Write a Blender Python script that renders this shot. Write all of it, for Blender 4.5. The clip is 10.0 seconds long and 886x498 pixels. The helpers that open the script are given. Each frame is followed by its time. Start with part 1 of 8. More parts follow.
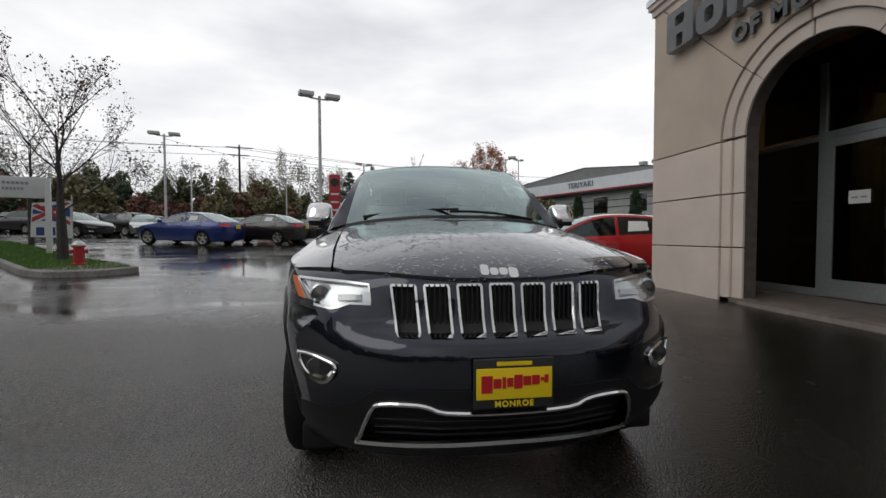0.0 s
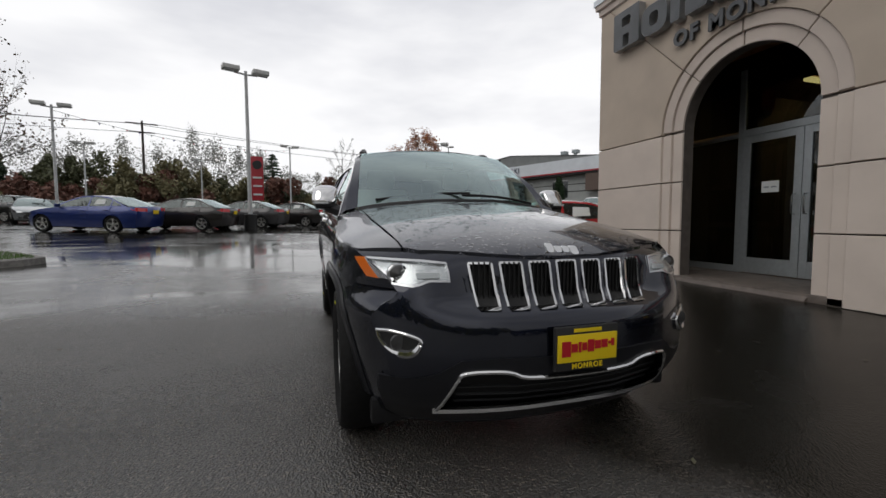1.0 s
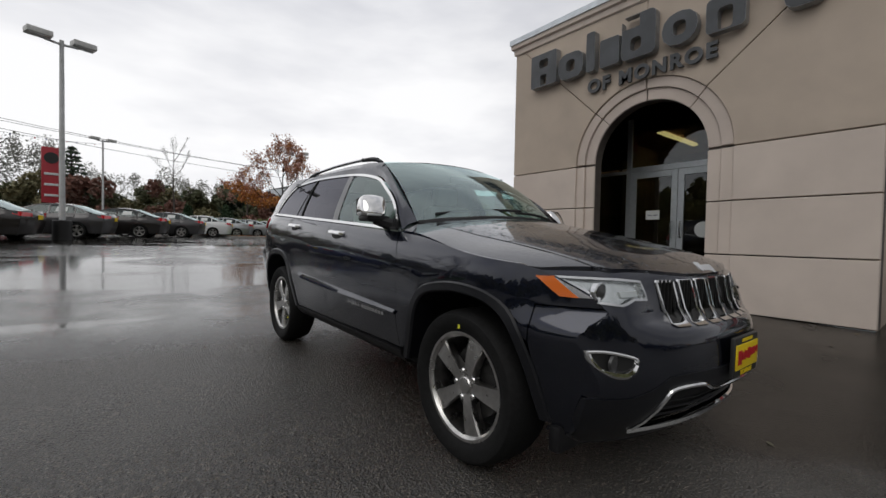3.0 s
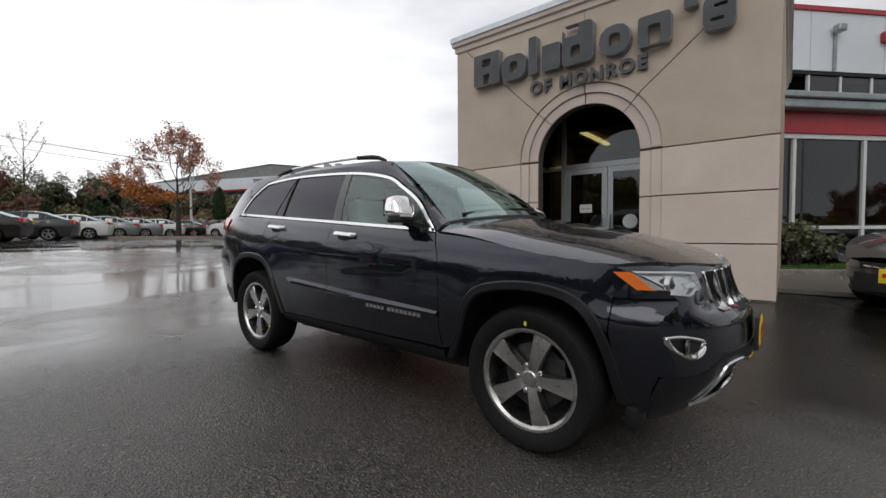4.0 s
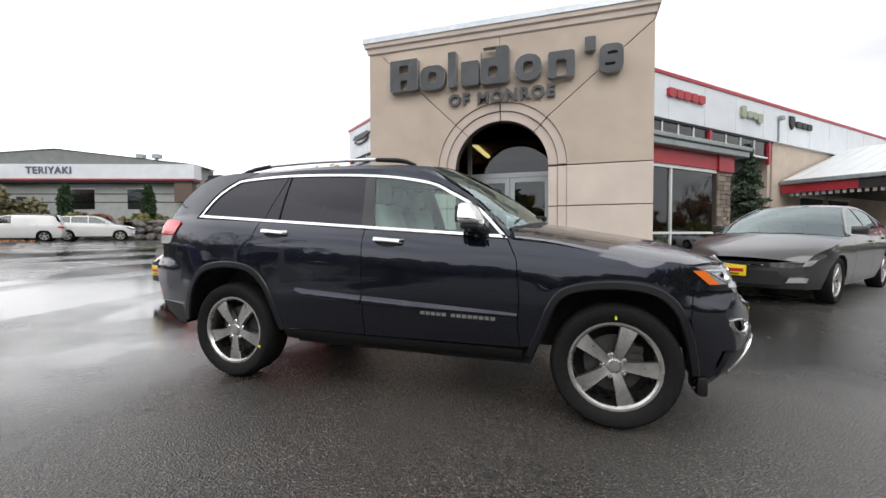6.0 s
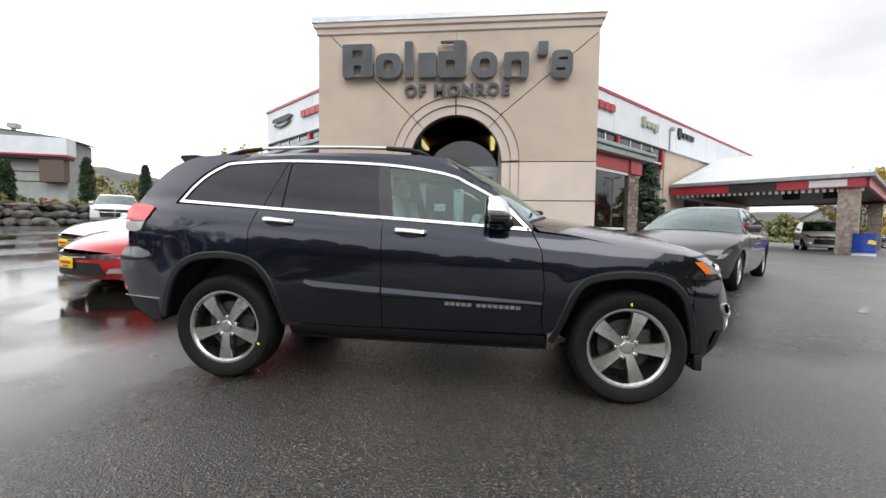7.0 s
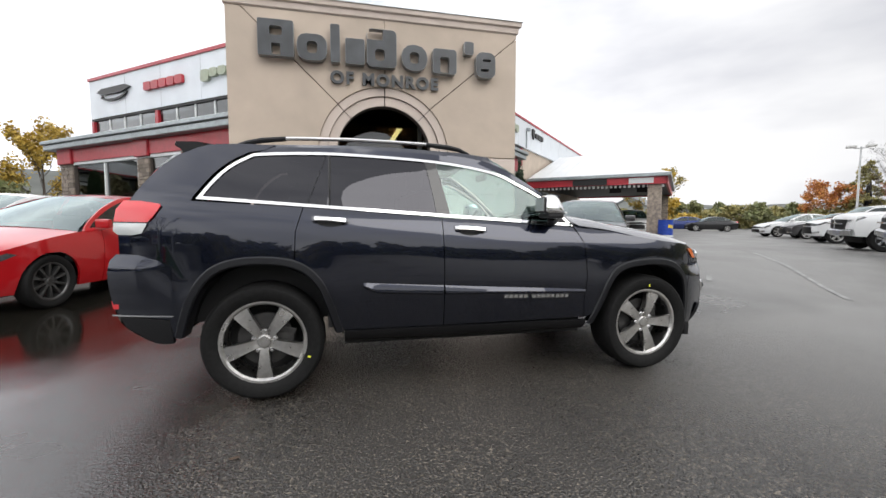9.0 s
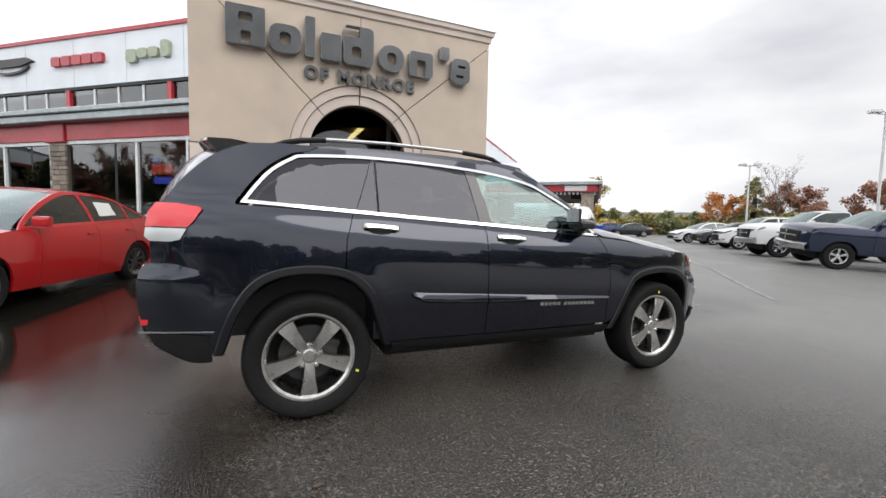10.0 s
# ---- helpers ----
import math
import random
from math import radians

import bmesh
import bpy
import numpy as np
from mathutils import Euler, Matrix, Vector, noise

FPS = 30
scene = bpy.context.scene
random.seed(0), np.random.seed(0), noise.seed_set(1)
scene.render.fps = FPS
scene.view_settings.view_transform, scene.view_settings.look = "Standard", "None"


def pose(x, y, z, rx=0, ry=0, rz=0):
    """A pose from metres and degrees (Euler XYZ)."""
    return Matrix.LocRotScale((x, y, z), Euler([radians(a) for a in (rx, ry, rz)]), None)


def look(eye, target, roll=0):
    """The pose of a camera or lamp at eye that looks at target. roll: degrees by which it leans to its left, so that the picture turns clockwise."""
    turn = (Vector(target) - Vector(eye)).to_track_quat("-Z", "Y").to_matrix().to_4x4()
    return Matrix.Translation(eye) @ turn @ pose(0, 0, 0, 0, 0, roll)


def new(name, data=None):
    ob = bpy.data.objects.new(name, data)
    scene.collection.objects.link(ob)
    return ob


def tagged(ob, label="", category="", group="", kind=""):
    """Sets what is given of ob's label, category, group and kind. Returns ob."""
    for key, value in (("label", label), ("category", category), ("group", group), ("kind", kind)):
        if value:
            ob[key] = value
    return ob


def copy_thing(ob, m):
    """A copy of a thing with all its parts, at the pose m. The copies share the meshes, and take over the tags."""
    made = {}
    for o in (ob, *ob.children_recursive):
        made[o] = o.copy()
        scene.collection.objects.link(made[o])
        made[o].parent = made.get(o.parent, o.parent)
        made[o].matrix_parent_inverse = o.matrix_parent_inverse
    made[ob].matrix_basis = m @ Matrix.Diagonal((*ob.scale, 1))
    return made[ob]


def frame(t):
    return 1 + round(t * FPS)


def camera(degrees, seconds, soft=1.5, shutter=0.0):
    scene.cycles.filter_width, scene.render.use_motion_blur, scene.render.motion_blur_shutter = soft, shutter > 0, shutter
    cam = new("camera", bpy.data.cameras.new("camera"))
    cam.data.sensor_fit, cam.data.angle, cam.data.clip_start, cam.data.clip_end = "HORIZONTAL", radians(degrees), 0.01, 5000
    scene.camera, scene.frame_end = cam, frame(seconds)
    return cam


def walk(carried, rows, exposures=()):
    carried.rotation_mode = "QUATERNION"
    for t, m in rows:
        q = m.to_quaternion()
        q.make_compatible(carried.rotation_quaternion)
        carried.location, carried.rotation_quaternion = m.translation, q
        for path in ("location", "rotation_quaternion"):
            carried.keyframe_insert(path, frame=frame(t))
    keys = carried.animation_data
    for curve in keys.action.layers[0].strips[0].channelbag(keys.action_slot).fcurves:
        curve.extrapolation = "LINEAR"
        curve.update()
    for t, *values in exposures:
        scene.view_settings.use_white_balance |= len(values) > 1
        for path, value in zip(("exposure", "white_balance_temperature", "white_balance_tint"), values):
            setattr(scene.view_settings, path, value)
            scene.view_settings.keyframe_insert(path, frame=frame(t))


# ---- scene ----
cam = camera(93.2, 10.0)
PATH = [
    (0, (-0.444, -3.851, 1.153), (-0.184, -1.869, 1.09), -0.1),
    (0.5, (-0.753, -3.858, 1.139), (-0.337, -1.904, 1.056), 0.3),
    (1, (-1.055, -3.829, 1.133), (-0.46, -1.924, 1.003), -0.2),
    (1.5, (-1.362, -3.65, 1.122), (-0.623, -1.794, 1.023), 0.8),
    (2, (-1.643, -3.482, 1.109), (-0.721, -1.708, 1.05), 2.0),
    (2.5, (-1.984, -3.295, 1.13), (-0.886, -1.625, 1.06), 0.0),
    (2.7, (-2.102, -3.208, 1.123), (-0.95, -1.574, 1.066), 0.4),
    (3.8, (-2.786, -2.608, 1.16), (-1.314, -1.256, 1.086), 0.6),
    (4, (-2.882, -2.512, 1.165), (-1.339, -1.241, 1.087), -0.3),
    (4.5, (-3.098, -2.178, 1.144), (-1.417, -1.104, 1.004), -0.4),
    (5, (-3.282, -1.851, 1.166), (-1.5, -0.949, 1.059), 0.5),
    (5.5, (-3.511, -1.54, 1.185), (-1.64, -0.844, 1.064), -0.3),
    (5.7, (-3.57, -1.435, 1.193), (-1.686, -0.77, 1.106), -0.2),
    (6.8, (-3.794, -0.651, 1.182), (-1.825, -0.316, 1.085), 0.1),
    (7, (-3.833, -0.504, 1.186), (-1.847, -0.291, 1.084), 0.8),
    (7.5, (-3.874, -0.167, 1.172), (-1.881, -0.099, 1.014), 1.5),
    (8, (-3.854, 0.2, 1.214), (-1.86, 0.131, 1.085), 0.4),
    (8.5, (-3.859, 0.573, 1.239), (-1.879, 0.324, 1.114), -0.6),
    (9, (-3.811, 0.943, 1.227), (-1.872, 0.475, 1.084), -0.0),
    (9.5, (-3.671, 1.327, 1.262), (-1.765, 0.746, 1.097), 1.9),
    (10, (-3.547, 1.698, 1.271), (-1.71, 0.919, 1.137), 1.2),
]
walk(cam, [(t, look(eye, target, roll)) for t, eye, target, roll in PATH], [(0, 0.20), (2.5, 0.11), (4.0, 0.47), (5.0, 0.87), (5.5, 1.10), (7.0, 1.42), (8.5, 1.36), (10, 1.42)])

# ---- world and light: an overcast autumn day ----
world = bpy.data.worlds.new("overcast")
scene.world = world
world.use_nodes = True
wn, wl = world.node_tree.nodes, world.node_tree.links
wn.clear()
w_out = wn.new("ShaderNodeOutputWorld")
w_bg = wn.new("ShaderNodeBackground")
w_sky = wn.new("ShaderNodeTexSky")
w_sky.sky_type = "NISHITA"
w_sky.sun_disc = False
w_sky.sun_elevation = radians(32)
w_sky.sun_rotation = radians(200)
w_sky.dust_density = 6.0
w_hs = wn.new("ShaderNodeHueSaturation")
w_hs.inputs["Saturation"].default_value = 0.05
w_hs.inputs["Value"].default_value = 0.06
w_co = wn.new("ShaderNodeTexCoord")
w_map = wn.new("ShaderNodeMapping")
w_map.inputs["Scale"].default_value = (1.0, 1.0, 3.2)
w_noise = wn.new("ShaderNodeTexNoise")
w_noise.inputs["Scale"].default_value = 1.7
w_noise.inputs["Detail"].default_value = 5.0
w_noise.inputs["Roughness"].default_value = 0.5
w_ramp = wn.new("ShaderNodeValToRGB")
w_ramp.color_ramp.elements[0].position = 0.34
w_ramp.color_ramp.elements[0].color = (0.60, 0.61, 0.66, 1)
w_ramp.color_ramp.elements[1].position = 0.60
w_ramp.color_ramp.elements[1].color = (0.93, 0.93, 0.945, 1)
w_mix = wn.new("ShaderNodeMix")
w_mix.data_type = "RGBA"
w_mix.inputs["Factor"].default_value = 0.85
wl.new(w_co.outputs["Generated"], w_map.inputs["Vector"])
wl.new(w_map.outputs["Vector"], w_noise.inputs["Vector"])
wl.new(w_noise.outputs["Fac"], w_ramp.inputs["Fac"])
wl.new(w_sky.outputs["Color"], w_hs.inputs["Color"])
wl.new(w_hs.outputs["Color"], w_mix.inputs["A"])
wl.new(w_ramp.outputs["Color"], w_mix.inputs["B"])
w_sep = wn.new("ShaderNodeSeparateXYZ")
wl.new(w_co.outputs["Generated"], w_sep.inputs["Vector"])
w_dir = wn.new("ShaderNodeMapRange")
w_dir.inputs["From Min"].default_value, w_dir.inputs["From Max"].default_value = -0.9, 0.75
w_dir.inputs["To Min"].default_value, w_dir.inputs["To Max"].default_value = 0.40, 1.0
wl.new(w_sep.outputs["Y"], w_dir.inputs["Value"])
w_mul = wn.new("ShaderNodeMix")
w_mul.data_type, w_mul.blend_type = "RGBA", "MULTIPLY"
w_mul.inputs["Factor"].default_value = 1.0
wl.new(w_mix.outputs["Result"], w_mul.inputs["A"])
wl.new(w_dir.outputs["Result"], w_mul.inputs["B"])
wl.new(w_mul.outputs["Result"], w_bg.inputs["Color"])
w_bg.inputs["Strength"].default_value = 1.08
wl.new(w_bg.outputs["Background"], w_out.inputs["Surface"])
sun_data = bpy.data.lights.new("sun", "SUN")
sun_data.energy, sun_data.angle, sun_data.color = 0.5, radians(40), (1.0, 0.97, 0.93)
sun = new("sun", sun_data)
sun.matrix_world = pose(0, 0, 30, 50, 0, -60)


# ---- materials ----
def shader(name, colour, rough=0.5, metal=0.0, vary=0.0, grain=8.0, bump=0.0, bump_scale=60.0, coat=0.0, coat_rough=0.05, second=None, stain=0.0, stain_scale=0.8, rough_vary=0.0, emit=None, glow=0.0, spec=0.5, by_piece=0.0):
    """A surface with grain, larger stains and fine relief."""
    m = bpy.data.materials.new(name)
    m.use_nodes = True
    n, l = m.node_tree.nodes, m.node_tree.links
    b = n["Principled BSDF"]
    b.inputs["Base Color"].default_value = (*colour, 1)
    b.inputs["Roughness"].default_value = rough
    b.inputs["Metallic"].default_value = metal
    b.inputs["Specular IOR Level"].default_value = spec
    b.inputs["Coat Weight"].default_value = coat
    b.inputs["Coat Roughness"].default_value = coat_rough
    if emit:
        b.inputs["Emission Color"].default_value = (*emit, 1)
        b.inputs["Emission Strength"].default_value = glow
    co = n.new("ShaderNodeTexCoord")
    last = None
    if vary or second or stain or by_piece:
        fine = n.new("ShaderNodeTexNoise")
        fine.inputs["Scale"].default_value = grain
        fine.inputs["Detail"].default_value = 6
        l.new(co.outputs["Object"], fine.inputs["Vector"])
        ramp = n.new("ShaderNodeValToRGB")
        dark = second or tuple(c * (1 - vary) for c in colour)
        lite = colour if second else tuple(min(1, c * (1 + vary)) for c in colour)
        ramp.color_ramp.elements[0].position, ramp.color_ramp.elements[1].position = 0.32, 0.68
        ramp.color_ramp.elements[0].color = (*dark, 1)
        ramp.color_ramp.elements[1].color = (*lite, 1)
        l.new(fine.outputs["Fac"], ramp.inputs["Fac"])
        last = ramp.outputs["Color"]
        if stain:
            big = n.new("ShaderNodeTexNoise")
            big.inputs["Scale"].default_value = stain_scale
            big.inputs["Detail"].default_value = 4
            big.inputs["Distortion"].default_value = 0.6
            l.new(co.outputs["Object"], big.inputs["Vector"])
            r2 = n.new("ShaderNodeMapRange")
            r2.inputs["From Min"].default_value, r2.inputs["From Max"].default_value = 0.35, 0.7
            r2.inputs["To Min"].default_value, r2.inputs["To Max"].default_value = 1.0 - stain, 1.0
            l.new(big.outputs["Fac"], r2.inputs["Value"])
            mul = n.new("ShaderNodeMix")
            mul.data_type, mul.blend_type = "RGBA", "MULTIPLY"
            mul.inputs["Factor"].default_value = 1.0
            l.new(last, mul.inputs["A"])
            l.new(r2.outputs["Result"], mul.inputs["B"])
            last = mul.outputs["Result"]
        if by_piece:
            info = n.new("ShaderNodeObjectInfo")
            r3 = n.new("ShaderNodeMapRange")
            r3.inputs["To Min"].default_value, r3.inputs["To Max"].default_value = 1 - by_piece, 1 + by_piece
            l.new(info.outputs["Random"], r3.inputs["Value"])
            mul2 = n.new("ShaderNodeMix")
            mul2.data_type, mul2.blend_type = "RGBA", "MULTIPLY"
            mul2.inputs["Factor"].default_value = 1.0
            l.new(last, mul2.inputs["A"])
            l.new(r3.outputs["Result"], mul2.inputs["B"])
            last = mul2.outputs["Result"]
        l.new(last, b.inputs["Base Color"])
    if rough_vary:
        rn = n.new("ShaderNodeTexNoise")
        rn.inputs["Scale"].default_value = grain * 0.4
        rn.inputs["Detail"].default_value = 5
        l.new(co.outputs["Object"], rn.inputs["Vector"])
        rr = n.new("ShaderNodeMapRange")
        rr.inputs["From Min"].default_value, rr.inputs["From Max"].default_value = 0.3, 0.7
        rr.inputs["To Min"].default_value, rr.inputs["To Max"].default_value = max(0.02, rough - rough_vary), min(1, rough + rough_vary)
        l.new(rn.outputs["Fac"], rr.inputs["Value"])
        l.new(rr.outputs["Result"], b.inputs["Roughness"])
    if bump:
        bn = n.new("ShaderNodeTexNoise")
        bn.inputs["Scale"].default_value = bump_scale
        bn.inputs["Detail"].default_value = 4
        l.new(co.outputs["Object"], bn.inputs["Vector"])
        bu = n.new("ShaderNodeBump")
        bu.inputs["Strength"].default_value = bump
        bu.inputs["Distance"].default_value = 0.01
        l.new(bn.outputs["Fac"], bu.inputs["Height"])
        l.new(bu.outputs["Normal"], b.inputs["Normal"])
    return m


def glass_shader(name, tint, rough=0.0, ior=1.45, sheen=(0.95, 0.97, 0.98)):
    """Thin tinted glass: a see-through sheet with a mirror-like skin."""
    m = bpy.data.materials.new(name)
    m.use_nodes = True
    n, l = m.node_tree.nodes, m.node_tree.links
    n.remove(n["Principled BSDF"])
    clear = n.new("ShaderNodeBsdfTransparent")
    clear.inputs["Color"].default_value = (*tint, 1)
    gloss = n.new("ShaderNodeBsdfGlossy")
    gloss.inputs["Roughness"].default_value = rough
    gloss.inputs["Color"].default_value = (*sheen, 1)
    face = n.new("ShaderNodeLayerWeight")
    face.inputs["Blend"].default_value = 0.5
    steep = n.new("ShaderNodeMath")
    steep.operation = "POWER"
    steep.inputs[1].default_value = 4.0
    l.new(face.outputs["Facing"], steep.inputs[0])
    fres = n.new("ShaderNodeMapRange")
    fres.inputs["To Min"].default_value = ((ior - 1) / (ior + 1)) ** 2
    fres.inputs["To Max"].default_value = 1.0
    l.new(steep.outputs["Value"], fres.inputs["Value"])
    mix = n.new("ShaderNodeMixShader")
    l.new(fres.outputs["Result"], mix.inputs["Fac"])
    l.new(clear.outputs["BSDF"], mix.inputs[1])
    l.new(gloss.outputs["BSDF"], mix.inputs[2])
    l.new(mix.outputs["Shader"], n["Material Output"].inputs["Surface"])
    return m


def asphalt_shader():
    """Wet worn asphalt: stone grain, damp sheen, and smooth puddle films with shapes of their own."""
    m = bpy.data.materials.new("wet_asphalt")
    m.use_nodes = True
    n, l = m.node_tree.nodes, m.node_tree.links
    b = n["Principled BSDF"]
    co = n.new("ShaderNodeTexCoord")

    def noise_at(scale, detail=4, distort=0.0, vec=None):
        t = n.new("ShaderNodeTexNoise")
        t.inputs["Scale"].default_value = scale
        t.inputs["Detail"].default_value = detail
        t.inputs["Distortion"].default_value = distort
        l.new(vec or co.outputs["Object"], t.inputs["Vector"])
        return t.outputs["Fac"]

    def ranged(v, a, c, lo, hi):
        r = n.new("ShaderNodeMapRange")
        r.inputs["From Min"].default_value, r.inputs["From Max"].default_value = a, c
        r.inputs["To Min"].default_value, r.inputs["To Max"].default_value = lo, hi
        l.new(v, r.inputs["Value"])
        return r.outputs["Result"]

    def calc(op, a, c):
        k = n.new("ShaderNodeMath")
        k.operation = op
        for i, v in ((0, a), (1, c)):
            if isinstance(v, (int, float)):
                k.inputs[i].default_value = v
            else:
                l.new(v, k.inputs[i])
        return k.outputs["Value"]

    stone = n.new("ShaderNodeTexVoronoi")
    stone.inputs["Scale"].default_value = 85
    l.new(co.outputs["Object"], stone.inputs["Vector"])
    grain = noise_at(80, 4)
    patch = noise_at(0.45, 5, 0.8)
    sep = n.new("ShaderNodeSeparateXYZ")
    l.new(co.outputs["Object"], sep.inputs["Vector"])
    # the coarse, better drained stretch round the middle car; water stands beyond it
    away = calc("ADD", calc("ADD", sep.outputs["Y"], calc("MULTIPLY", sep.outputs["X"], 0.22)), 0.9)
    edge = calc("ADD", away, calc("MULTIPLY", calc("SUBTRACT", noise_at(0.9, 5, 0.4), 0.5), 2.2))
    # towards the tower: darker and duller, painting in its shade and dark reflection
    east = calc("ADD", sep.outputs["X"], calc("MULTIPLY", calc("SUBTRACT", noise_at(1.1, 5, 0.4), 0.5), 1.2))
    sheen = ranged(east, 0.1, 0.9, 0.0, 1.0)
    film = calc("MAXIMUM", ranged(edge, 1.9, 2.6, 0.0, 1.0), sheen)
    stretched = n.new("ShaderNodeMapping")
    stretched.inputs["Scale"].default_value = (0.13, 0.42, 0.3)
    stretched.inputs["Rotation"].default_value = (0, 0, radians(18))
    l.new(co.outputs["Object"], stretched.inputs["Vector"])
    pool = noise_at(1.0, 7, 0.7, stretched.outputs["Vector"])
    puddle = calc("MULTIPLY", calc("MULTIPLY", film, ranged(sep.outputs["Y"], 0.8, 2.2, 0.0, 1.0)), ranged(pool, 0.49, 0.54, 0.0, 1.0))
    north = ranged(sep.outputs["Y"], 1.2, 3.0, 0.0, 1.0)
    ramp = n.new("ShaderNodeValToRGB")
    ramp.color_ramp.elements[0].position, ramp.color_ramp.elements[1].position = 0.38, 0.80
    ramp.color_ramp.elements[0].color = (0.003, 0.003, 0.003, 1)
    ramp.color_ramp.elements[1].color = (0.060, 0.053, 0.045, 1)
    l.new(calc("ADD", calc("MULTIPLY", grain, 0.7), calc("MULTIPLY", patch, 0.35)), ramp.inputs["Fac"])
    speck = n.new("ShaderNodeMix")
    speck.data_type = "RGBA"
    l.new(ramp.outputs["Color"], speck.inputs["A"])
    speck.inputs["B"].default_value = (0.25, 0.215, 0.17, 1)
    l.new(calc("MULTIPLY", ranged(noise_at(72, 3), 0.55, 0.70, 0.0, 0.9), ranged(film, 0.0, 1.0, 1.0, 0.5)), speck.inputs["Factor"])
    # greyer, better drained paving to the south; nearer the car the pale paints sky glare
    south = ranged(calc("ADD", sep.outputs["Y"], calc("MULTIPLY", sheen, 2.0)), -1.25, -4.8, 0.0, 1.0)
    pale_south = n.new("ShaderNodeMix")
    pale_south.data_type = "RGBA"
    l.new(calc("MULTIPLY", south, 0.8), pale_south.inputs["Factor"])
    # dark base under the water film; east of the car it paints tower shade
    film_dark = n.new("ShaderNodeMix")
    film_dark.data_type = "RGBA"
    l.new(calc("MULTIPLY", film, 0.85), film_dark.inputs["Factor"])
    l.new(speck.outputs["Result"], film_dark.inputs["A"])
    film_dark.inputs["B"].default_value = (0.0095, 0.009, 0.007, 1)
    l.new(film_dark.outputs["Result"], pale_south.inputs["A"])
    pale_south.inputs["B"].default_value = (0.21, 0.208, 0.20, 1)
    l.new(pale_south.outputs["Result"], b.inputs["Base Color"])
    wet = ranged(noise_at(1.3, 4, 0.5), 0.35, 0.65, 0.13, 0.28)
    damp = calc("ADD", ranged(patch, 0.3, 0.7, 0.17, 0.30), ranged(noise_at(70, 3), 0.35, 0.65, 0.0, 0.14))
    open_rough = calc("ADD", calc("MULTIPLY", damp, calc("SUBTRACT", 1.0, film)), calc("MULTIPLY", film, wet))
    rough = calc("ADD", calc("MULTIPLY", open_rough, calc("SUBTRACT", 1.0, puddle)), calc("MULTIPLY", puddle, 0.085))
    rough = calc("ADD", calc("MULTIPLY", rough, calc("SUBTRACT", 1.0, south)), calc("MULTIPLY", south, ranged(patch, 0.3, 0.7, 0.36, 0.50)))
    l.new(rough, b.inputs["Roughness"])
    bump = n.new("ShaderNodeBump")
    bump.inputs["Distance"].default_value = 0.012
    l.new(calc("ADD", calc("MULTIPLY", stone.outputs["Distance"], 0.6), calc("ADD", grain, calc("MULTIPLY", noise_at(26, 3), 0.7))), bump.inputs["Height"])
    l.new(calc("MULTIPLY", calc("MULTIPLY", calc("MULTIPLY", ranged(film, 0.0, 1.0, 0.95, 0.50), ranged(sheen, 0.0, 1.0, 1.0, 0.35)), ranged(north, 0.0, 1.0, 1.0, 0.12)), ranged(puddle, 0.0, 1.0, 1.0, 0.12)), bump.inputs["Strength"])
    l.new(bump.outputs["Normal"], b.inputs["Normal"])
    l.new(calc("ADD", ranged(film, 0.0, 1.0, 0.80, 0.66), calc("SUBTRACT", calc("MULTIPLY", north, 0.4), calc("MULTIPLY", sheen, calc("SUBTRACT", 0.38, calc("MULTIPLY", north, 0.38))))), b.inputs["Specular IOR Level"])
    return m


ASPHALT = asphalt_shader()
STUCCO_TAN = shader("stucco_tan", (0.53, 0.445, 0.365), 0.9, vary=0.05, grain=2.2, bump=0.25, bump_scale=140, stain=0.13, stain_scale=0.9)
STUCCO_PALE = shader("stucco_pale", (0.66, 0.57, 0.50), 0.9, vary=0.05, grain=2.0, bump=0.25, bump_scale=140, stain=0.10, stain_scale=0.8)
STUCCO_TRIM = shader("stucco_trim", (0.60, 0.515, 0.455), 0.9, vary=0.05, grain=2.5, bump=0.25, bump_scale=140, stain=0.12)
GROOVE = shader("groove_sealant", (0.10, 0.085, 0.075), 0.9, vary=0.2)
METAL_COPING = shader("coping_metal", (0.62, 0.66, 0.69), 0.35, 0.6, vary=0.08, stain=0.15)
LETTER_GREY = shader("letter_charcoal", (0.045, 0.05, 0.055), 0.35, vary=0.25, grain=3, stain=0.3, stain_scale=3, coat=0.3)
LETTER_SIDE = shader("letter_side_metal", (0.30, 0.31, 0.32), 0.4, 0.6, vary=0.2)
ALUMINIUM = shader("door_aluminium", (0.50, 0.53, 0.54), 0.42, 0.75, vary=0.06, grain=20)
WHITE_PANEL = shader("white_fascia_panel", (0.70, 0.74, 0.78), 0.45, vary=0.03, grain=1.0, stain=0.08)
RED_BAND = shader("red_fascia", (0.42, 0.022, 0.035), 0.45, vary=0.1, stain=0.2, coat=0.2)
GUTTER = shader("grey_gutter_metal", (0.36, 0.40, 0.41), 0.42, 0.55, vary=0.12, stain=0.2)
WHITE_TRIM = shader("white_window_trim", (0.68, 0.70, 0.70), 0.45, vary=0.06)
SHOP_GLASS = glass_shader("shop_glass", (0.26, 0.28, 0.29), ior=1.75)
DOOR_GLASS = glass_shader("door_glass", (0.30, 0.33, 0.33), ior=1.7)
STONE_PIER = shader("ledge_stone", (0.30, 0.25, 0.20), 0.85, second=(0.13, 0.11, 0.095), grain=6, bump=0.6, bump_scale=18, by_piece=0.35)
CONCRETE = shader("kerb_concrete", (0.25, 0.24, 0.225), 0.75, vary=0.25, grain=14, bump=0.4, bump_scale=70, stain=0.35, stain_scale=1.4)
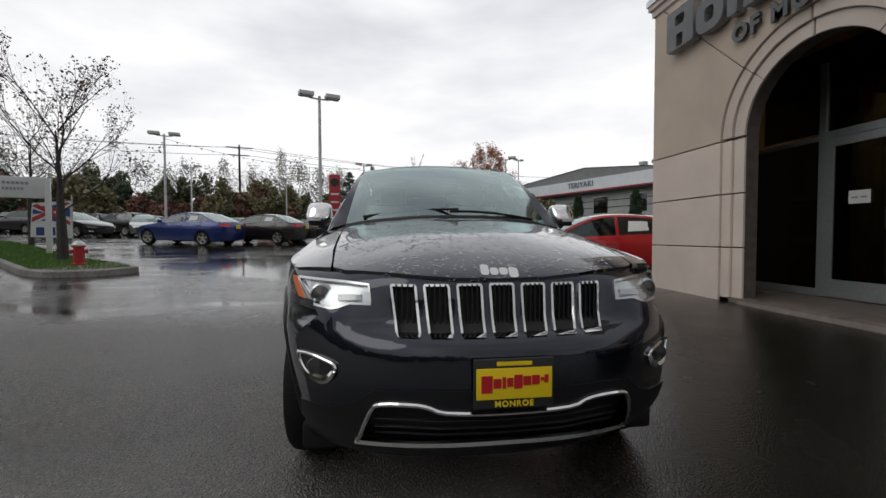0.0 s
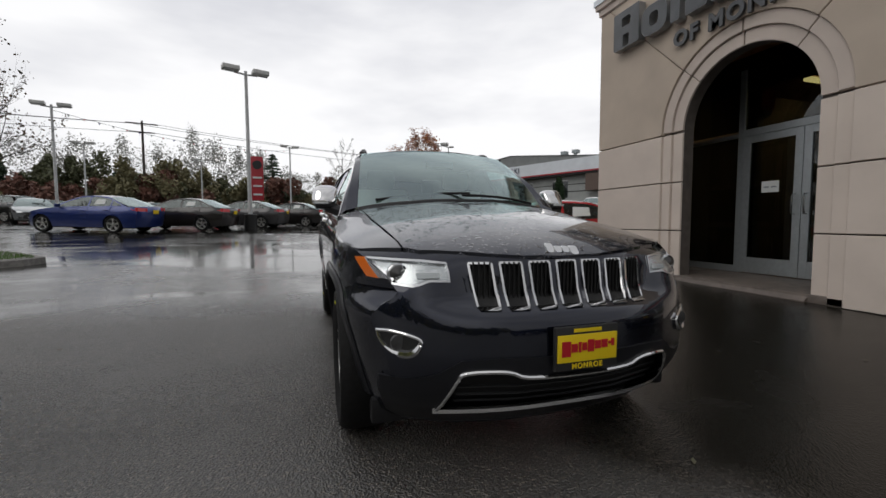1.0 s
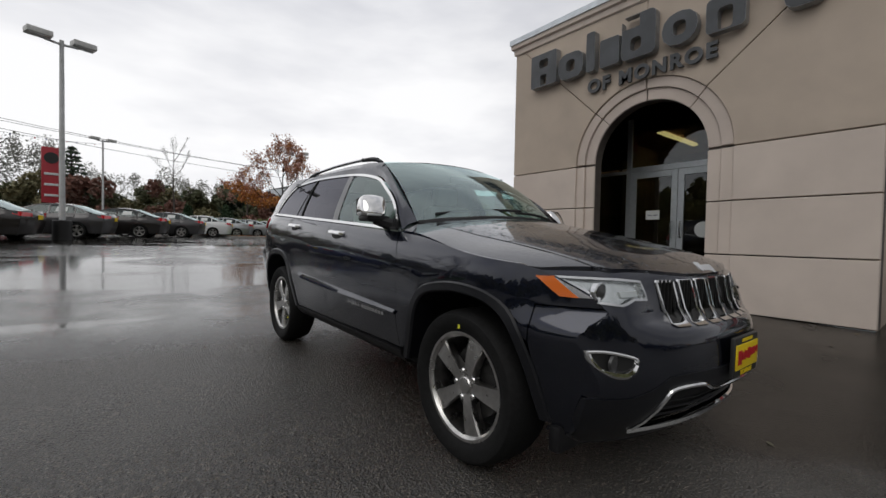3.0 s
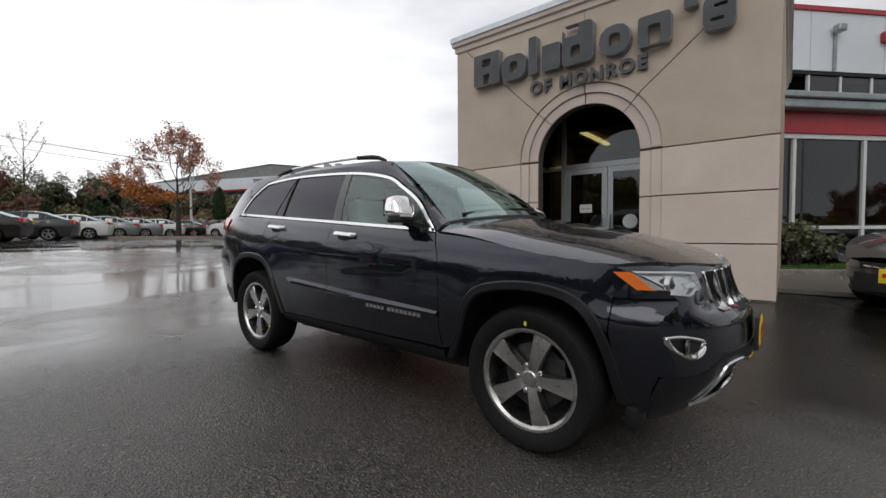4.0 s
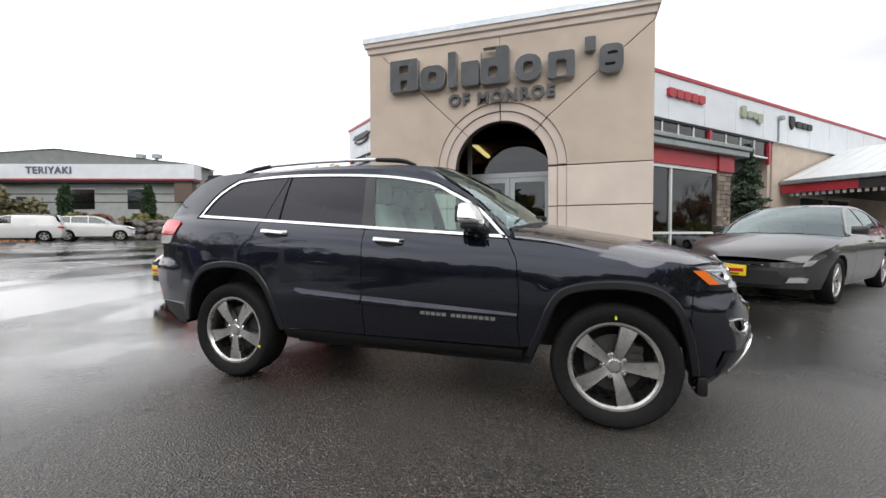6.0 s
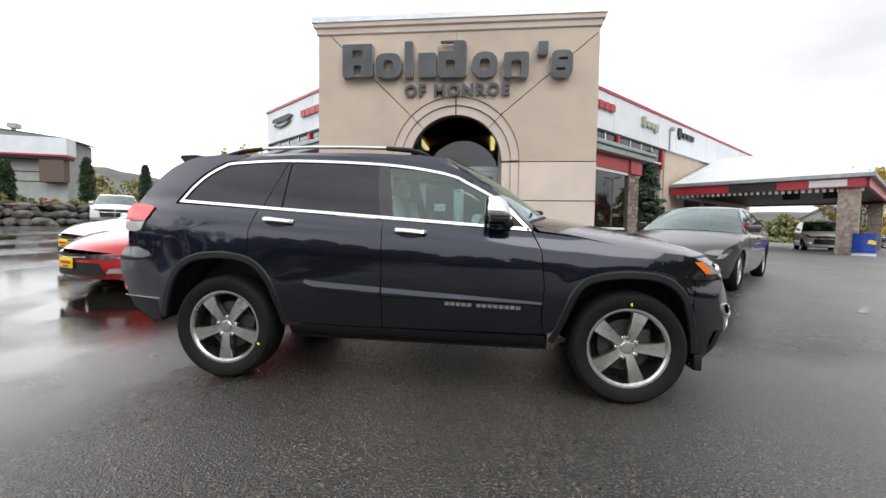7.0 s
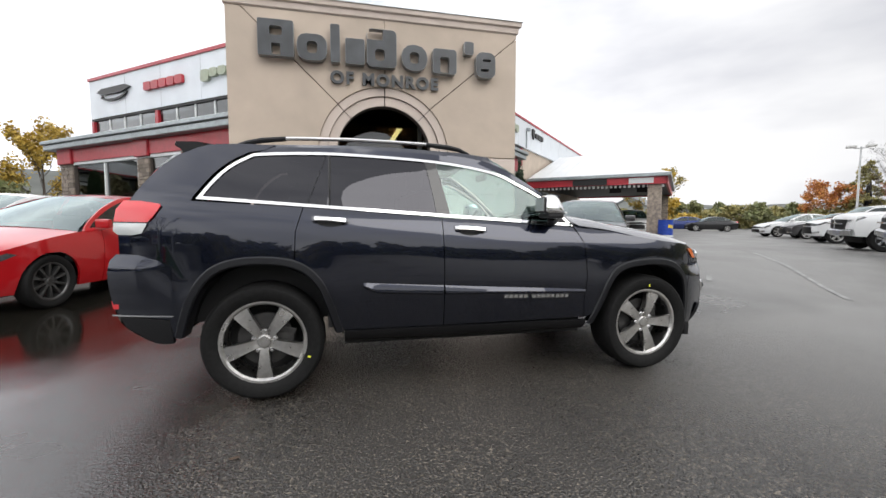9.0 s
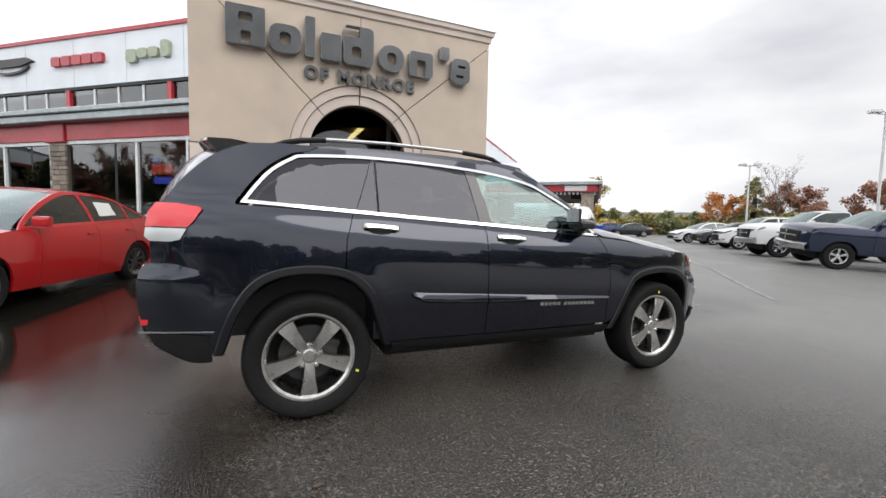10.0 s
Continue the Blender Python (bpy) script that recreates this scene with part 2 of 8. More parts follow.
PAD_CONCRETE = shader("entrance_concrete", (0.17, 0.14, 0.12), 0.55, vary=0.2, grain=9, bump=0.25, bump_scale=90, stain=0.3, stain_scale=1.2)
GRASS = shader("lawn_blades", (0.10, 0.20, 0.03), 0.8, second=(0.045, 0.10, 0.015), grain=30)
SOIL = shader("mulch_soil", (0.05, 0.04, 0.03), 0.95, second=(0.10, 0.075, 0.05), grain=25, bump=0.8, bump_scale=40)
CEILING_DARK = shader("wooden_showroom_ceiling", (0.24, 0.13, 0.08), 0.8, vary=0.2)
WALL_INSIDE = shader("showroom_wall", (0.30, 0.27, 0.24), 0.8, vary=0.08)
TILE_FLOOR = shader("showroom_floor", (0.20, 0.18, 0.16), 0.3, vary=0.12, grain=3)
STRIP_LIGHT = shader("warm_strip_light", (0.8, 0.6, 0.25), 0.4, emit=(1.0, 0.72, 0.28), glow=3.5)
POLE_PAINT = shader("pole_grey_paint", (0.56, 0.57, 0.57), 0.5, vary=0.1, stain=0.2)
LAMP_HEAD = shader("lamp_head_grey", (0.62, 0.62, 0.60), 0.5, vary=0.15, stain=0.2)
LAMP_LENS = shader("lamp_lens", (0.82, 0.83, 0.82), 0.25)
BARK = shader("bark", (0.10, 0.082, 0.068), 0.9, second=(0.05, 0.042, 0.036), grain=20, bump=0.8, bump_scale=45)
BARK_DARK = shader("bark_dark", (0.05, 0.045, 0.04), 0.9, second=(0.025, 0.022, 0.02), grain=20)


def leaf_shader(name, c1, c2, c3):
    """Leaves whose colour differs from clump to clump."""
    m = bpy.data.materials.new(name)
    m.use_nodes = True
    n, l = m.node_tree.nodes, m.node_tree.links
    b = n["Principled BSDF"]
    geo = n.new("ShaderNodeNewGeometry")
    ramp = n.new("ShaderNodeValToRGB")
    ramp.color_ramp.elements[0].color = (*c1, 1)
    ramp.color_ramp.elements[1].color = (*c3, 1)
    mid = ramp.color_ramp.elements.new(0.5)
    mid.color = (*c2, 1)
    l.new(geo.outputs["Random Per Island"], ramp.inputs["Fac"])
    l.new(ramp.outputs["Color"], b.inputs["Base Color"])
    b.inputs["Roughness"].default_value = 0.65
    return m


LEAF_BROWN = leaf_shader("leaves_last_brown", (0.07, 0.05, 0.035), (0.14, 0.085, 0.05), (0.10, 0.10, 0.06))
LEAF_ORANGE = leaf_shader("leaves_orange", (0.40, 0.13, 0.025), (0.50, 0.22, 0.04), (0.30, 0.09, 0.05))
LEAF_PINK = leaf_shader("leaves_dull_red", (0.34, 0.15, 0.12), (0.48, 0.29, 0.23), (0.40, 0.17, 0.09))
LEAF_YELLOW = leaf_shader("leaves_yellow", (0.42, 0.27, 0.03), (0.50, 0.35, 0.06), (0.30, 0.22, 0.05))
LEAF_GREEN = leaf_shader("leaves_mixed_green", (0.12, 0.15, 0.055), (0.21, 0.21, 0.085), (0.16, 0.17, 0.09))
LEAF_OLIVE = leaf_shader("leaves_olive", (0.20, 0.19, 0.07), (0.30, 0.25, 0.09), (0.22, 0.22, 0.08))
LEAF_RUST = leaf_shader("leaves_rust", (0.24, 0.105, 0.07), (0.31, 0.15, 0.09), (0.20, 0.11, 0.075))
LEAF_CONIFER = leaf_shader("needles_dark", (0.035, 0.065, 0.035), (0.06, 0.09, 0.05), (0.045, 0.07, 0.05))
LEAF_CYPRESS = leaf_shader("needles_cypress", (0.012, 0.035, 0.012), (0.028, 0.06, 0.018), (0.018, 0.045, 0.014))
# darkened copies of the rust, green and olive leaves; their shade is in the colour
DARKENED_RUST = leaf_shader("darkened_rust_leaves", (0.15, 0.065, 0.05), (0.21, 0.095, 0.065), (0.13, 0.08, 0.06))
DARKENED_GREEN = leaf_shader("darkened_green_leaves", (0.085, 0.10, 0.05), (0.14, 0.15, 0.075), (0.11, 0.115, 0.07))
DARKENED_OLIVE = leaf_shader("darkened_olive_leaves", (0.15, 0.14, 0.07), (0.20, 0.175, 0.085), (0.16, 0.155, 0.08))
WOOD_BARE = leaf_shader("thicket_bare_twigs", (0.24, 0.24, 0.22), (0.33, 0.33, 0.30), (0.28, 0.28, 0.25))
LEAF_HAZE = leaf_shader("bare_far_twigs", (0.16, 0.16, 0.15), (0.23, 0.23, 0.215), (0.20, 0.205, 0.19))
ROCK = shader("wall_boulders", (0.17, 0.16, 0.15), 0.8, second=(0.07, 0.065, 0.06), grain=3, bump=0.5, bump_scale=10, by_piece=0.4)


def paint(name, colour, metal=0.3, rough=0.32, film=0.03, gloss=1.5):
    m = shader(name, colour, rough, metal, vary=0.03, grain=300, coat=1.0, coat_rough=film, spec=0.25)
    m.node_tree.nodes["Principled BSDF"].inputs["Coat IOR"].default_value = gloss
    return m


PAINT_JEEP = paint("paint_dark_steel_blue", (0.0088, 0.0116, 0.0240), 0.85, 0.26, 0.03, 1.58)
PAINT_RED = paint("paint_red", (0.40, 0.006, 0.010), 0.1, 0.35)
PAINT_GREY = paint("paint_granite_grey", (0.055, 0.053, 0.055), 0.5)
PAINT_BLACKBROWN = paint("paint_dark_brown_black", (0.022, 0.019, 0.018), 0.4)
PAINT_BLUE = paint("paint_bright_blue", (0.012, 0.03, 0.16), 0.4)
PAINT_NAVY = paint("paint_navy", (0.010, 0.017, 0.045), 0.4)
PAINT_WHITE = paint("paint_white", (0.70, 0.71, 0.71), 0.0, 0.4)
PAINT_SILVER = paint("paint_silver", (0.34, 0.36, 0.37), 0.7)
PAINT_BLACK = paint("paint_black", (0.008, 0.008, 0.009), 0.2)
LAMP_DIM = shader("smoked_headlamp", (0.13, 0.135, 0.14), 0.15, 0.5, vary=0.5, grain=14, coat=1.0)
PAINT_MAROON = paint("paint_maroon", (0.16, 0.012, 0.02), 0.3)
CHROME = shader("chrome", (0.80, 0.80, 0.80), 0.06, 1.0)
CHROME_SATIN = shader("satin_chrome", (0.62, 0.63, 0.64), 0.22, 1.0)
ALLOY = shader("machined_alloy", (0.56, 0.55, 0.535), 0.30, 1.0, vary=0.12, grain=30, rough_vary=0.06)
BRAKE_IRON = shader("brake_iron", (0.045, 0.044, 0.043), 0.5, 0.5, vary=0.2, grain=20)
SILVER = shader("silver_badge", (0.70, 0.71, 0.72), 0.22, 0.35, coat=0.5)
ALLOY_DARK = shader("dark_alloy", (0.09, 0.09, 0.09), 0.4, 0.8, vary=0.1)
RUBBER = shader("tyre_rubber", (0.008, 0.008, 0.008), 0.7, vary=0.3, grain=40, bump=0.2, bump_scale=120, spec=0.2)
CLADDING = shader("black_textured_plastic", (0.008, 0.008, 0.009), 0.45, vary=0.2, grain=60, spec=0.35)
CLAD_PAINTED = shader("body_colour_cladding", (0.008, 0.0085, 0.011), 0.36, 0.1, vary=0.1, grain=60, coat=0.2, coat_rough=0.25, spec=0.35)
BLACK_DEEP = shader("deep_black_plastic", (0.004, 0.004, 0.004), 0.6)
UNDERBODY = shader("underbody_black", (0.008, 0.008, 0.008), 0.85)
PRIVACY = glass_shader("privacy_glass", (0.05, 0.05, 0.055), ior=1.75, sheen=(0.62, 0.62, 0.68))
CLEAR_GREEN = glass_shader("green_tint_glass", (0.62, 0.80, 0.77), ior=1.9, sheen=(0.85, 0.96, 0.95))
WINDSCREEN = glass_shader("windscreen_glass", (0.50, 0.68, 0.67), ior=3.2, sheen=(0.80, 0.95, 0.95))
SEDAN_GLASS = glass_shader("car_window_glass", (0.34, 0.44, 0.43), ior=2.6, sheen=(0.82, 0.94, 0.94))
SIDE_GLASS = glass_shader("car_side_glass", (0.13, 0.17, 0.165), ior=1.75, sheen=(0.85, 0.94, 0.94))
LENS_CLEAR = glass_shader("headlamp_lens", (0.88, 0.90, 0.90), ior=1.5)
LAMP_BOWL = shader("headlamp_bowl", (0.74, 0.75, 0.76), 0.24, 0.85, vary=0.12, grain=26)
AMBER = shader("amber_reflector", (0.75, 0.16, 0.015), 0.25, coat=0.8)
RED_LENS = shader("red_tail_lens", (0.62, 0.012, 0.02), 0.15, coat=1.0)
CLEAR_LENS = shader("clear_tail_lens", (0.55, 0.57, 0.57), 0.12, 0.3, coat=1.0)
SEAT_LIGHT = shader("seat_light_leather", (0.46, 0.42, 0.36), 0.6, vary=0.08)
SEAT_DARK = shader("seat_dark_cloth", (0.03, 0.03, 0.032), 0.8, vary=0.2)
DASH = shader("dashboard_dark", (0.02, 0.02, 0.021), 0.6)
YELLOW_PLATE = shader("yellow_plate", (0.80, 0.58, 0.01), 0.4)
RED_INK = shader("red_ink", (0.45, 0.01, 0.02), 0.4)
PAPER = shader("window_sticker_paper", (0.70, 0.72, 0.70), 0.7)
YELLOW_MARK = shader("yellow_chalk_mark", (0.75, 0.75, 0.05), 0.6)
HYDRANT_RED = shader("hydrant_red", (0.42, 0.02, 0.02), 0.45, vary=0.2, grain=12, stain=0.3, stain_scale=5)
HYDRANT_SILVER = shader("hydrant_silver_cap", (0.45, 0.46, 0.46), 0.4, 0.7, vary=0.15)
SIGN_WHITE = shader("sign_white", (0.60, 0.62, 0.62), 0.5, vary=0.04)
SIGN_BLACK = shader("sign_black", (0.02, 0.02, 0.02), 0.5)
SIGN_GREYTEXT = shader("sign_grey_text", (0.28, 0.30, 0.32), 0.5)
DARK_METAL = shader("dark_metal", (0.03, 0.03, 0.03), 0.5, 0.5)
WOOD_POLE = shader("utility_pole_wood", (0.06, 0.05, 0.042), 0.9, vary=0.2)
SIGN_OLIVE = shader("sign_pale_olive", (0.33, 0.36, 0.27), 0.5, vary=0.1)


# ---- building helpers ----
from mathutils import geometry


def thing(name, label, category, m=None, group="", kind=""):
    ob = new(name)
    ob.empty_display_size = 0.1
    if m is not None:
        ob.matrix_basis = m
    return tagged(ob, label, category, group, kind)


def part(name, bm, material, parent=None, label="", smooth=True, sharp=32):
    """Links a bmesh as ONE mesh object, under a thing or a part."""
    me = bpy.data.meshes.new(name)
    fair = bm.verts.layers.float_vector.get("fair")
    skin = None
    if fair is not None:
        bm.verts.ensure_lookup_table()
        bm.faces.ensure_lookup_table()
        bm.normal_update()
        skin = []
        for f in bm.faces:
            for v in f.verts:
                q = v[fair]
                d = q.dot(f.normal)
                skin.append(tuple(q if d > 0 else -q) if abs(d) > 0.6 else tuple(f.normal))
        bm.verts.layers.float_vector.remove(fair)
    bm.to_mesh(me)
    bm.free()
    me.materials.append(material)
    if smooth:
        me.shade_smooth()
        if skin is None:
            me.set_sharp_from_angle(angle=radians(sharp))
        else:
            me.normals_split_custom_set(skin)
    ob = new(name, me)
    if parent is not None:
        ob.parent = parent
    if label:
        ob["label"] = label
    return ob


def box(sx, sy, sz, cx=0, cy=0, cz=0, bevel=0.0, bm=None, m=None):
    """A block by its size and centre, its edges rounded by bevel."""
    b = bmesh.new()
    bmesh.ops.create_cube(b, size=1.0)
    for v in b.verts:
        v.co = Vector((v.co.x * sx + cx, v.co.y * sy + cy, v.co.z * sz + cz))
    if bevel:
        bmesh.ops.bevel(b, geom=b.edges[:], offset=bevel, segments=2, affect="EDGES", profile=0.6)
    if m is not None:
        b.transform(m)
    return join(bm, b)


def join(bm, b):
    if bm is None:
        return b
    tmp = bpy.data.meshes.new("tmp")
    b.to_mesh(tmp)
    b.free()
    bm.from_mesh(tmp)
    bpy.data.meshes.remove(tmp)
    return bm


def tube(points, radii, sides=8, bm=None, caps=True):
    """A round bar along a line of points, with a radius at each."""
    bm = bm or bmesh.new()
    pts = [Vector(p) for p in points]
    if not isinstance(radii, (list, tuple)):
        radii = [radii] * len(pts)
    rings = []
    up = Vector((0.13, 0.21, 1)).normalized()
    for i, p in enumerate(pts):
        d = (pts[min(i + 1, len(pts) - 1)] - pts[max(i - 1, 0)]).normalized()
        a = d.cross(up if abs(d.dot(up)) < 0.95 else Vector((1, 0, 0))).normalized()
        b = d.cross(a)
        rings.append([bm.verts.new(p + (a * math.cos(2 * math.pi * k / sides) + b * math.sin(2 * math.pi * k / sides)) * radii[i]) for k in range(sides)])
    for r, s in zip(rings, rings[1:]):
        for k in range(sides):
            bm.faces.new((r[k], r[(k + 1) % sides], s[(k + 1) % sides], s[k]))
    if caps:
        bm.faces.new(rings[0][::-1])
        bm.faces.new(rings[-1])
    return bm


def lathe(profile, sides=40, axis="x", bm=None, cap=False):
    """Turns a profile of (radius, along) round an axis."""
    bm = bm or bmesh.new()
    rings = []
    for r, h in profile:
        ring = []
        for k in range(sides):
            a = 2 * math.pi * k / sides
            c, s = r * math.cos(a), r * math.sin(a)
            ring.append(bm.verts.new((h, c, s) if axis == "x" else (c, s, h)))
        rings.append(ring)
    for r, s in zip(rings, rings[1:]):
        for k in range(sides):
            bm.faces.new((r[k], r[(k + 1) % sides], s[(k + 1) % sides], s[k]))
    if cap:
        bm.faces.new(rings[0][::-1])
        bm.faces.new(rings[-1])
    return bm


def inside(p, poly):
    x, y, hit = p[0], p[1], False
    j = len(poly) - 1
    for i in range(len(poly)):
        a, b = poly[i], poly[j]
        if (a[1] > y) != (b[1] > y) and x < (b[0] - a[0]) * (y - a[1]) / (b[1] - a[1]) + a[0]:
            hit = not hit
        j = i
    return hit


def dense(poly, step, closed=True):
    out = []
    n = len(poly)
    for i in range(n if closed else n - 1):
        a, b = poly[i], poly[(i + 1) % n]
        k = max(1, int(math.hypot(b[0] - a[0], b[1] - a[1]) / step))
        for j in range(k):
            out.append((a[0] + (b[0] - a[0]) * j / k, a[1] + (b[1] - a[1]) * j / k))
    if not closed:
        out.append(poly[-1])
    return out


def smooth_line(pts, n=6):
    """A rounded line through the points."""
    out = []
    for i in range(len(pts) - 1):
        p0, p1, p2, p3 = pts[max(i - 1, 0)], pts[i], pts[i + 1], pts[min(i + 2, len(pts) - 1)]
        for k in range(n):
            t = k / n
            out.append(tuple(0.5 * (2 * b + (c - a) * t + (2 * a - 5 * b + 4 * c - d) * t * t + (3 * b - a - 3 * c + d) * t ** 3) for a, b, c, d in zip(p0, p1, p2, p3)))
    out.append(tuple(pts[-1]))
    return out


def sheet(outline, place, step=0.08, holes=(), thick=None, bm=None, fair=False):
    """A sheet cut to an outline with holes in a flat drawing, then laid on a curved surface by place(u, v); thick: the way in which its rim is turned in; fair: shaded by the surface's own slope."""
    bm = bm or bmesh.new()
    slope = bm.verts.layers.float_vector.new("fair") if fair else None
    loops = [dense(list(outline), step)] + [dense(list(h), step) for h in holes]
    verts, edges = [], []
    for lp in loops:
        k = len(verts)
        verts += lp
        edges += [(k + i, k + (i + 1) % len(lp)) for i in range(len(lp))]
    us, vs = [p[0] for p in loops[0]], [p[1] for p in loops[0]]
    x = min(us) + step * 0.5
    while x < max(us):
        y = min(vs) + step * 0.5
        while y < max(vs):
            if inside((x, y), loops[0]) and not any(inside((x, y), h) for h in loops[1:]) and min((x - p[0]) ** 2 + (y - p[1]) ** 2 for lp in loops for p in lp) > (0.45 * step) ** 2:
                verts.append((x, y))
            y += step
        x += step
    co, _, tris, _, _, _ = geometry.delaunay_2d_cdt([Vector(v) for v in verts], edges, [], 0, 1e-5)
    made = {}
    for tri in tris:
        c = (sum(co[i][0] for i in tri) / 3, sum(co[i][1] for i in tri) / 3)
        if inside(c, loops[0]) and not any(inside(c, h) for h in loops[1:]):
            for i in tri:
                if i not in made:
                    u, v = co[i]
                    made[i] = bm.verts.new(place(u, v))
                    if fair:
                        du = Vector(place(u + 0.012, v)) - Vector(place(u - 0.012, v))
                        dv = Vector(place(u, v + 0.012)) - Vector(place(u, v - 0.012))
                        made[i][slope] = du.cross(dv).normalized()
            try:
                bm.faces.new([made[i] for i in tri])
            except ValueError:
                pass
    if thick is not None:
        mine = set(made.values())
        rim = [e for e in bm.edges if e.is_boundary and e.verts[0] in mine]
        grown = bmesh.ops.extrude_edge_only(bm, edges=rim)["geom"]
        for g in grown:
            if isinstance(g, bmesh.types.BMVert):
                g.co += Vector(thick)
    return bm


def band(curves, bm=None):
    """A surface strung over curves of equal counts of points."""
    bm = bm or bmesh.new()
    rows = [[bm.verts.new(p) for p in c] for c in curves]
    for r, s in zip(rows, rows[1:]):
        for i in range(len(r) - 1):
            bm.faces.new((r[i], r[i + 1], s[i + 1], s[i]))
    return bm


def prism(outline, place, depth, bm=None, bevel=0.0):
    """A flat outline given depth: place(u, v, w) with w from 0 to depth."""
    b = bmesh.new()
    lo = [b.verts.new(place(u, v, 0)) for u, v in outline]
    hi = [b.verts.new(place(u, v, depth)) for u, v in outline]
    b.faces.new(lo)
    b.faces.new(hi[::-1])
    for i in range(len(lo)):
        j = (i + 1) % len(lo)
        b.faces.new((lo[i], hi[i], hi[j], lo[j]))
    bmesh.ops.recalc_face_normals(b, faces=b.faces[:])
    if bevel:
        bmesh.ops.bevel(b, geom=b.edges[:], offset=bevel, segments=1, affect="EDGES")
    return join(bm, b)


def lettering(text, size, depth, m, material, parent, name="letters", label="", bold=0.0, spacing=1.0):
    cu = bpy.data.curves.new(name, "FONT")
    cu.body, cu.size, cu.extrude, cu.offset, cu.space_character = text, size, depth, bold, spacing
    cu.align_x, cu.align_y = "CENTER", "CENTER"
    tmp = new("tmp_text", cu)
    dg = bpy.context.evaluated_depsgraph_get()
    me = bpy.data.meshes.new_from_object(tmp.evaluated_get(dg))
    bpy.data.objects.remove(tmp)
    me.materials.clear()
    me.materials.append(material)
    ob = new(name, me)
    ob.parent, ob.matrix_basis = parent, m
    if label:
        ob["label"] = label
    return ob


def step_to(v, table):
    """A smooth value from a table of (at, value)."""
    if v <= table[0][0]:
        return table[0][1]
    for (a, p), (b, q) in zip(table, table[1:]):
        if v <= b:
            return p + (q - p) * (v - a) / (b - a)
    return table[-1][1]


def glide(v, table):
    """As step_to, but rounded: no kinks where the table's steps meet."""
    n = len(table)
    if v <= table[0][0]:
        return table[0][1]
    if v >= table[-1][0]:
        return table[-1][1]
    i = 0
    while table[i + 1][0] < v:
        i += 1

    def lean(j):
        if j == 0 or j == n - 1:
            k = min(j, n - 2)
            return (table[k + 1][1] - table[k][1]) / (table[k + 1][0] - table[k][0])
        a = (table[j][1] - table[j - 1][1]) / (table[j][0] - table[j - 1][0])
        b = (table[j + 1][1] - table[j][1]) / (table[j + 1][0] - table[j][0])
        return 2 * a * b / (a + b) if a * b > 0 else 0.0
    (x0, p), (x1, q) = table[i], table[i + 1]
    h = x1 - x0
    t = (v - x0) / h
    return p * (1 + 2 * t) * (1 - t) ** 2 + lean(i) * h * t * (1 - t) ** 2 + q * t * t * (3 - 2 * t) - lean(i + 1) * h * t * t * (1 - t)


def ground(x, y):
    """The height of the paving: it falls to the south, rises to the north and ramps up to the showroom."""
    rise = step_to(y, [(-45, -0.51), (3.5, 0.058), (5, 0.09), (7, 0.19), (11, 0.44), (15, 0.68), (18, 0.77), (22, 0.85), (30, 0.89), (60, 0.93)])
    ramp = step_to(x, [(0.8, 0), (1.6, 0.035), (2.4, 0.10), (3.8, 0.235), (6, 0.29), (10, 0.34), (14, 0.38)]) * step_to(y, [(2.9, 1.0), (4.2, 0.3), (14, 0.0)])
    west = 0.022 * max(0.0, min(-6 - x, 60)) * step_to(y, [(9, 0.0), (20, 1.0)])
    return rise + ramp + west


def on_ground(x, y, heading, lift=0.0):
    """The pose of a thing whose front looks along heading (degrees from +x), tilted with the paving."""
    a = radians(heading)
    f, s = Vector((math.cos(a), math.sin(a), 0)), Vector((-math.sin(a), math.cos(a), 0))
    h = 1.3
    p = Vector((x, y, 0))
    fz = (ground(*(p + f * h).xy) - ground(*(p - f * h).xy)) / (2 * h)
    sz = (ground(*(p + s * 0.8).xy) - ground(*(p - s * 0.8).xy)) / 1.6
    yax = -(f + Vector((0, 0, fz))).normalized()
    xax = -(s + Vector((0, 0, sz)))
    zax = xax.cross(yax).normalized()
    if zax.z < 0:
        xax = -xax
        zax = xax.cross(yax).normalized()
    xax = yax.cross(zax)
    z = (ground(*(p + f * h).xy) + ground(*(p - f * h).xy)) / 2 + lift
    m = Matrix((xax, yax, zax)).transposed().to_4x4()
    m.translation = (x, y, z)
    return m


def shrink(poly, d):
    """A closed outline drawn in by d."""
    area = sum(a[0] * b[1] - b[0] * a[1] for a, b in zip(poly, poly[1:] + poly[:1]))
    s = 1 if area > 0 else -1
    out = []
    for i in range(len(poly)):
        p, q, r = poly[i - 1], poly[i], poly[(i + 1) % len(poly)]
        t = Vector((r[0] - p[0], r[1] - p[1]))
        t = t.normalized() if t.length else Vector((1, 0))
        out.append((q[0] - t.y * s * d, q[1] + t.x * s * d))
    return out


def round_block(y0, y1, z0, z1, r=0.05):
    pts = []
    for cy, cz, a in ((y1 - r, z1 - r, 0), (y0 + r, z1 - r, 90), (y0 + r, z0 + r, 180), (y1 - r, z0 + r, 270)):
        pts += [(cy + r * math.cos(radians(a + t)), cz + r * math.sin(radians(a + t))) for t in (0, 30, 60, 90)]
    return pts


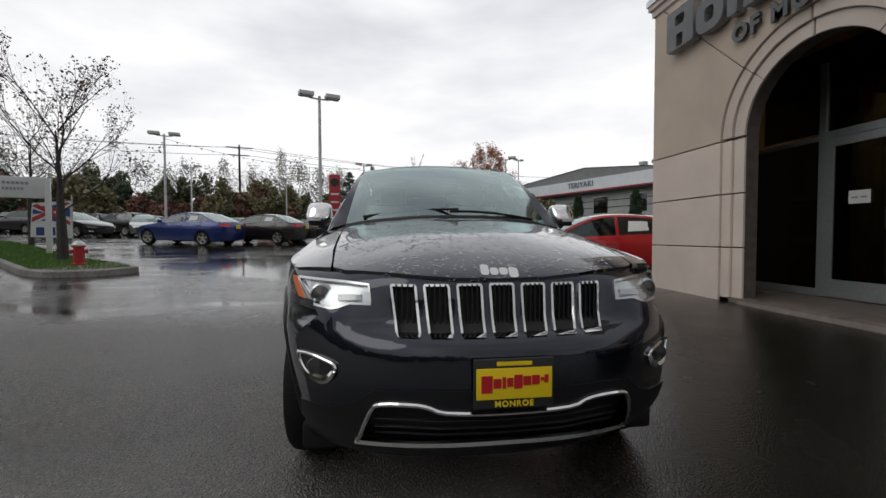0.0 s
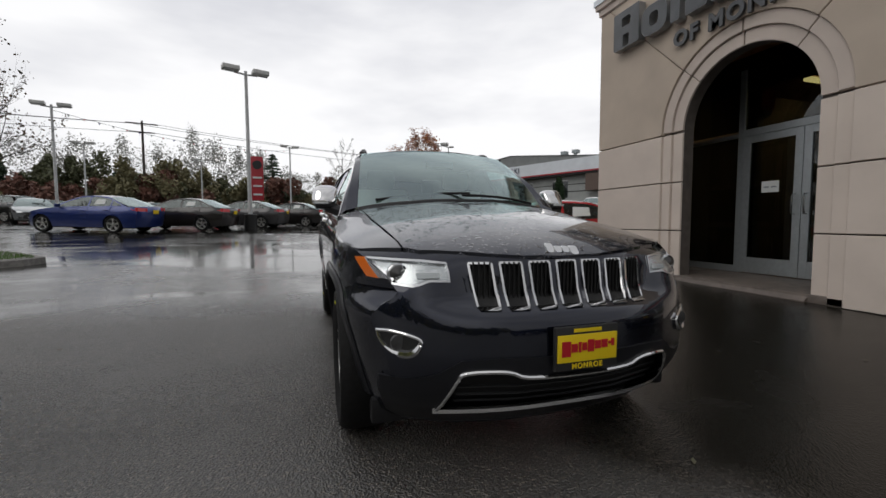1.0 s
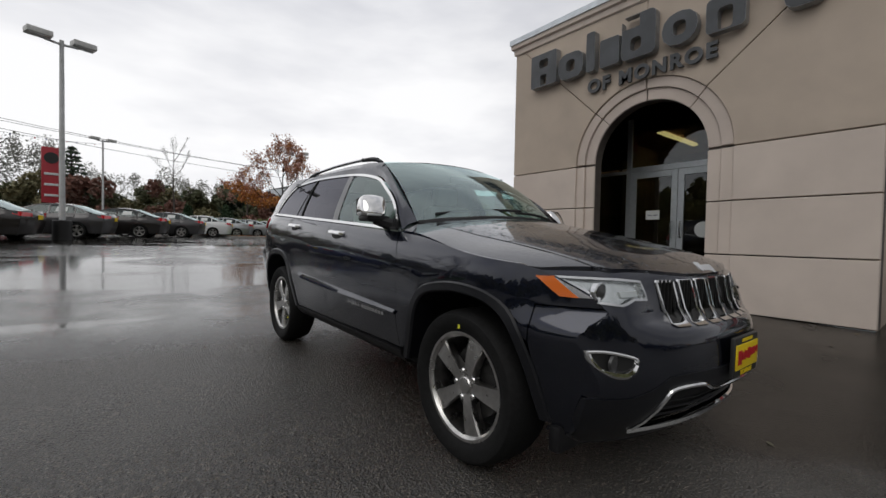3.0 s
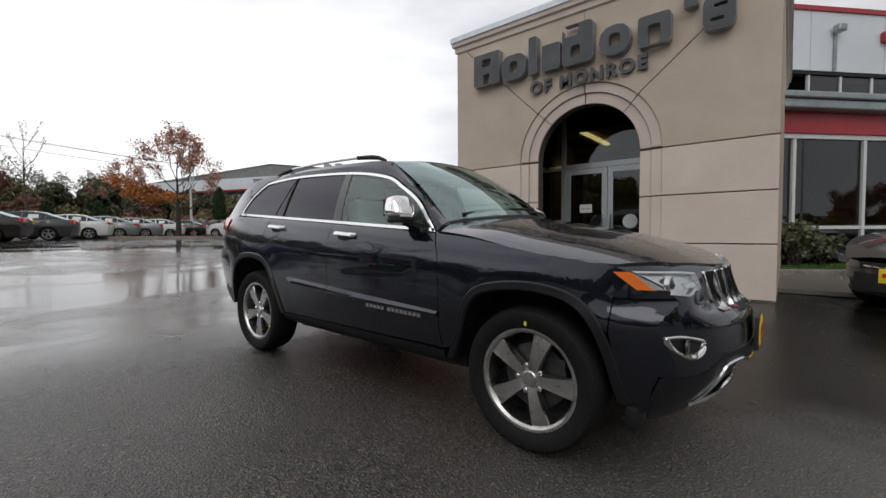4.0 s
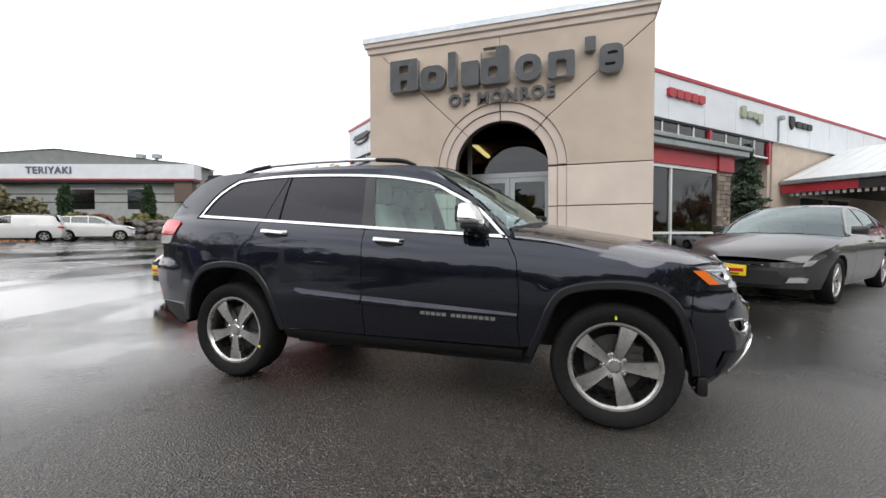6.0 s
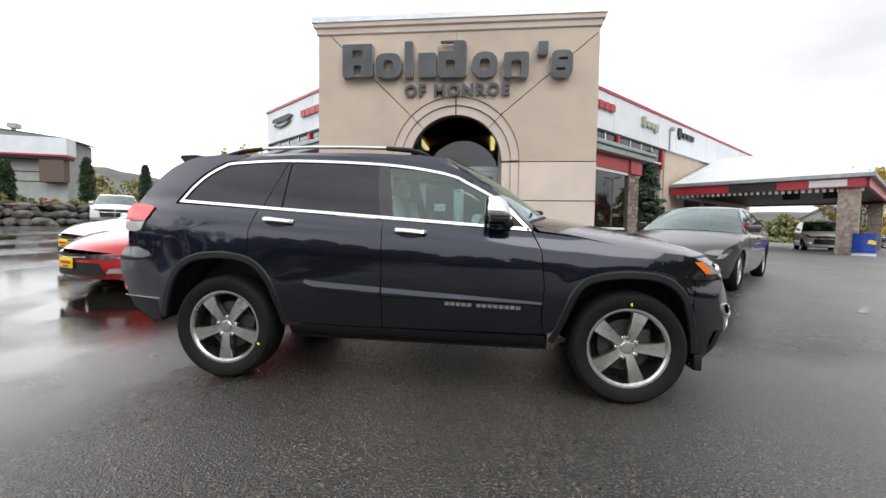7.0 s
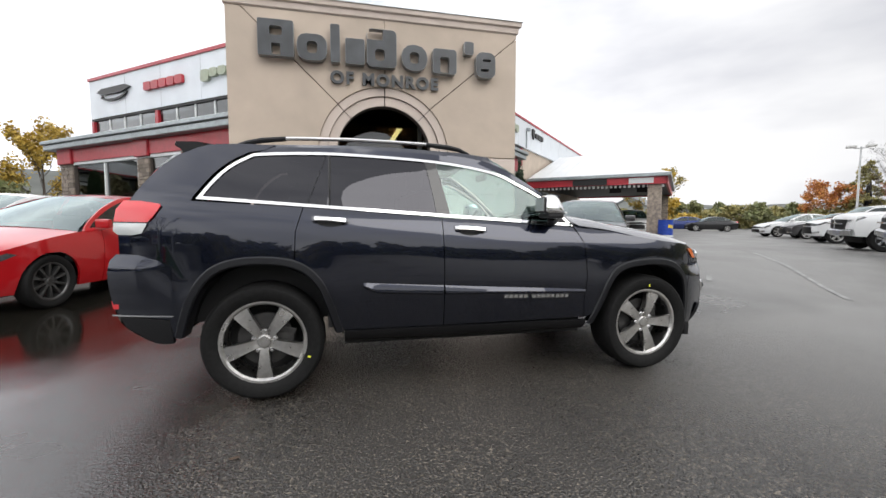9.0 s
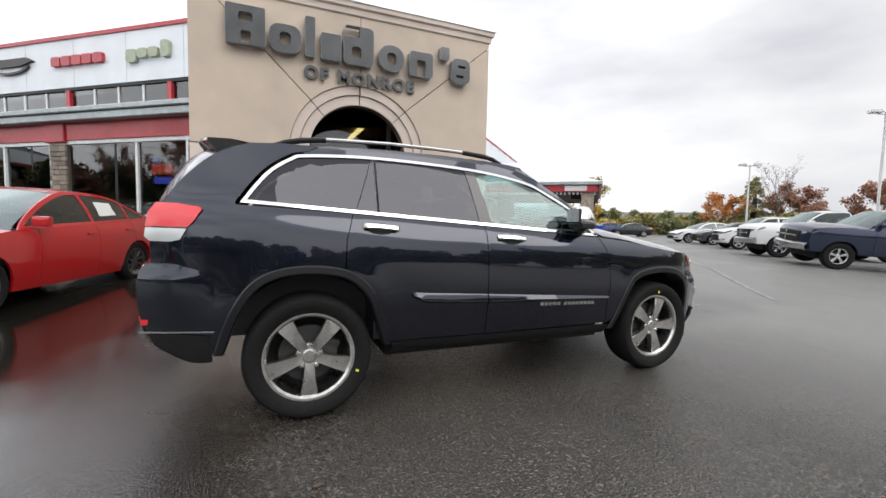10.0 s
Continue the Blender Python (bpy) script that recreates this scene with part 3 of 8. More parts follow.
# ---- ground ----
def ground_sheet():
    bm = bmesh.new()
    xs = [-600, -250, -120, -70, -45, -30, -24, -18, -14, -11, -9, -7, -5] + [-4 + 0.5 * i for i in range(37)] + [16, 19, 24, 32, 45, 70, 120, 250, 600]
    ys = [-600, -250, -120, -70, -45, -35, -26, -20, -16, -13, -10.5] + [-9 + 0.75 * i for i in range(36)] + [20, 22, 24, 28, 34, 42, 50, 60, 80, 130, 260, 600]
    rows = [[bm.verts.new((x, y, ground(x, y))) for x in xs] for y in ys]
    for r, s in zip(rows, rows[1:]):
        for i in range(len(xs) - 1):
            bm.faces.new((r[i], r[i + 1], s[i + 1], s[i]))
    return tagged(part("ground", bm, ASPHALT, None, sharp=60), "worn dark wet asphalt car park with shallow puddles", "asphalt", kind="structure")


ground_sheet()

# a worn parking line to the south
WORN_LINE = shader("worn_white_line", (0.40, 0.40, 0.39), 0.40, second=(0.20, 0.20, 0.195), grain=9, stain=0.5, stain_scale=2.5)
for (xa, ya), (xb, yb) in (((6.46, -11.41), (1.03, -6.83)), ((2.6, -5.75), (3.0, -6.15))):
    d = Vector((xb - xa, yb - ya)).normalized() * 0.045
    tagged(part("parking_line", sheet([(xa - d.y, ya + d.x), (xb - d.y, yb + d.x), (xb + d.y, yb - d.x), (xa + d.y, ya - d.x)], lambda a, b: (a, b, ground(a, b) + 0.006), 0.5), WORN_LINE, None), "worn pale parking line on the asphalt", "road marking", kind="structure")

# ---- the entrance tower ----
WX, YL, YR = 4.02, 2.77, -2.41
MID, SPRING, RAD = 0.14, 2.43, 0.86
BASE, TOP = 0.24, 4.80
JOINTS = [0.99, 1.70, 2.41]
tower = thing("entrance_tower", "tan stucco showroom entrance tower with an arched doorway and dark sign shapes", "building", kind="structure")
back = WX + 0.10


def flat_x(x):
    return lambda y, z: (x, y, z)


def arc(r, a0, a1, n=24):
    return [(MID + r * math.cos(radians(a0 + (a1 - a0) * i / n)), SPRING + r * math.sin(radians(a0 + (a1 - a0) * i / n))) for i in range(n + 1)]


opening = [(MID - RAD, BASE - 0.1)] + arc(RAD, 180, 0) + [(MID + RAD, BASE - 0.1)]
core = sheet([(YR, BASE), (MID - RAD, BASE), *arc(RAD, 180, 0), (MID + RAD, BASE), (YL, BASE), (YL, TOP), (YR, TOP)], flat_x(back), 0.35, thick=(0.17, 0, 0))
part("wall_core", core, GROOVE, tower, smooth=False)
G = 0.008
OUT = 1.18


def slab(outline, proud, material, name="stucco_panel", bevel=0.006):
    return part(name, prism(outline, lambda u, v, w: (back - w, u, v), proud, bevel=bevel), material, tower, smooth=False)


rows = [BASE] + JOINTS
for lo, hi in zip(rows, rows[1:]):
    for a, b in ((YR, MID - OUT - 0.002), (MID + OUT + 0.002, YL)):
        slab([(a, lo + G), (b, lo + G), (b, hi - G), (a, hi - G)], 0.100, STUCCO_PALE)
    for s in (-1, 1):
        e = sorted((MID + s * RAD, MID + s * 1.025))
        slab([(e[0], lo + G), (e[1], lo + G), (e[1], hi - G), (e[0], hi - G)], 0.035, STUCCO_PALE, "arch_pilaster")
        e = sorted((MID + s * 1.03, MID + s * OUT))
        slab([(e[0], lo + G), (e[1], lo + G), (e[1], hi - G), (e[0], hi - G)], 0.070, STUCCO_PALE, "arch_pilaster")
for a0, a1 in ((0.5, 44.7), (45.3, 89.4), (90.6, 134.7), (135.3, 179.5)):
    slab(arc(1.025, a0, a1, 10) + arc(RAD, a1, a0, 10), 0.035, STUCCO_TRIM, "arch_ring")
    slab(arc(OUT, a0, a1, 10) + arc(1.03, a1, a0, 10), 0.070, STUCCO_TRIM, "arch_ring")
zt = TOP - 0.02
gR, dd = OUT + 0.003, 2.40
J = JOINTS[2] + G
slab(arc(gR, 135.3, 179.6, 12) + [(MID - gR, J), (YR, J), (YR, 4.695)], 0.100, STUCCO_TAN)
slab([(MID + gR, J)] + arc(gR, 0.4, 44.7, 12) + [(MID + dd + 0.008, zt), (YL, zt), (YL, J)], 0.100, STUCCO_TAN)
slab(arc(gR, 45.3, 89.8, 12) + [(MID + 0.004, zt), (MID + dd - 0.008, zt)], 0.100, STUCCO_TAN)
slab(arc(gR, 90.2, 134.7, 12) + [(YR, 4.711), (YR, zt), (MID - 0.004, zt)], 0.100, STUCCO_TAN)
# cornice, coping, tower sides and roof
DEEP = 7.0
cor = smooth_line([(0.0, TOP - 0.02), (0.03, TOP + 0.0), (0.035, TOP + 0.09), (0.075, TOP + 0.11), (0.08, TOP + 0.20)], 1)
bm = bmesh.new()
path = lambda d: [(WX + DEEP, YR - d, 0), (WX - d, YR - d, 0), (WX - d, YL + d, 0), (WX + DEEP, YL + d, 0)]
band([[(p[0], p[1], z) for p in path(d)] for d, z in cor] + [[(p[0], p[1], TOP + 0.20) for p in path(-0.3)]], bm)
part("cornice", bm, STUCCO_TRIM, tower, smooth=False)
bm = bmesh.new()
band([[(p[0], p[1], z) for p in path(d)] for d, z in ((0.085, TOP + 0.19), (0.10, TOP + 0.19), (0.10, TOP + 0.29), (-0.25, TOP + 0.30))], bm)
part("coping", bm, METAL_COPING, tower, "pale metal roof coping", smooth=False)
for yy, s in ((YR, 1), (YL, -1)):
    part("side_wall", box(DEEP - 0.05, 0.25, TOP - BASE + 0.2, WX + 0.05 + DEEP / 2, yy + s * 0.127, (TOP + BASE) / 2), STUCCO_TAN, tower, smooth=False)
part("tower_roof", box(DEEP, YL - YR - 0.3, 0.1, WX + DEEP / 2 + 0.1, (YL + YR) / 2, TOP + 0.08), GUTTER, tower, smooth=False)
part("base_strip", box(0.07, YL - YR - 0.02, 0.03, WX + 0.045, (YL + YR) / 2, BASE - 0.02), METAL_COPING, tower, smooth=False)


# ---- the sign over the arch: plain dark blocks stand for the dealer's name ----
sign = thing("name_sign", "dark grey raised sign blocks over the arch", "sign")


def sign_plate(outline, holes):
    """A raised block with metal sides, a dark face and its openings."""
    p = part("sign_block", sheet(outline, flat_x(WX - 0.150), 0.12, holes, thick=(0.12, 0, 0)), LETTER_SIDE, sign, smooth=False)
    part("block_face", sheet(shrink(outline, 0.004), flat_x(WX - 0.154), 0.12, holes), LETTER_GREY, p, smooth=False)


# left edge, right edge, foot, top of each block, and the openings in it
for a, b, z0, z1, r, hole in ((2.25, 1.68, 3.955, 4.55, 0.03, "two"), (1.63, 1.14, 3.93, 4.37, 0.15, "one"), (1.08, 0.92, 3.93, 4.57, 0.03, ""), (0.83, 0.50, 3.925, 4.36, 0.03, ""), (0.46, -0.06, 3.91, 4.56, 0.08, "low"), (-0.15, -0.62, 3.895, 4.35, 0.2, "one"), (-0.72, -1.17, 3.885, 4.33, 0.06, "foot"), (-1.32, -1.50, 4.27, 4.50, 0.03, ""), (-1.55, -1.93, 3.87, 4.34, 0.12, "side")):
    m0, mz = (a + b) / 2, (z0 + z1) / 2
    holes = []
    if hole == "one":
        holes = [round_block(m0 - 0.085, m0 + 0.085, mz - 0.10, mz + 0.10, 0.06)]
    elif hole == "two":
        holes = [round_block(m0 - 0.10, m0 + 0.10, mz + 0.04, mz + 0.19, 0.04), round_block(m0 - 0.07, m0 + 0.07, z0 + 0.02, mz - 0.09, 0.02)]
    elif hole == "low":
        holes = [round_block(m0 - 0.05, m0 + 0.12, z0 + 0.11, z0 + 0.31, 0.06), round_block(m0 - 0.02, a - 0.005, z0 + 0.46, z1 - 0.01, 0.01)]
    elif hole == "foot":
        holes = [round_block(m0 - 0.085, m0 + 0.085, z0 + 0.02, z0 + 0.30, 0.04)]
    elif hole == "side":
        holes = [round_block(m0 - 0.10, m0 + 0.06, mz + 0.06, mz + 0.11, 0.02), round_block(m0 - 0.06, m0 + 0.10, mz - 0.12, mz - 0.07, 0.02)]
    sign_plate(round_block(b, a, z0, z1, r), holes)
for word, yy in (("OF", 0.894), ("MONROE", -0.145)):
    lettering(word, 0.285, 0.02, Matrix.Translation((WX - 0.045, yy, 3.70)) @ Euler((radians(90), 0, radians(-90))).to_matrix().to_4x4(), LETTER_GREY, sign, "sign_lettering", "dark grey capital letters reading " + word, bold=0.012, spacing=1.22)

# ---- the vestibule behind the arch ----
DX, FLOOR = 5.27, 0.34
vest = thing("entrance_doors", "aluminium double glass entrance doors with a sidelight and transom", "door", kind="structure")
tagged(part("entrance_pad", box(1.5, 2 * RAD + 0.9, 0.12, WX + 0.78, MID, FLOOR - 0.065, 0.01), PAD_CONCRETE, None), "worn damp concrete entrance slab", "floor", kind="structure")
tagged(part("entrance_sill", prism([(WX - 0.02, ground(WX, 0) + 0.005), (WX + 0.06, FLOOR - 0.006), (WX + 0.06, ground(WX, 0) - 0.1), (WX - 0.02, ground(WX, 0) - 0.1)], lambda a, b, w: (a, MID - RAD + 0.003 + w, b), 2 * RAD - 0.006), PAD_CONCRETE, None, smooth=False), "sloped concrete door sill", "floor", kind="structure")


def bar(y0, y1, z0, z1, x=DX, d=0.06, parent=None, name="door_frame", mat=ALUMINIUM):
    return part(name, box(d, y1 - y0, z1 - z0, x, (y0 + y1) / 2, (z0 + z1) / 2, 0.004), mat, parent or vest, smooth=False)


DOOR_TOP, DL, DM, DR = 2.40, 0.97, 0.145, -0.68
bar(DL, DL + 0.09, FLOOR, 3.4)
bar(DR - 0.09, DR, FLOOR, 3.4)
bar(DR, DL, DOOR_TOP, DOOR_TOP + 0.10)
bar(DL + 0.09, 2.2, FLOOR, FLOOR + 0.10)
bar(DL + 0.09, 2.2, DOOR_TOP, DOOR_TOP + 0.06)
part("sidelight_glass", box(0.01, 1.25, DOOR_TOP - FLOOR - 0.1, DX, DL + 0.09 + 0.63, (DOOR_TOP + FLOOR + 0.1) / 2), DOOR_GLASS, vest)
part("transom_glass", box(0.01, 3.0, 1.1, DX, 0.4, DOOR_TOP + 0.65), DOOR_GLASS, vest)
part("sidelight_glass", box(0.01, 1.2, DOOR_TOP - FLOOR, DX, DR - 0.09 - 0.6, (DOOR_TOP + FLOOR) / 2), DOOR_GLASS, vest)
for a, b in ((DM + 0.004, DL - 0.004), (DR + 0.004, DM - 0.004)):
    leaf = bar(a, a + 0.10, FLOOR + 0.01, DOOR_TOP - 0.005, DX - 0.01, 0.045, name="door_leaf")
    for box_ in ((b - 0.10, b, FLOOR + 0.01, DOOR_TOP - 0.005), (a + 0.10, b - 0.10, FLOOR + 0.01, FLOOR + 0.24), (a + 0.10, b - 0.10, DOOR_TOP - 0.11, DOOR_TOP - 0.005)):
        bar(*box_, DX - 0.01, 0.045, leaf, "door_rail")
    part("door_pane", box(0.008, b - a - 0.19, DOOR_TOP - FLOOR - 0.3, DX - 0.01, (a + b) / 2, (DOOR_TOP + FLOOR + 0.13) / 2), DOOR_GLASS, leaf)
    hy = DM + (0.075 if b > DM + 0.1 else -0.075)
    part("pull_handle", tube([(DX - 0.03, hy, 1.22), (DX - 0.09, hy, 1.23), (DX - 0.095, hy, 1.26), (DX - 0.095, hy, 1.46), (DX - 0.09, hy, 1.49), (DX - 0.03, hy, 1.50)], 0.013), CHROME_SATIN, leaf, "steel pull handle")
notice = tagged(part("door_notice", box(0.004, 0.24, 0.16, DX - 0.038, 0.55, 1.62, 0.0), PAPER, None), "white paper notice stuck on the door glass", "notice")
for yy in (0.50, 0.60):
    part("notice_mark", box(0.003, 0.07, 0.022, DX - 0.042, yy, 1.615), SIGN_GREYTEXT, notice)
decal = tagged(part("door_decal", lathe([(0.0, 0.0), (0.13, 0.0), (0.13, 0.004), (0.0, 0.004)], 28), PAPER, None), "round white decal on the door glass", "decal")
decal.location = (DX - 0.040, -0.27, 1.36)
# showroom inside
room = thing("showroom_interior", "dim showroom interior with a dark ceiling and warm strip lights", "interior", kind="structure")
part("showroom_floor", box(9, 9, 0.06, 9.5, 0.3, FLOOR - 0.05), TILE_FLOOR, room, smooth=False)
part("showroom_ceiling", box(5.9, 4.6, 0.08, 8.0, 0.18, 3.75), CEILING_DARK, room, smooth=False)
for bx in (6.6, 9.6):
    part("soffit_beam", box(0.22, 4.6, 0.25, bx, 0.18, 3.585), CEILING_DARK, room, smooth=False)
part("showroom_back_wall", box(0.1, 9, 4.2, 13.8, 0.3, 2.3), WALL_INSIDE, room, smooth=False)
for xx, yy in ((8.2, 1.42), (8.3, -0.58)):
    lamp = tagged(part("strip_lamp", box(1.9, 0.12, 0.06, 0, 0, 0, 0.01), STRIP_LIGHT, None), "lit warm fluorescent strip lamp under the showroom ceiling", "lamp")
    lamp.matrix_basis = pose(xx, yy, 3.60)

# ---- showroom wings ----
CORNERS = {"left": Vector((9.33, 0.30, 0)), "right": Vector((9.474, 0.418, 0))}
WINGS = {"left": (Vector((-0.777, 0.629, 0)), Vector((0.629, 0.777, 0)), 1), "right": (Vector((-0.682, -0.731, 0)), Vector((0.731, -0.682, 0)), -1)}
ROOFZ, WHITE_LOW, CLERE_LOW = 7.35, 5.70, 4.85


def wing_frame(side, out=0.0):
    n, t, sgn = WINGS[side]
    return lambda s, z, w=0.0: tuple(CORNERS[side] + t * s + n * (out + w) + Vector((0, 0, z)))


def wing_box(name, side, s0, s1, z0, z1, w0, w1, mat, parent, label="", bevel=0.0):
    f = wing_frame(side)
    return part(name, prism([(s0, z0), (s1, z0), (s1, z1), (s0, z1)], lambda s, z, w: f(s, z, w0 + w), w1 - w0, bevel=bevel), mat, parent, label, smooth=False)


for side, length, bays in (("left", 14.9, ((4.4, 5.4), (5.55, 10.0), (10.15, 14.7))), ("right", 15.7, ((4.9, 10.15), (10.32, 15.2)))):
    wing = thing("showroom_wing", "white panelled showroom wing with red trim and a dark glazed shopfront", "building", kind="structure", group="showroom wings")
    full = length if side == "left" else 33.5
    wing_box("white_fascia", side, 0, full, WHITE_LOW, ROOFZ, -0.25, 0, WHITE_PANEL, wing)
    wing_box("red_coping", side, 0, full + 0.04, ROOFZ + 0.004, ROOFZ + 0.13, -0.3, 0.05, RED_BAND, wing, "red metal coping")
    s = 2.4
    while s < full - 0.5:
        wing_box("panel_joint", side, s, s + 0.012, WHITE_LOW + 0.02, ROOFZ - 0.01, 0.0, 0.003, GUTTER, wing)
        s += 2.44
    wing_box("soffit_line", side, 0, length, WHITE_LOW - 0.09, WHITE_LOW - 0.003, -0.25, -0.03, DARK_METAL, wing)
    for a, b in bays:
        n = max(1, round((b - a) / 1.13))
        step = (b - a) / n
        for i in range(n):
            wing_box("clerestory_pane", side, a + i * step + 0.03, a + (i + 1) * step - 0.03, CLERE_LOW + 0.05, WHITE_LOW - 0.1, -0.12, -0.10, SHOP_GLASS, wing)
            wing_box("mullion", side, a + i * step - 0.035, a + i * step + 0.03, CLERE_LOW, WHITE_LOW - 0.1, -0.14, -0.06, WHITE_TRIM, wing)
        wing_box("window_sill", side, a, b, CLERE_LOW - 0.03, CLERE_LOW + 0.045, -0.14, -0.03, WHITE_TRIM, wing)
        wing_box("red_post", side, b - 0.02, b + 0.16, CLERE_LOW - 0.3, WHITE_LOW - 0.1, -0.14, 0.01, RED_BAND, wing)
    end_s = length
    wing_box("end_wall", side, end_s - 0.25, end_s - 0.004, 0.3, WHITE_LOW, -9, -0.16, STUCCO_TAN, wing)
    # dark sheet close behind the panes, added to stand for the dim room
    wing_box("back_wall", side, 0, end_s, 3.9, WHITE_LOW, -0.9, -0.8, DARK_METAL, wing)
    wing_box("wing_roof", side, 0, full, ROOFZ - 0.15, ROOFZ - 0.05, -12, -0.26, GUTTER, wing)
    if side == "right":
        wing_box("plain_wall", side, length + 0.2, full, 0.3, WHITE_LOW, -0.4, -0.16, STUCCO_TAN, wing)
        wing_box("end_wall", side, full - 0.25, full - 0.004, 0.3, ROOFZ, -12, -0.3, WHITE_PANEL, wing)
    # the lower shopfront that stands forward
    P = 2.8
    send = 10.95 if side == "left" else 6.2
    wing_box("gutter", side, -0.3, send + 0.45, 3.62, 3.80, P - 0.05, P + 0.35, GUTTER, wing, bevel=0.02)
    wing_box("gutter_cap", side, -0.3, send + 0.5, 3.805, 3.93, P - 0.1, P + 0.42, GUTTER, wing, bevel=0.02)
    wing_box("shop_roof", side, -0.3, send + 0.2, 3.94, 4.0, -0.2, P + 0.2, GUTTER, wing)
    wing_box("red_band", side, -0.2, send, 3.18, 3.61, P - 0.10, P + 0.10, RED_BAND, wing, "red fascia band")
    wing_box("head_trim", side, -0.2, send, 3.08, 3.175, P - 0.07, P + 0.06, WHITE_TRIM, wing)
    marks = [0.0, 1.35, 3.05, 5.25] if side == "right" else [0.2, 1.7, 3.3, 5.7, 6.35, 8.2, 10.0]
    for a, b in zip(marks, marks[1:]):
        if side == "left" and a == 5.7:
            continue
        wing_box("shop_pane", side, a + 0.04, b - 0.04, 0.42, 3.07, P - 0.02, P - 0.005, SHOP_GLASS, wing)
        wing_box("mullion", side, a - 0.04, a + 0.035, 0.40, 3.075, P - 0.04, P + 0.05, WHITE_TRIM, wing)
        wing_box("transom_bar", side, a + 0.04, b - 0.045, 1.20, 1.27, P - 0.03, P + 0.045, WHITE_TRIM, wing)
    wing_box("sill_bar", side, marks[0], marks[-1], 0.36, 0.415, P - 0.04, P + 0.05, WHITE_TRIM, wing)
    wing_box("plinth", side, marks[0], send, 0.1, 0.355, P - 0.1, P + 0.02, CONCRETE, wing)
    piers = [(5.35, 6.1)] if side == "right" else [(5.72, 6.33), (10.1, 10.9)]
    for a, b in piers:
        wing_box("pier_core", side, a, b, 0.15, 3.10, P - 0.35, P + 0.04, GROOVE, wing)
        wing_box("pier_cap", side, a - 0.05, b + 0.05, 3.12, 3.68, P - 0.4, P + 0.16, RED_BAND, wing, bevel=0.02)
    # shop interior behind the glass
    wing_box("shop_back_wall", side, -1, send, 0.3, 3.9, -3.0, -2.9, WALL_INSIDE, wing)
    wing_box("shop_ceiling", side, -1, send, 3.65, 3.75, -2.9, P - 0.1, CEILING_DARK, wing)
    wing_box("shop_end_wall", side, send - 0.12, send - 0.005, 0.2, 3.60, -2.9, P - 0.3, STUCCO_TAN, wing)
    # plain brand shapes on the fascia
    f = wing_frame(side)
    spots = [("emblem", 12.9, 6.62), ("red", 9.45, 6.58), ("olive", 6.25, 6.60)] if side == "left" else [("red", 8.35, 6.72), ("olive", 13.4, 6.68), ("shield", 18.5, 6.80)]
    for kind_, s0, z0 in spots:
        if kind_ == "emblem":
            sg = thing("wing_emblem", "dark winged oval emblem on the white fascia", "sign")
            part("wing_bar", prism([(s0 - 1.25, z0 + 0.12), (s0 - 0.6, z0 - 0.02), (s0 + 0.6, z0 - 0.02), (s0 + 1.25, z0 + 0.12), (s0 + 0.9, z0 + 0.26), (s0 - 0.9, z0 + 0.26)], lambda a, b, w: f(a, b, 0.02 + w), 0.08), SIGN_BLACK, sg, smooth=False)
            part("wing_rim", prism([(s0 - 1.0, z0 - 0.02)] + [(s0 + 1.0 * math.cos(radians(a)), z0 - 0.02 - 0.28 * math.sin(radians(a))) for a in range(160, 19, -10)][::1] + [(s0 + 0.8, z0 - 0.05)] + [(s0 + 0.85 * math.cos(radians(a)), z0 - 0.04 - 0.18 * math.sin(radians(a))) for a in range(20, 161, 10)], lambda a, b, w: f(a, b, 0.02 + w), 0.08), SIGN_BLACK, sg, smooth=False)
        elif kind_ == "red":
            sg = thing("brand_blocks", "row of red raised brand blocks on the white fascia", "sign")
            for i in range(5):
                a = s0 - 1.22 + i * 0.5
                part("sign_block", prism(round_block(a, a + 0.44, z0 - 0.16, z0 + 0.16, 0.06), lambda q, b, w: f(q, b, 0.01 + w), 0.12), RED_BAND, sg, smooth=False)
        elif kind_ == "olive":
            sg = thing("brand_blocks", "row of pale olive raised brand blocks on the white fascia", "sign")
            for i, (wd, lo, hi) in enumerate(((0.34, -0.24, 0.28), (0.42, -0.2, 0.1), (0.42, -0.2, 0.1), (0.44, -0.32, 0.1))):
                a = s0 - 0.92 + i * 0.46
                part("sign_block", prism(round_block(a, a + wd, z0 + lo, z0 + hi, 0.1), lambda q, b, w: f(q, b, 0.01 + w), 0.12), SIGN_OLIVE, sg, smooth=False)
        else:
            sg = thing("brand_blocks", "black shield shape and bar on the white fascia", "sign")
            part("sign_shield", prism([(s0 - 1.4, z0 + 0.3), (s0 - 0.95, z0 + 0.3), (s0 - 0.95, z0 - 0.1), (s0 - 1.17, z0 - 0.35), (s0 - 1.4, z0 - 0.1)], lambda q, b, w: f(q, b, 0.01 + w), 0.1), SIGN_BLACK, sg, smooth=False)
            for i in range(3):
                part("sign_block", prism(round_block(s0 - 0.7 + i * 0.6, s0 - 0.2 + i * 0.6, z0 - 0.17, z0 + 0.12, 0.05), lambda q, b, w: f(q, b, 0.01 + w), 0.1), SIGN_BLACK, sg, smooth=False)
    for s0 in ((5.6, 16.0) if side == "right" else ()):
        fl = thing("wall_floodlight", "small grey floodlight with a conduit on the white fascia", "lamp")
        wing_box("flood_head", side, s0 - 0.13, s0 + 0.13, 6.74, 6.94, 0.05, 0.27, GUTTER, fl, bevel=0.03)
        wing_box("conduit", side, s0 - 0.035, s0 + 0.035, 5.72, 6.74, 0.0, 0.07, GUTTER, fl)

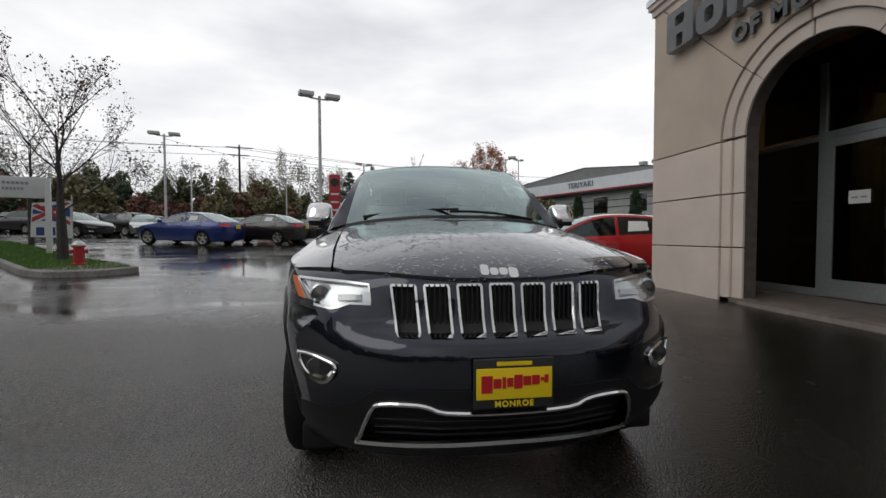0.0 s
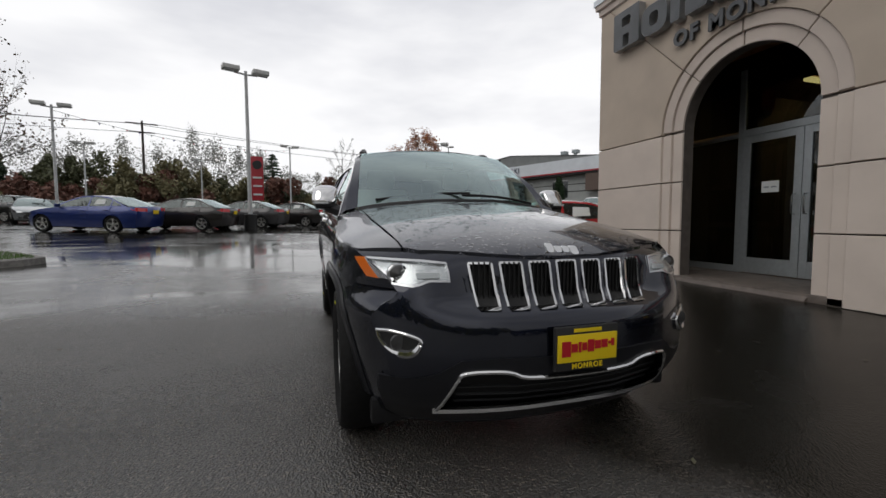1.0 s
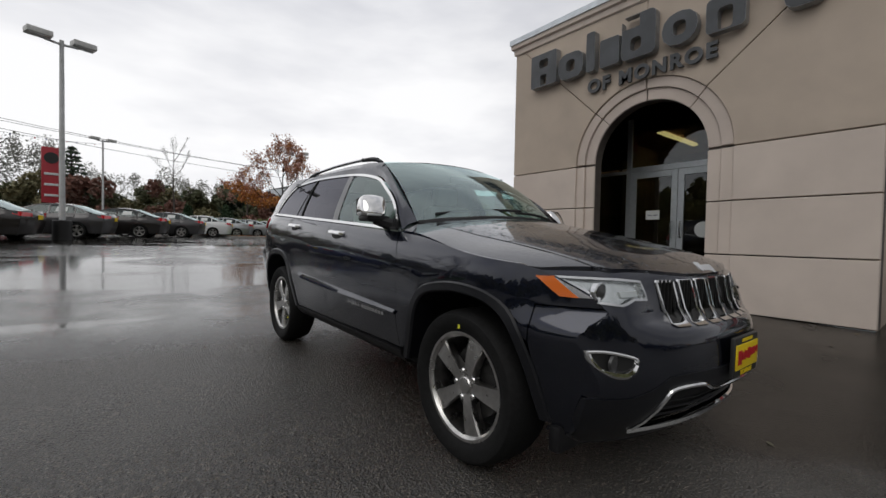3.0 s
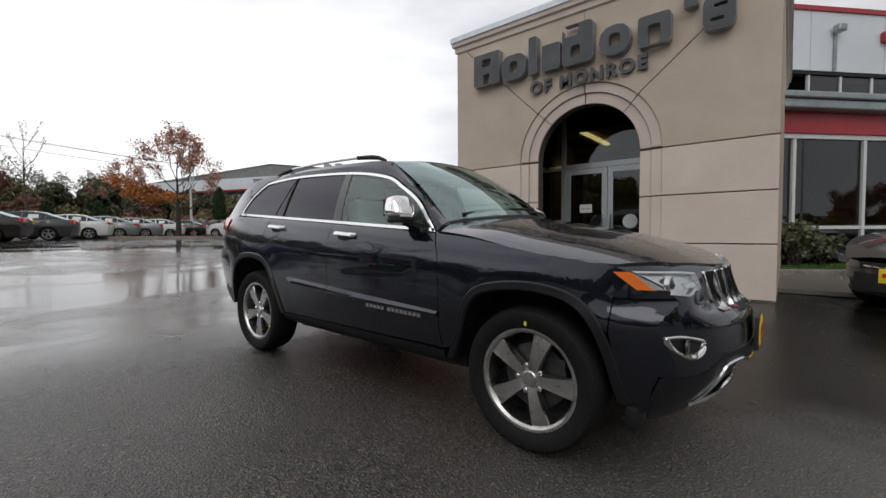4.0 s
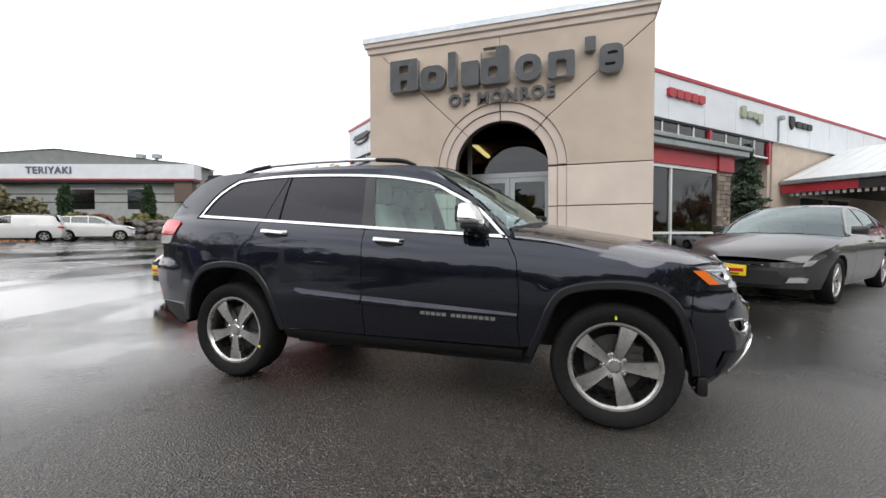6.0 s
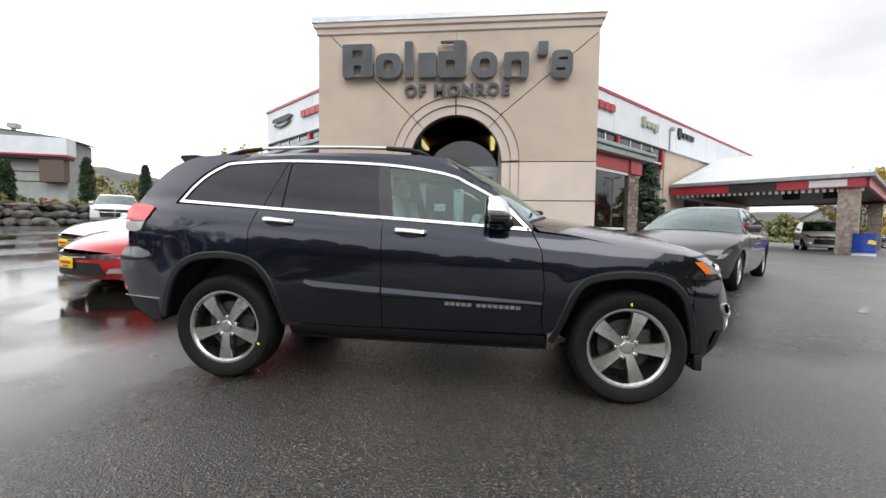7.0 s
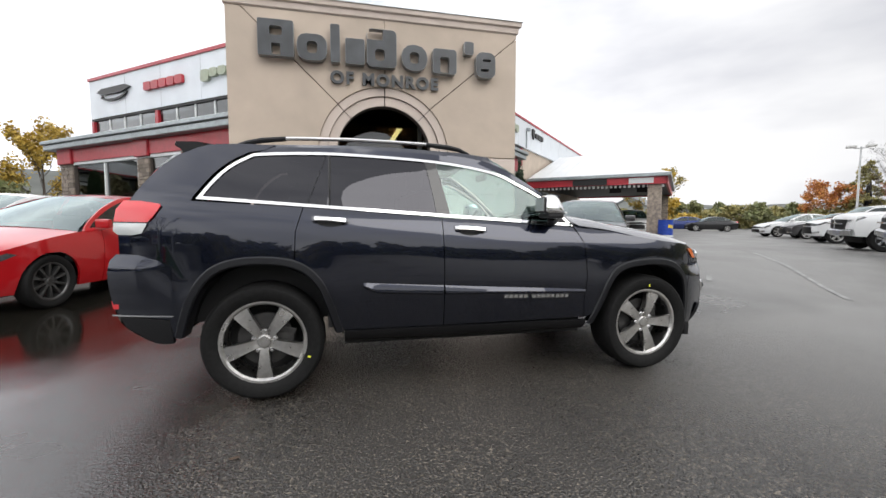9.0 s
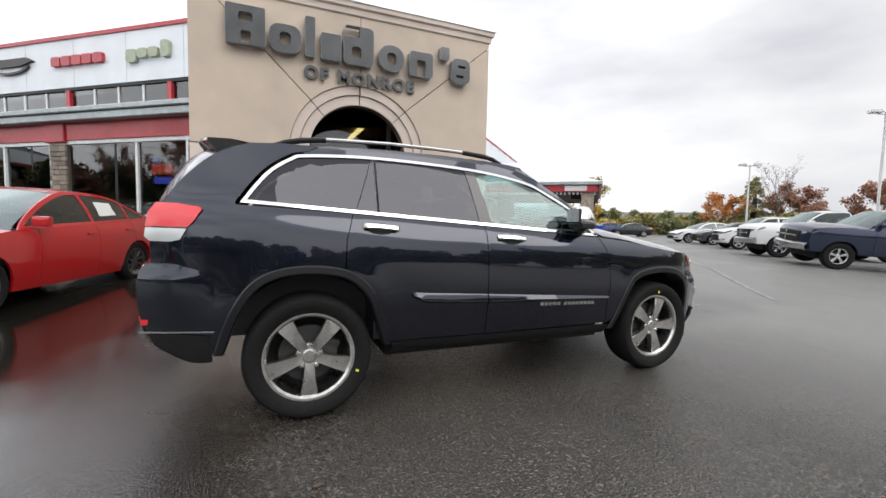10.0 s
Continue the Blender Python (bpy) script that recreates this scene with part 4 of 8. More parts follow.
# lit shop sign hanging behind the window of the north wing
neon = thing("neon_sign", "small lit red and blue window sign behind the shop glass", "sign")
NEON_RED = shader("neon_red", (0.6, 0.05, 0.03), 0.4, emit=(1.0, 0.10, 0.05), glow=1.1)
NEON_BLUE = shader("neon_blue", (0.06, 0.08, 0.6), 0.4, emit=(0.12, 0.16, 1.0), glow=1.1)
fn_ = wing_frame("left")
part("sign_board", prism(round_block(2.36, 3.2, 2.0, 2.74, 0.04), lambda s, z, w: fn_(s, z, 2.55 + w), 0.02), DARK_METAL, neon, smooth=False)
for k in range(4):
    part("neon_bar", prism(round_block(2.44 + k * 0.18, 2.58 + k * 0.18, 2.30, 2.56, 0.03), lambda s, z, w: fn_(s, z, 2.575 + w), 0.02), NEON_RED, neon, smooth=False)
for k in range(5):
    part("neon_bar", prism(round_block(2.46 + k * 0.125, 2.555 + k * 0.125, 2.06, 2.22, 0.02), lambda s, z, w: fn_(s, z, 2.575 + w), 0.02), NEON_BLUE, neon, smooth=False)
for k in range(2):
    part("neon_bar", prism(round_block(2.90 + k * 0.12, 2.99 + k * 0.12, 2.62, 2.70, 0.02), lambda s, z, w: fn_(s, z, 2.575 + w), 0.02), NEON_BLUE, neon, smooth=False)


# ---- vehicles ----
def arch_line(yc, zc, r, flat, low):
    """The rounded opening over a wheel, from its rear foot to its front foot."""
    pts = [(yc + r * 1.04, low)]
    for k in range(0, 13):
        a = radians(8 + k * 164 / 12)
        pts.append((yc + r * math.cos(a), zc + min(r * math.sin(a), flat)))
    pts.append((yc - r * 1.04, low))
    return pts


def road_wheel(parent, x, y, z, r, width, rim_r, spokes, alloy, side, name="wheel", lugs=True, broad=False):
    """A tyre, a rim with spokes, a hub and lugs; side is -1 for the car's right-hand side."""
    hub = new(name)
    hub.parent = parent
    hub.location = (x, y, z)
    s = side
    w = width
    tyre = lathe([(rim_r - 0.01, -0.30 * w * s), (rim_r + 0.004, -0.40 * w * s), (r * 0.90, -0.50 * w * s), (r * 0.975, -0.42 * w * s), (r, -0.28 * w * s), (r * 1.002, 0), (r, 0.28 * w * s), (r * 0.975, 0.42 * w * s), (r * 0.93, 0.485 * w * s), (r * 0.86, 0.50 * w * s), (rim_r + 0.012, 0.42 * w * s), (rim_r - 0.004, 0.36 * w * s), (rim_r - 0.012, 0.26 * w * s)], 56)
    part("tyre", tyre, RUBBER, hub)
    rim = lathe([(rim_r - 0.002, 0.37 * w * s), (rim_r + 0.004, 0.40 * w * s), (rim_r - 0.010, 0.395 * w * s), (rim_r - 0.022, 0.34 * w * s), (rim_r - 0.03, 0.1 * w * s), (rim_r - 0.02, -0.4 * w * s)], 56)
    part("rim", rim, alloy, hub)
    part("brake_disc", lathe([(0.05, -0.02 * s), (rim_r * 0.66, -0.02 * s), (rim_r * 0.66, 0.004 * s), (0.05, 0.004 * s)], 32), BRAKE_IRON, hub)
    part("barrel_back", lathe([(0.02, -0.10 * s), (rim_r - 0.02, -0.10 * s)], 32), UNDERBODY, hub)
    half = math.pi / spokes
    zf = 0.34 * w * s
    for k in range(spokes):
        a = math.pi / 2 + 2 * math.pi * k / spokes
        bm = bmesh.new()
        rows = []
        if broad:
            for rr, hw, xo in ((0.15, 0.10, 0.16), (0.30, 0.120, 0.07), (0.55, 0.150, 0.0), (0.80, 0.190, 0.01), (0.985, 0.222, 0.06)):
                rr, hw, xf = rr * rim_r, hw * rim_r, zf * (1 - xo)
                rows.append([(xf - 0.060 * s, -hw * 0.8, rr), (xf - 0.010 * s, -hw, rr), (xf, -hw * 0.90, rr), (xf - 0.003 * s, 0, rr), (xf, hw * 0.90, rr), (xf - 0.010 * s, hw, rr), (xf - 0.060 * s, hw * 0.8, rr)])
        for rr, wd, xo in () if broad else ((rim_r * 0.20, 0.9, 0.18), (rim_r * 0.40, 0.46, 0.06), (rim_r * 0.68, 0.52, 0.0), (rim_r * 0.90, 0.62, 0.03), (rim_r - 0.006, 0.66, 0.08)):
            hw = wd * half * (rim_r * 0.5 if rr > rim_r * 0.3 else rr * 1.2) * (1 if spokes <= 6 else 0.9)
            hw = min(hw, rr * math.sin(half) * 0.96)
            xf = zf * (1 - xo)
            rows.append([(xf - 0.055 * s, -hw, rr), (xf - 0.012 * s, -hw, rr), (xf, -hw * 0.72, rr), (xf, hw * 0.72, rr), (xf - 0.012 * s, hw, rr), (xf - 0.055 * s, hw, rr)])
        band(rows, bm)
        bm.transform(Matrix.Rotation(a - math.pi / 2, 4, "X"))
        part("spoke", bm, alloy, hub)
    part("centre_cap", lathe([(0.0, zf * 0.93), (0.036, zf * 0.92), (0.042, zf * 0.85), (0.068, zf * 0.80), (0.076, zf * 0.5)], 24), alloy, hub)
    if broad:
        part("brake_caliper", box(0.05, 0.11, 0.05, -0.012 * s, -0.12, 0.09, 0.015, m=Matrix.Rotation(radians(-20), 4, "X")), BRAKE_IRON, hub)
    if lugs:
        for k in range(5):
            a = math.pi / 2 + 2 * math.pi * (k + 0.5) / 5
            b = lathe([(0.0, zf * 0.94), (0.010, zf * 0.93), (0.015, zf * 0.86), (0.016, zf * 0.5)], 10)
            b.transform(Matrix.Translation((0, 0.072 * math.cos(a), 0.072 * math.sin(a))))
            part("wheel_nut", b, CHROME, hub)
    return hub


def strap(stations, width_at, cols=13, power=2.4, bm=None):
    """The surface from side to side over stations (y, z, bulge along y, crown in z)."""
    rows = []
    for y, z, by, cz in stations:
        xe = width_at(y, z)
        row = []
        for k in range(cols):
            s = -1 + 2 * k / (cols - 1)
            s = math.copysign(abs(s) ** 0.8, s)
            row.append((xe * s, y + by * (1 - abs(s) ** power), z + cz * (1 - abs(s) ** power)))
        rows.append(row)
    return band(rows, bm)


def stations(pts, n=4):
    return smooth_line(pts, n)


class Kind:
    """The measures of one kind of car; y runs from its front (negative) to its rear."""


def sedan_kind():
    k = Kind()
    k.axles, k.wheel_r, k.rim_r, k.track, k.tyre_w = (-1.37, 1.37), 0.335, 0.235, 0.80, 0.22
    k.sill = 0.23
    k.width = [(0.2, 0.86), (0.35, 0.905), (0.6, 0.93), (0.8, 0.925), (0.95, 0.89), (1.0, 0.84), (1.2, 0.74), (1.38, 0.62), (1.46, 0.55)]
    k.taper = (-1.45, 0.62, 0.24, 1.6, 0.75, 0.15)
    k.upper = [(-2.04, 0.60), (-1.9, 0.74), (-1.5, 0.86), (-0.95, 0.94), (-0.6, 0.955), (0.4, 0.985), (1.3, 1.02), (1.8, 1.04), (2.18, 1.03)]
    k.front = [(-1.98, 0.23, -0.30, 0), (-2.04, 0.42, -0.34, 0), (-2.04, 0.60, -0.34, 0)]
    k.hood = [(-2.04, 0.60, -0.30, 0.06), (-1.9, 0.74, -0.20, 0.03), (-1.5, 0.86, -0.06, 0.04), (-0.98, 0.94, -0.12, 0.05)]
    k.screen = [(-0.98, 0.945, -0.14, 0.05), (-0.5, 1.20, -0.12, 0.03), (0.02, 1.395, -0.10, 0.03)]
    k.roof = [(0.02, 1.395, -0.10, 0.03), (0.35, 1.435, -0.03, 0.035), (0.8, 1.43, 0, 0.035), (1.15, 1.385, 0.06, 0.03)]
    k.back = [(1.15, 1.385, 0.06, 0.03), (1.6, 1.20, 0.08, 0.03), (1.98, 1.05, 0.10, 0.03)]
    k.trunk = [(1.98, 1.045, 0.10, 0.03), (2.2, 1.04, 0.16, 0.02)]
    k.rear = [(2.2, 1.04, 0.16, 0.02), (2.28, 0.90, 0.17, 0), (2.26, 0.6, 0.19, 0), (2.18, 0.25, 0.17, 0)]
    k.pane = [(-0.78, 0.985), (-0.42, 1.19), (0.05, 1.36), (0.4, 1.395), (0.8, 1.385), (1.13, 1.34), (1.5, 1.19), (1.72, 1.075)]
    k.posts = (0.42, 1.28)
    k.seams = (-0.62, 0.42, 1.30)
    k.arch = 0.375
    return k


def suv_kind():
    k = sedan_kind()
    k.axles, k.wheel_r, k.rim_r, k.tyre_w = (-1.40, 1.40), 0.37, 0.25, 0.24
    k.sill = 0.32
    k.width = [(0.3, 0.88), (0.45, 0.93), (0.8, 0.95), (1.0, 0.94), (1.15, 0.89), (1.2, 0.86), (1.55, 0.72), (1.75, 0.62)]
    k.upper = [(-2.0, 0.85), (-1.85, 0.98), (-1.4, 1.08), (-0.95, 1.13), (0.4, 1.17), (1.5, 1.2), (2.1, 1.22)]
    k.front = [(-1.95, 0.32, -0.28, 0), (-2.02, 0.55, -0.32, 0), (-2.0, 0.85, -0.28, 0)]
    k.hood = [(-2.0, 0.85, -0.24, 0.06), (-1.85, 0.98, -0.16, 0.03), (-1.4, 1.08, -0.05, 0.04), (-0.95, 1.13, -0.12, 0.04)]
    k.screen = [(-0.95, 1.135, -0.14, 0.04), (-0.55, 1.42, -0.12, 0.03), (-0.2, 1.64, -0.1, 0.03)]
    k.roof = [(-0.2, 1.64, -0.1, 0.03), (0.3, 1.70, 0, 0.04), (1.2, 1.70, 0, 0.04), (1.85, 1.65, 0.06, 0.03)]
    k.back = [(1.85, 1.65, 0.06, 0.03), (2.05, 1.4, 0.08, 0.02), (2.16, 1.22, 0.1, 0)]
    k.trunk = [(2.16, 1.22, 0.1, 0), (2.2, 1.10, 0.12, 0)]
    k.rear = [(2.2, 1.10, 0.12, 0), (2.24, 0.7, 0.15, 0), (2.15, 0.35, 0.15, 0)]
    k.pane = [(-0.8, 1.17), (-0.5, 1.38), (-0.1, 1.60), (0.5, 1.63), (1.3, 1.62), (1.75, 1.56), (1.98, 1.26)]
    k.posts = (0.3, 1.2)
    k.seams = (-0.7, 0.3, 1.25)
    k.arch = 0.42
    return k


def minivan_kind():
    k = suv_kind()
    k.axles, k.wheel_r, k.rim_r = (-1.55, 1.5), 0.34, 0.22
    k.sill = 0.24
    k.width = [(0.2, 0.90), (0.4, 0.97), (0.8, 0.99), (1.05, 0.97), (1.12, 0.93), (1.5, 0.82), (1.72, 0.70)]
    k.upper = [(-2.2, 0.78), (-2.05, 0.92), (-1.6, 1.03), (-1.25, 1.08), (0.4, 1.10), (1.5, 1.12), (2.3, 1.14)]
    k.front = [(-2.15, 0.24, -0.3, 0), (-2.22, 0.5, -0.33, 0), (-2.2, 0.78, -0.28, 0)]
    k.hood = [(-2.2, 0.78, -0.25, 0.05), (-2.05, 0.92, -0.18, 0.03), (-1.6, 1.03, -0.06, 0.04), (-1.25, 1.08, -0.12, 0.04)]
    k.screen = [(-1.25, 1.085, -0.14, 0.04), (-0.75, 1.4, -0.12, 0.03), (-0.35, 1.62, -0.1, 0.03)]
    k.roof = [(-0.35, 1.62, -0.1, 0.03), (0.3, 1.71, 0, 0.04), (1.4, 1.72, 0, 0.04), (2.1, 1.68, 0.05, 0.03)]
    k.back = [(2.1, 1.68, 0.05, 0.03), (2.25, 1.35, 0.08, 0.02), (2.32, 1.14, 0.1, 0)]
    k.trunk = [(2.32, 1.14, 0.1, 0), (2.34, 1.0, 0.1, 0)]
    k.rear = [(2.34, 1.0, 0.1, 0), (2.36, 0.6, 0.12, 0), (2.3, 0.26, 0.12, 0)]
    k.pane = [(-1.05, 1.12), (-0.7, 1.36), (-0.25, 1.57), (0.4, 1.62), (1.4, 1.62), (2.0, 1.57), (2.15, 1.18)]
    k.posts = (0.05, 1.15)
    k.seams = (-0.85, 0.1, 1.2)
    k.arch = 0.385
    return k


def pickup_kind():
    k = suv_kind()
    k.axles, k.wheel_r, k.rim_r, k.tyre_w, k.track = (-1.75, 1.82), 0.41, 0.235, 0.27, 0.84
    k.sill = 0.50
    k.width = [(0.4, 0.93), (0.6, 0.98), (1.0, 1.0), (1.2, 0.98), (1.3, 0.92), (1.6, 0.82), (1.85, 0.72)]
    k.taper = (-2.2, 0.5, 0.12, 2.4, 0.6, 0.03)
    k.upper = [(-2.55, 1.05), (-2.45, 1.20), (-1.9, 1.27), (-1.1, 1.30), (0.3, 1.30), (0.75, 1.30), (0.80, 1.36), (2.75, 1.36)]
    k.front = [(-2.5, 0.50, -0.15, 0), (-2.56, 0.75, -0.17, 0), (-2.55, 1.05, -0.14, 0)]
    k.hood = [(-2.55, 1.05, -0.13, 0.03), (-2.45, 1.20, -0.1, 0.06), (-1.9, 1.27, -0.04, 0.09), (-1.1, 1.30, -0.12, 0.08)]
    k.screen = [(-1.1, 1.305, -0.14, 0.05), (-0.75, 1.58, -0.12, 0.03), (-0.42, 1.80, -0.1, 0.03)]
    k.roof = [(-0.42, 1.80, -0.1, 0.03), (0.0, 1.87, 0, 0.03), (0.45, 1.86, 0, 0.03), (0.62, 1.82, 0.02, 0.02)]
    k.back = [(0.62, 1.82, 0.02, 0.02), (0.70, 1.55, 0.02, 0), (0.74, 1.33, 0.02, 0)]
    k.trunk = [(0.74, 1.33, 0.02, 0), (0.76, 0.85, 0.02, 0), (2.70, 0.85, 0.02, 0), (2.72, 1.35, 0.02, 0)]
    k.rear = [(2.72, 1.35, 0.02, 0), (2.78, 1.3, 0.03, 0), (2.78, 0.8, 0.03, 0), (2.72, 0.55, 0.03, 0)]
    k.pane = [(-0.93, 1.36), (-0.62, 1.60), (-0.30, 1.77), (0.0, 1.80), (0.5, 1.79), (0.62, 1.36)]
    k.posts = (0.52, 0.53)
    k.seams = (-0.95, 0.66, 0.78)
    k.arch = 0.47
    return k


def width_fn(k):
    yf, df, tf, yr, dr, tr = k.taper

    def width_at(y, z):
        w = step_to(z, k.width)
        if y < yf:
            w -= tf * min(1.3, (yf - y) / df) ** 2.2
        if y > yr:
            w -= tr * min(1.2, (y - yr) / dr) ** 2.2
        return w
    return width_at


def car(name, k, material, label, category, m, group="", rim=None, spokes=5, lights=True, plate=None, stickers=0, glass=None, van=False, detail=0.11):
    """A whole car of a kind: panels with seams, glass, lamps, mirrors, seats and wheels."""
    rim = rim or ALLOY
    glass = glass or SIDE_GLASS
    top = thing(name, label, category, m, group)
    wid = width_fn(k)
    feet = [arch_line(yc, k.wheel_r, k.arch, k.arch * 0.97, k.sill) for yc in k.axles]
    upper = smooth_line(k.upper, 4)
    front_y, rear_y = k.front[0][0], k.rear[-1][0]
    low = [(rear_y, k.sill)] + feet[1] + feet[0] + [(front_y, k.sill)]
    edge_f = [(p[0], p[1]) for p in k.front][1:-1]
    edge_r = [(p[0], p[1]) for p in k.rear][1:-1]
    outline = low + edge_f + upper + edge_r
    gap = 0.006
    cuts = list(k.seams)

    def clip(poly, lo, hi):
        """The piece of a drawing between two seams."""
        for lim, keep in ((lo, lambda v: v >= lo), (hi, lambda v: v <= hi)):
            out = []
            for i in range(len(poly)):
                a, b = poly[i - 1], poly[i]
                if keep(a[0]) != keep(b[0]):
                    t = (lim - a[0]) / (b[0] - a[0])
                    out.append((lim, a[1] + t * (b[1] - a[1])))
                if keep(b[0]):
                    out.append(b)
            poly = out
        return poly
    bounds = [-9] + cuts + [9]
    names = ["front_wing", "front_door", "rear_door", "rear_wing"]
    for side in (-1, 1):
        lay = lambda y, z: (side * wid(y, z), y, z)
        for i in range(4):
            piece = clip(outline, bounds[i] + gap / 2, bounds[i + 1] - gap / 2)
            if len(piece) < 3:
                continue
            p = part(names[i], sheet(piece, lay, detail, thick=(-side * 0.03, 0, 0)), material, top)
            if i in (1, 2) and not (van and i == 2):
                yy = bounds[i + 1] - 0.16
                zz = step_to(yy, k.upper) - 0.12
                part("door_handle", box(0.03, 0.17, 0.03, side * (wid(yy, zz) + 0.012), yy, zz, 0.01), material, p)
        # side glass and the frame round it
        pane = smooth_line(k.pane, 3)
        base = [(pane[0][0] - 0.06, pane[0][1] - 0.03)]
        roofside = [(y - 0.02, z + 0.045) for y, z in pane[1:-1]]
        frame_line = [(pane[0][0] - 0.13, step_to(pane[0][0] - 0.13, k.upper) + 0.002)] + roofside + [(pane[-1][0] + 0.16, step_to(pane[-1][0] + 0.16, k.upper) + 0.002)]
        lower = [(p[0], p[1] + 0.002) for p in upper if pane[0][0] - 0.13 < p[0] < pane[-1][0] + 0.16]
        ring = frame_line + lower[::-1]
        holes = []
        c0, c1 = k.posts
        if not van:
            for a, b in ((-9, c0 - 0.03), (c0 + 0.03, c1 - 0.02), (c1 + 0.02, 9)):
                h = clip(pane, a, b)
                if len(h) > 2 and max(p[0] for p in h) - min(p[0] for p in h) > 0.12:
                    holes.append(h)
        else:
            holes.append(clip(pane, -9, c0 - 0.03))
        part("window_surround", sheet(ring, lay, 0.09, holes, thick=(-side * 0.02, 0, 0)), material, top)
        for h in holes:
            part("side_window", sheet(h, lambda y, z: (side * (wid(y, z) - 0.008), y, z), 0.12), glass, top)
        # mirror
        my, mz = k.pane[0][0] + 0.12, k.pane[0][1] + 0.03
        mir = box(0.20, 0.09, 0.13, side * (wid(my, mz) + 0.13), my, mz + 0.03, 0.03)
        part("door_mirror", mir, material, top)
    part("bumper_front", strap(stations(k.front), wid), material, top)
    part("bonnet", strap(stations(k.hood), wid), material, top)
    part("windscreen", strap(stations(k.screen), lambda y, z: wid(y, z) - 0.02), glass if van else SEDAN_GLASS, top)
    part("roof", strap(stations(k.roof), wid), material, top)
    part("rear_window", strap(stations(k.back), wid), material if van else SEDAN_GLASS, top)
    part("boot_lid", strap(stations(k.trunk, 2), wid), material, top)
    part("bumper_rear", strap(stations(k.rear), wid), material, top)
    f0, r0 = k.front, k.rear
    # underbody, cabin floor, seats and dash
    part("underbody", box(1.30, rear_y - front_y - 0.3, 0.12, 0, (rear_y + front_y) / 2, k.sill + 0.02), UNDERBODY, top)
    # black blocks round the axles stand in for the shade inside the arches
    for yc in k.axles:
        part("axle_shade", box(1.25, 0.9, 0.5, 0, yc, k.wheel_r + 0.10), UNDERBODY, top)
    bz = step_to(-0.3, k.upper)
    part("dashboard", box(1.40, 0.45, 0.35, 0, k.pane[0][0] + 0.1, bz - 0.2, 0.08), DASH, top)
    part("cabin_floor", box(1.5, 2.3, 0.06, 0, k.pane[0][0] + 1.2, bz - 0.50), DASH, top)
    for sx in (-0.38, 0.38):
        for sy in ((0.25, 1.15) if not van else (0.2,)):
            part("seat", box(0.48, 0.16, 0.62, sx, k.pane[0][0] + 0.75 + sy, bz - 0.15, 0.06), SEAT_DARK, top)
            part("headrest", box(0.26, 0.10, 0.16, sx, k.pane[0][0] + 0.79 + sy, bz + 0.24, 0.04), SEAT_DARK, top)
    # lamps, grille and plates laid on the bulged ends
    bulge = f0[1][2]
    ye = f0[1][0]
    face = lambda x, z: ye + bulge * (1 - min(1, abs(x) / wid(ye, 0.5)) ** 2.4) if z < f0[-1][1] else step_to(z, [(p[1], p[0]) for p in k.hood]) + k.hood[0][2] * (1 - min(1, abs(x) / wid(ye, 0.6)) ** 2.4)
    zt = f0[-1][1]
    for side in (-1, 1):
        hl = [(0.40, zt - 0.055), (0.60, zt - 0.075), (0.78, zt - 0.035), (0.84, zt + 0.05), (0.70, zt + 0.025), (0.40, zt - 0.005)]
        part("headlamp", sheet([(side * a, b) for a, b in hl], lambda x, z: (x, face(x, min(z, zt - 0.01)) - 0.012 + max(0, z - zt) * 0.9, z), 0.08, thick=(0, 0.04, 0)), LAMP_DIM, top)
        fl = [(0.55, f0[1][1] - 0.10), (0.74, f0[1][1] - 0.09), (0.76, f0[1][1] - 0.02), (0.58, f0[1][1] - 0.03)]
        part("fog_lamp", sheet([(side * a, b) for a, b in fl], lambda x, z: (x, face(x, z) - 0.010, z), 0.08, thick=(0, 0.03, 0)), CHROME_SATIN, top)
        zr = r0[0][1] - 0.10
        tl = [(0.42, zr - 0.08), (0.80, zr - 0.07), (0.80, zr + 0.07), (0.42, zr + 0.05)]
        rb = r0[1][2]
        part("tail_lamp", sheet([(side * a, b) for a, b in tl], lambda x, z: (x, r0[1][0] + rb * (1 - min(1, abs(x) / wid(r0[1][0], z)) ** 2.4) + 0.012, z), 0.08, thick=(0, -0.06, 0)), RED_LENS, top)
        part("tail_lamp_side", sheet([(r0[1][0] - 0.22, zr + 0.0), (r0[1][0] + 0.01, zr - 0.07), (r0[1][0] + 0.0, zr + 0.07), (r0[1][0] - 0.2, zr + 0.06)], lambda y, z: (side * (wid(y, z) + 0.006), y, z), 0.08), RED_LENS, top)
        part("headlamp_side", sheet([(ye, zt - 0.04), (ye + 0.28, zt + 0.10), (ye + 0.2, zt + 0.125), (ye + 0.05, zt + 0.06)], lambda y, z: (side * (wid(y, z) + 0.006), y, z), 0.08), LAMP_DIM, top)
    gr = [(-0.40, zt - 0.075), (0.40, zt - 0.075), (0.42, zt + 0.0), (-0.42, zt + 0.0)]
    part("grille", sheet(gr, lambda x, z: (x, face(x, min(z, zt - 0.01)) - 0.012, z), 0.09, thick=(0, 0.03, 0)), BLACK_DEEP, top)
    part("grille_bar", sheet([(-0.34, zt - 0.045), (0, zt - 0.055), (0.34, zt - 0.045), (0.34, zt - 0.030), (0, zt - 0.040), (-0.34, zt - 0.030)], lambda x, z: (x, face(x, z) - 0.02, z), 0.07), CHROME, top)
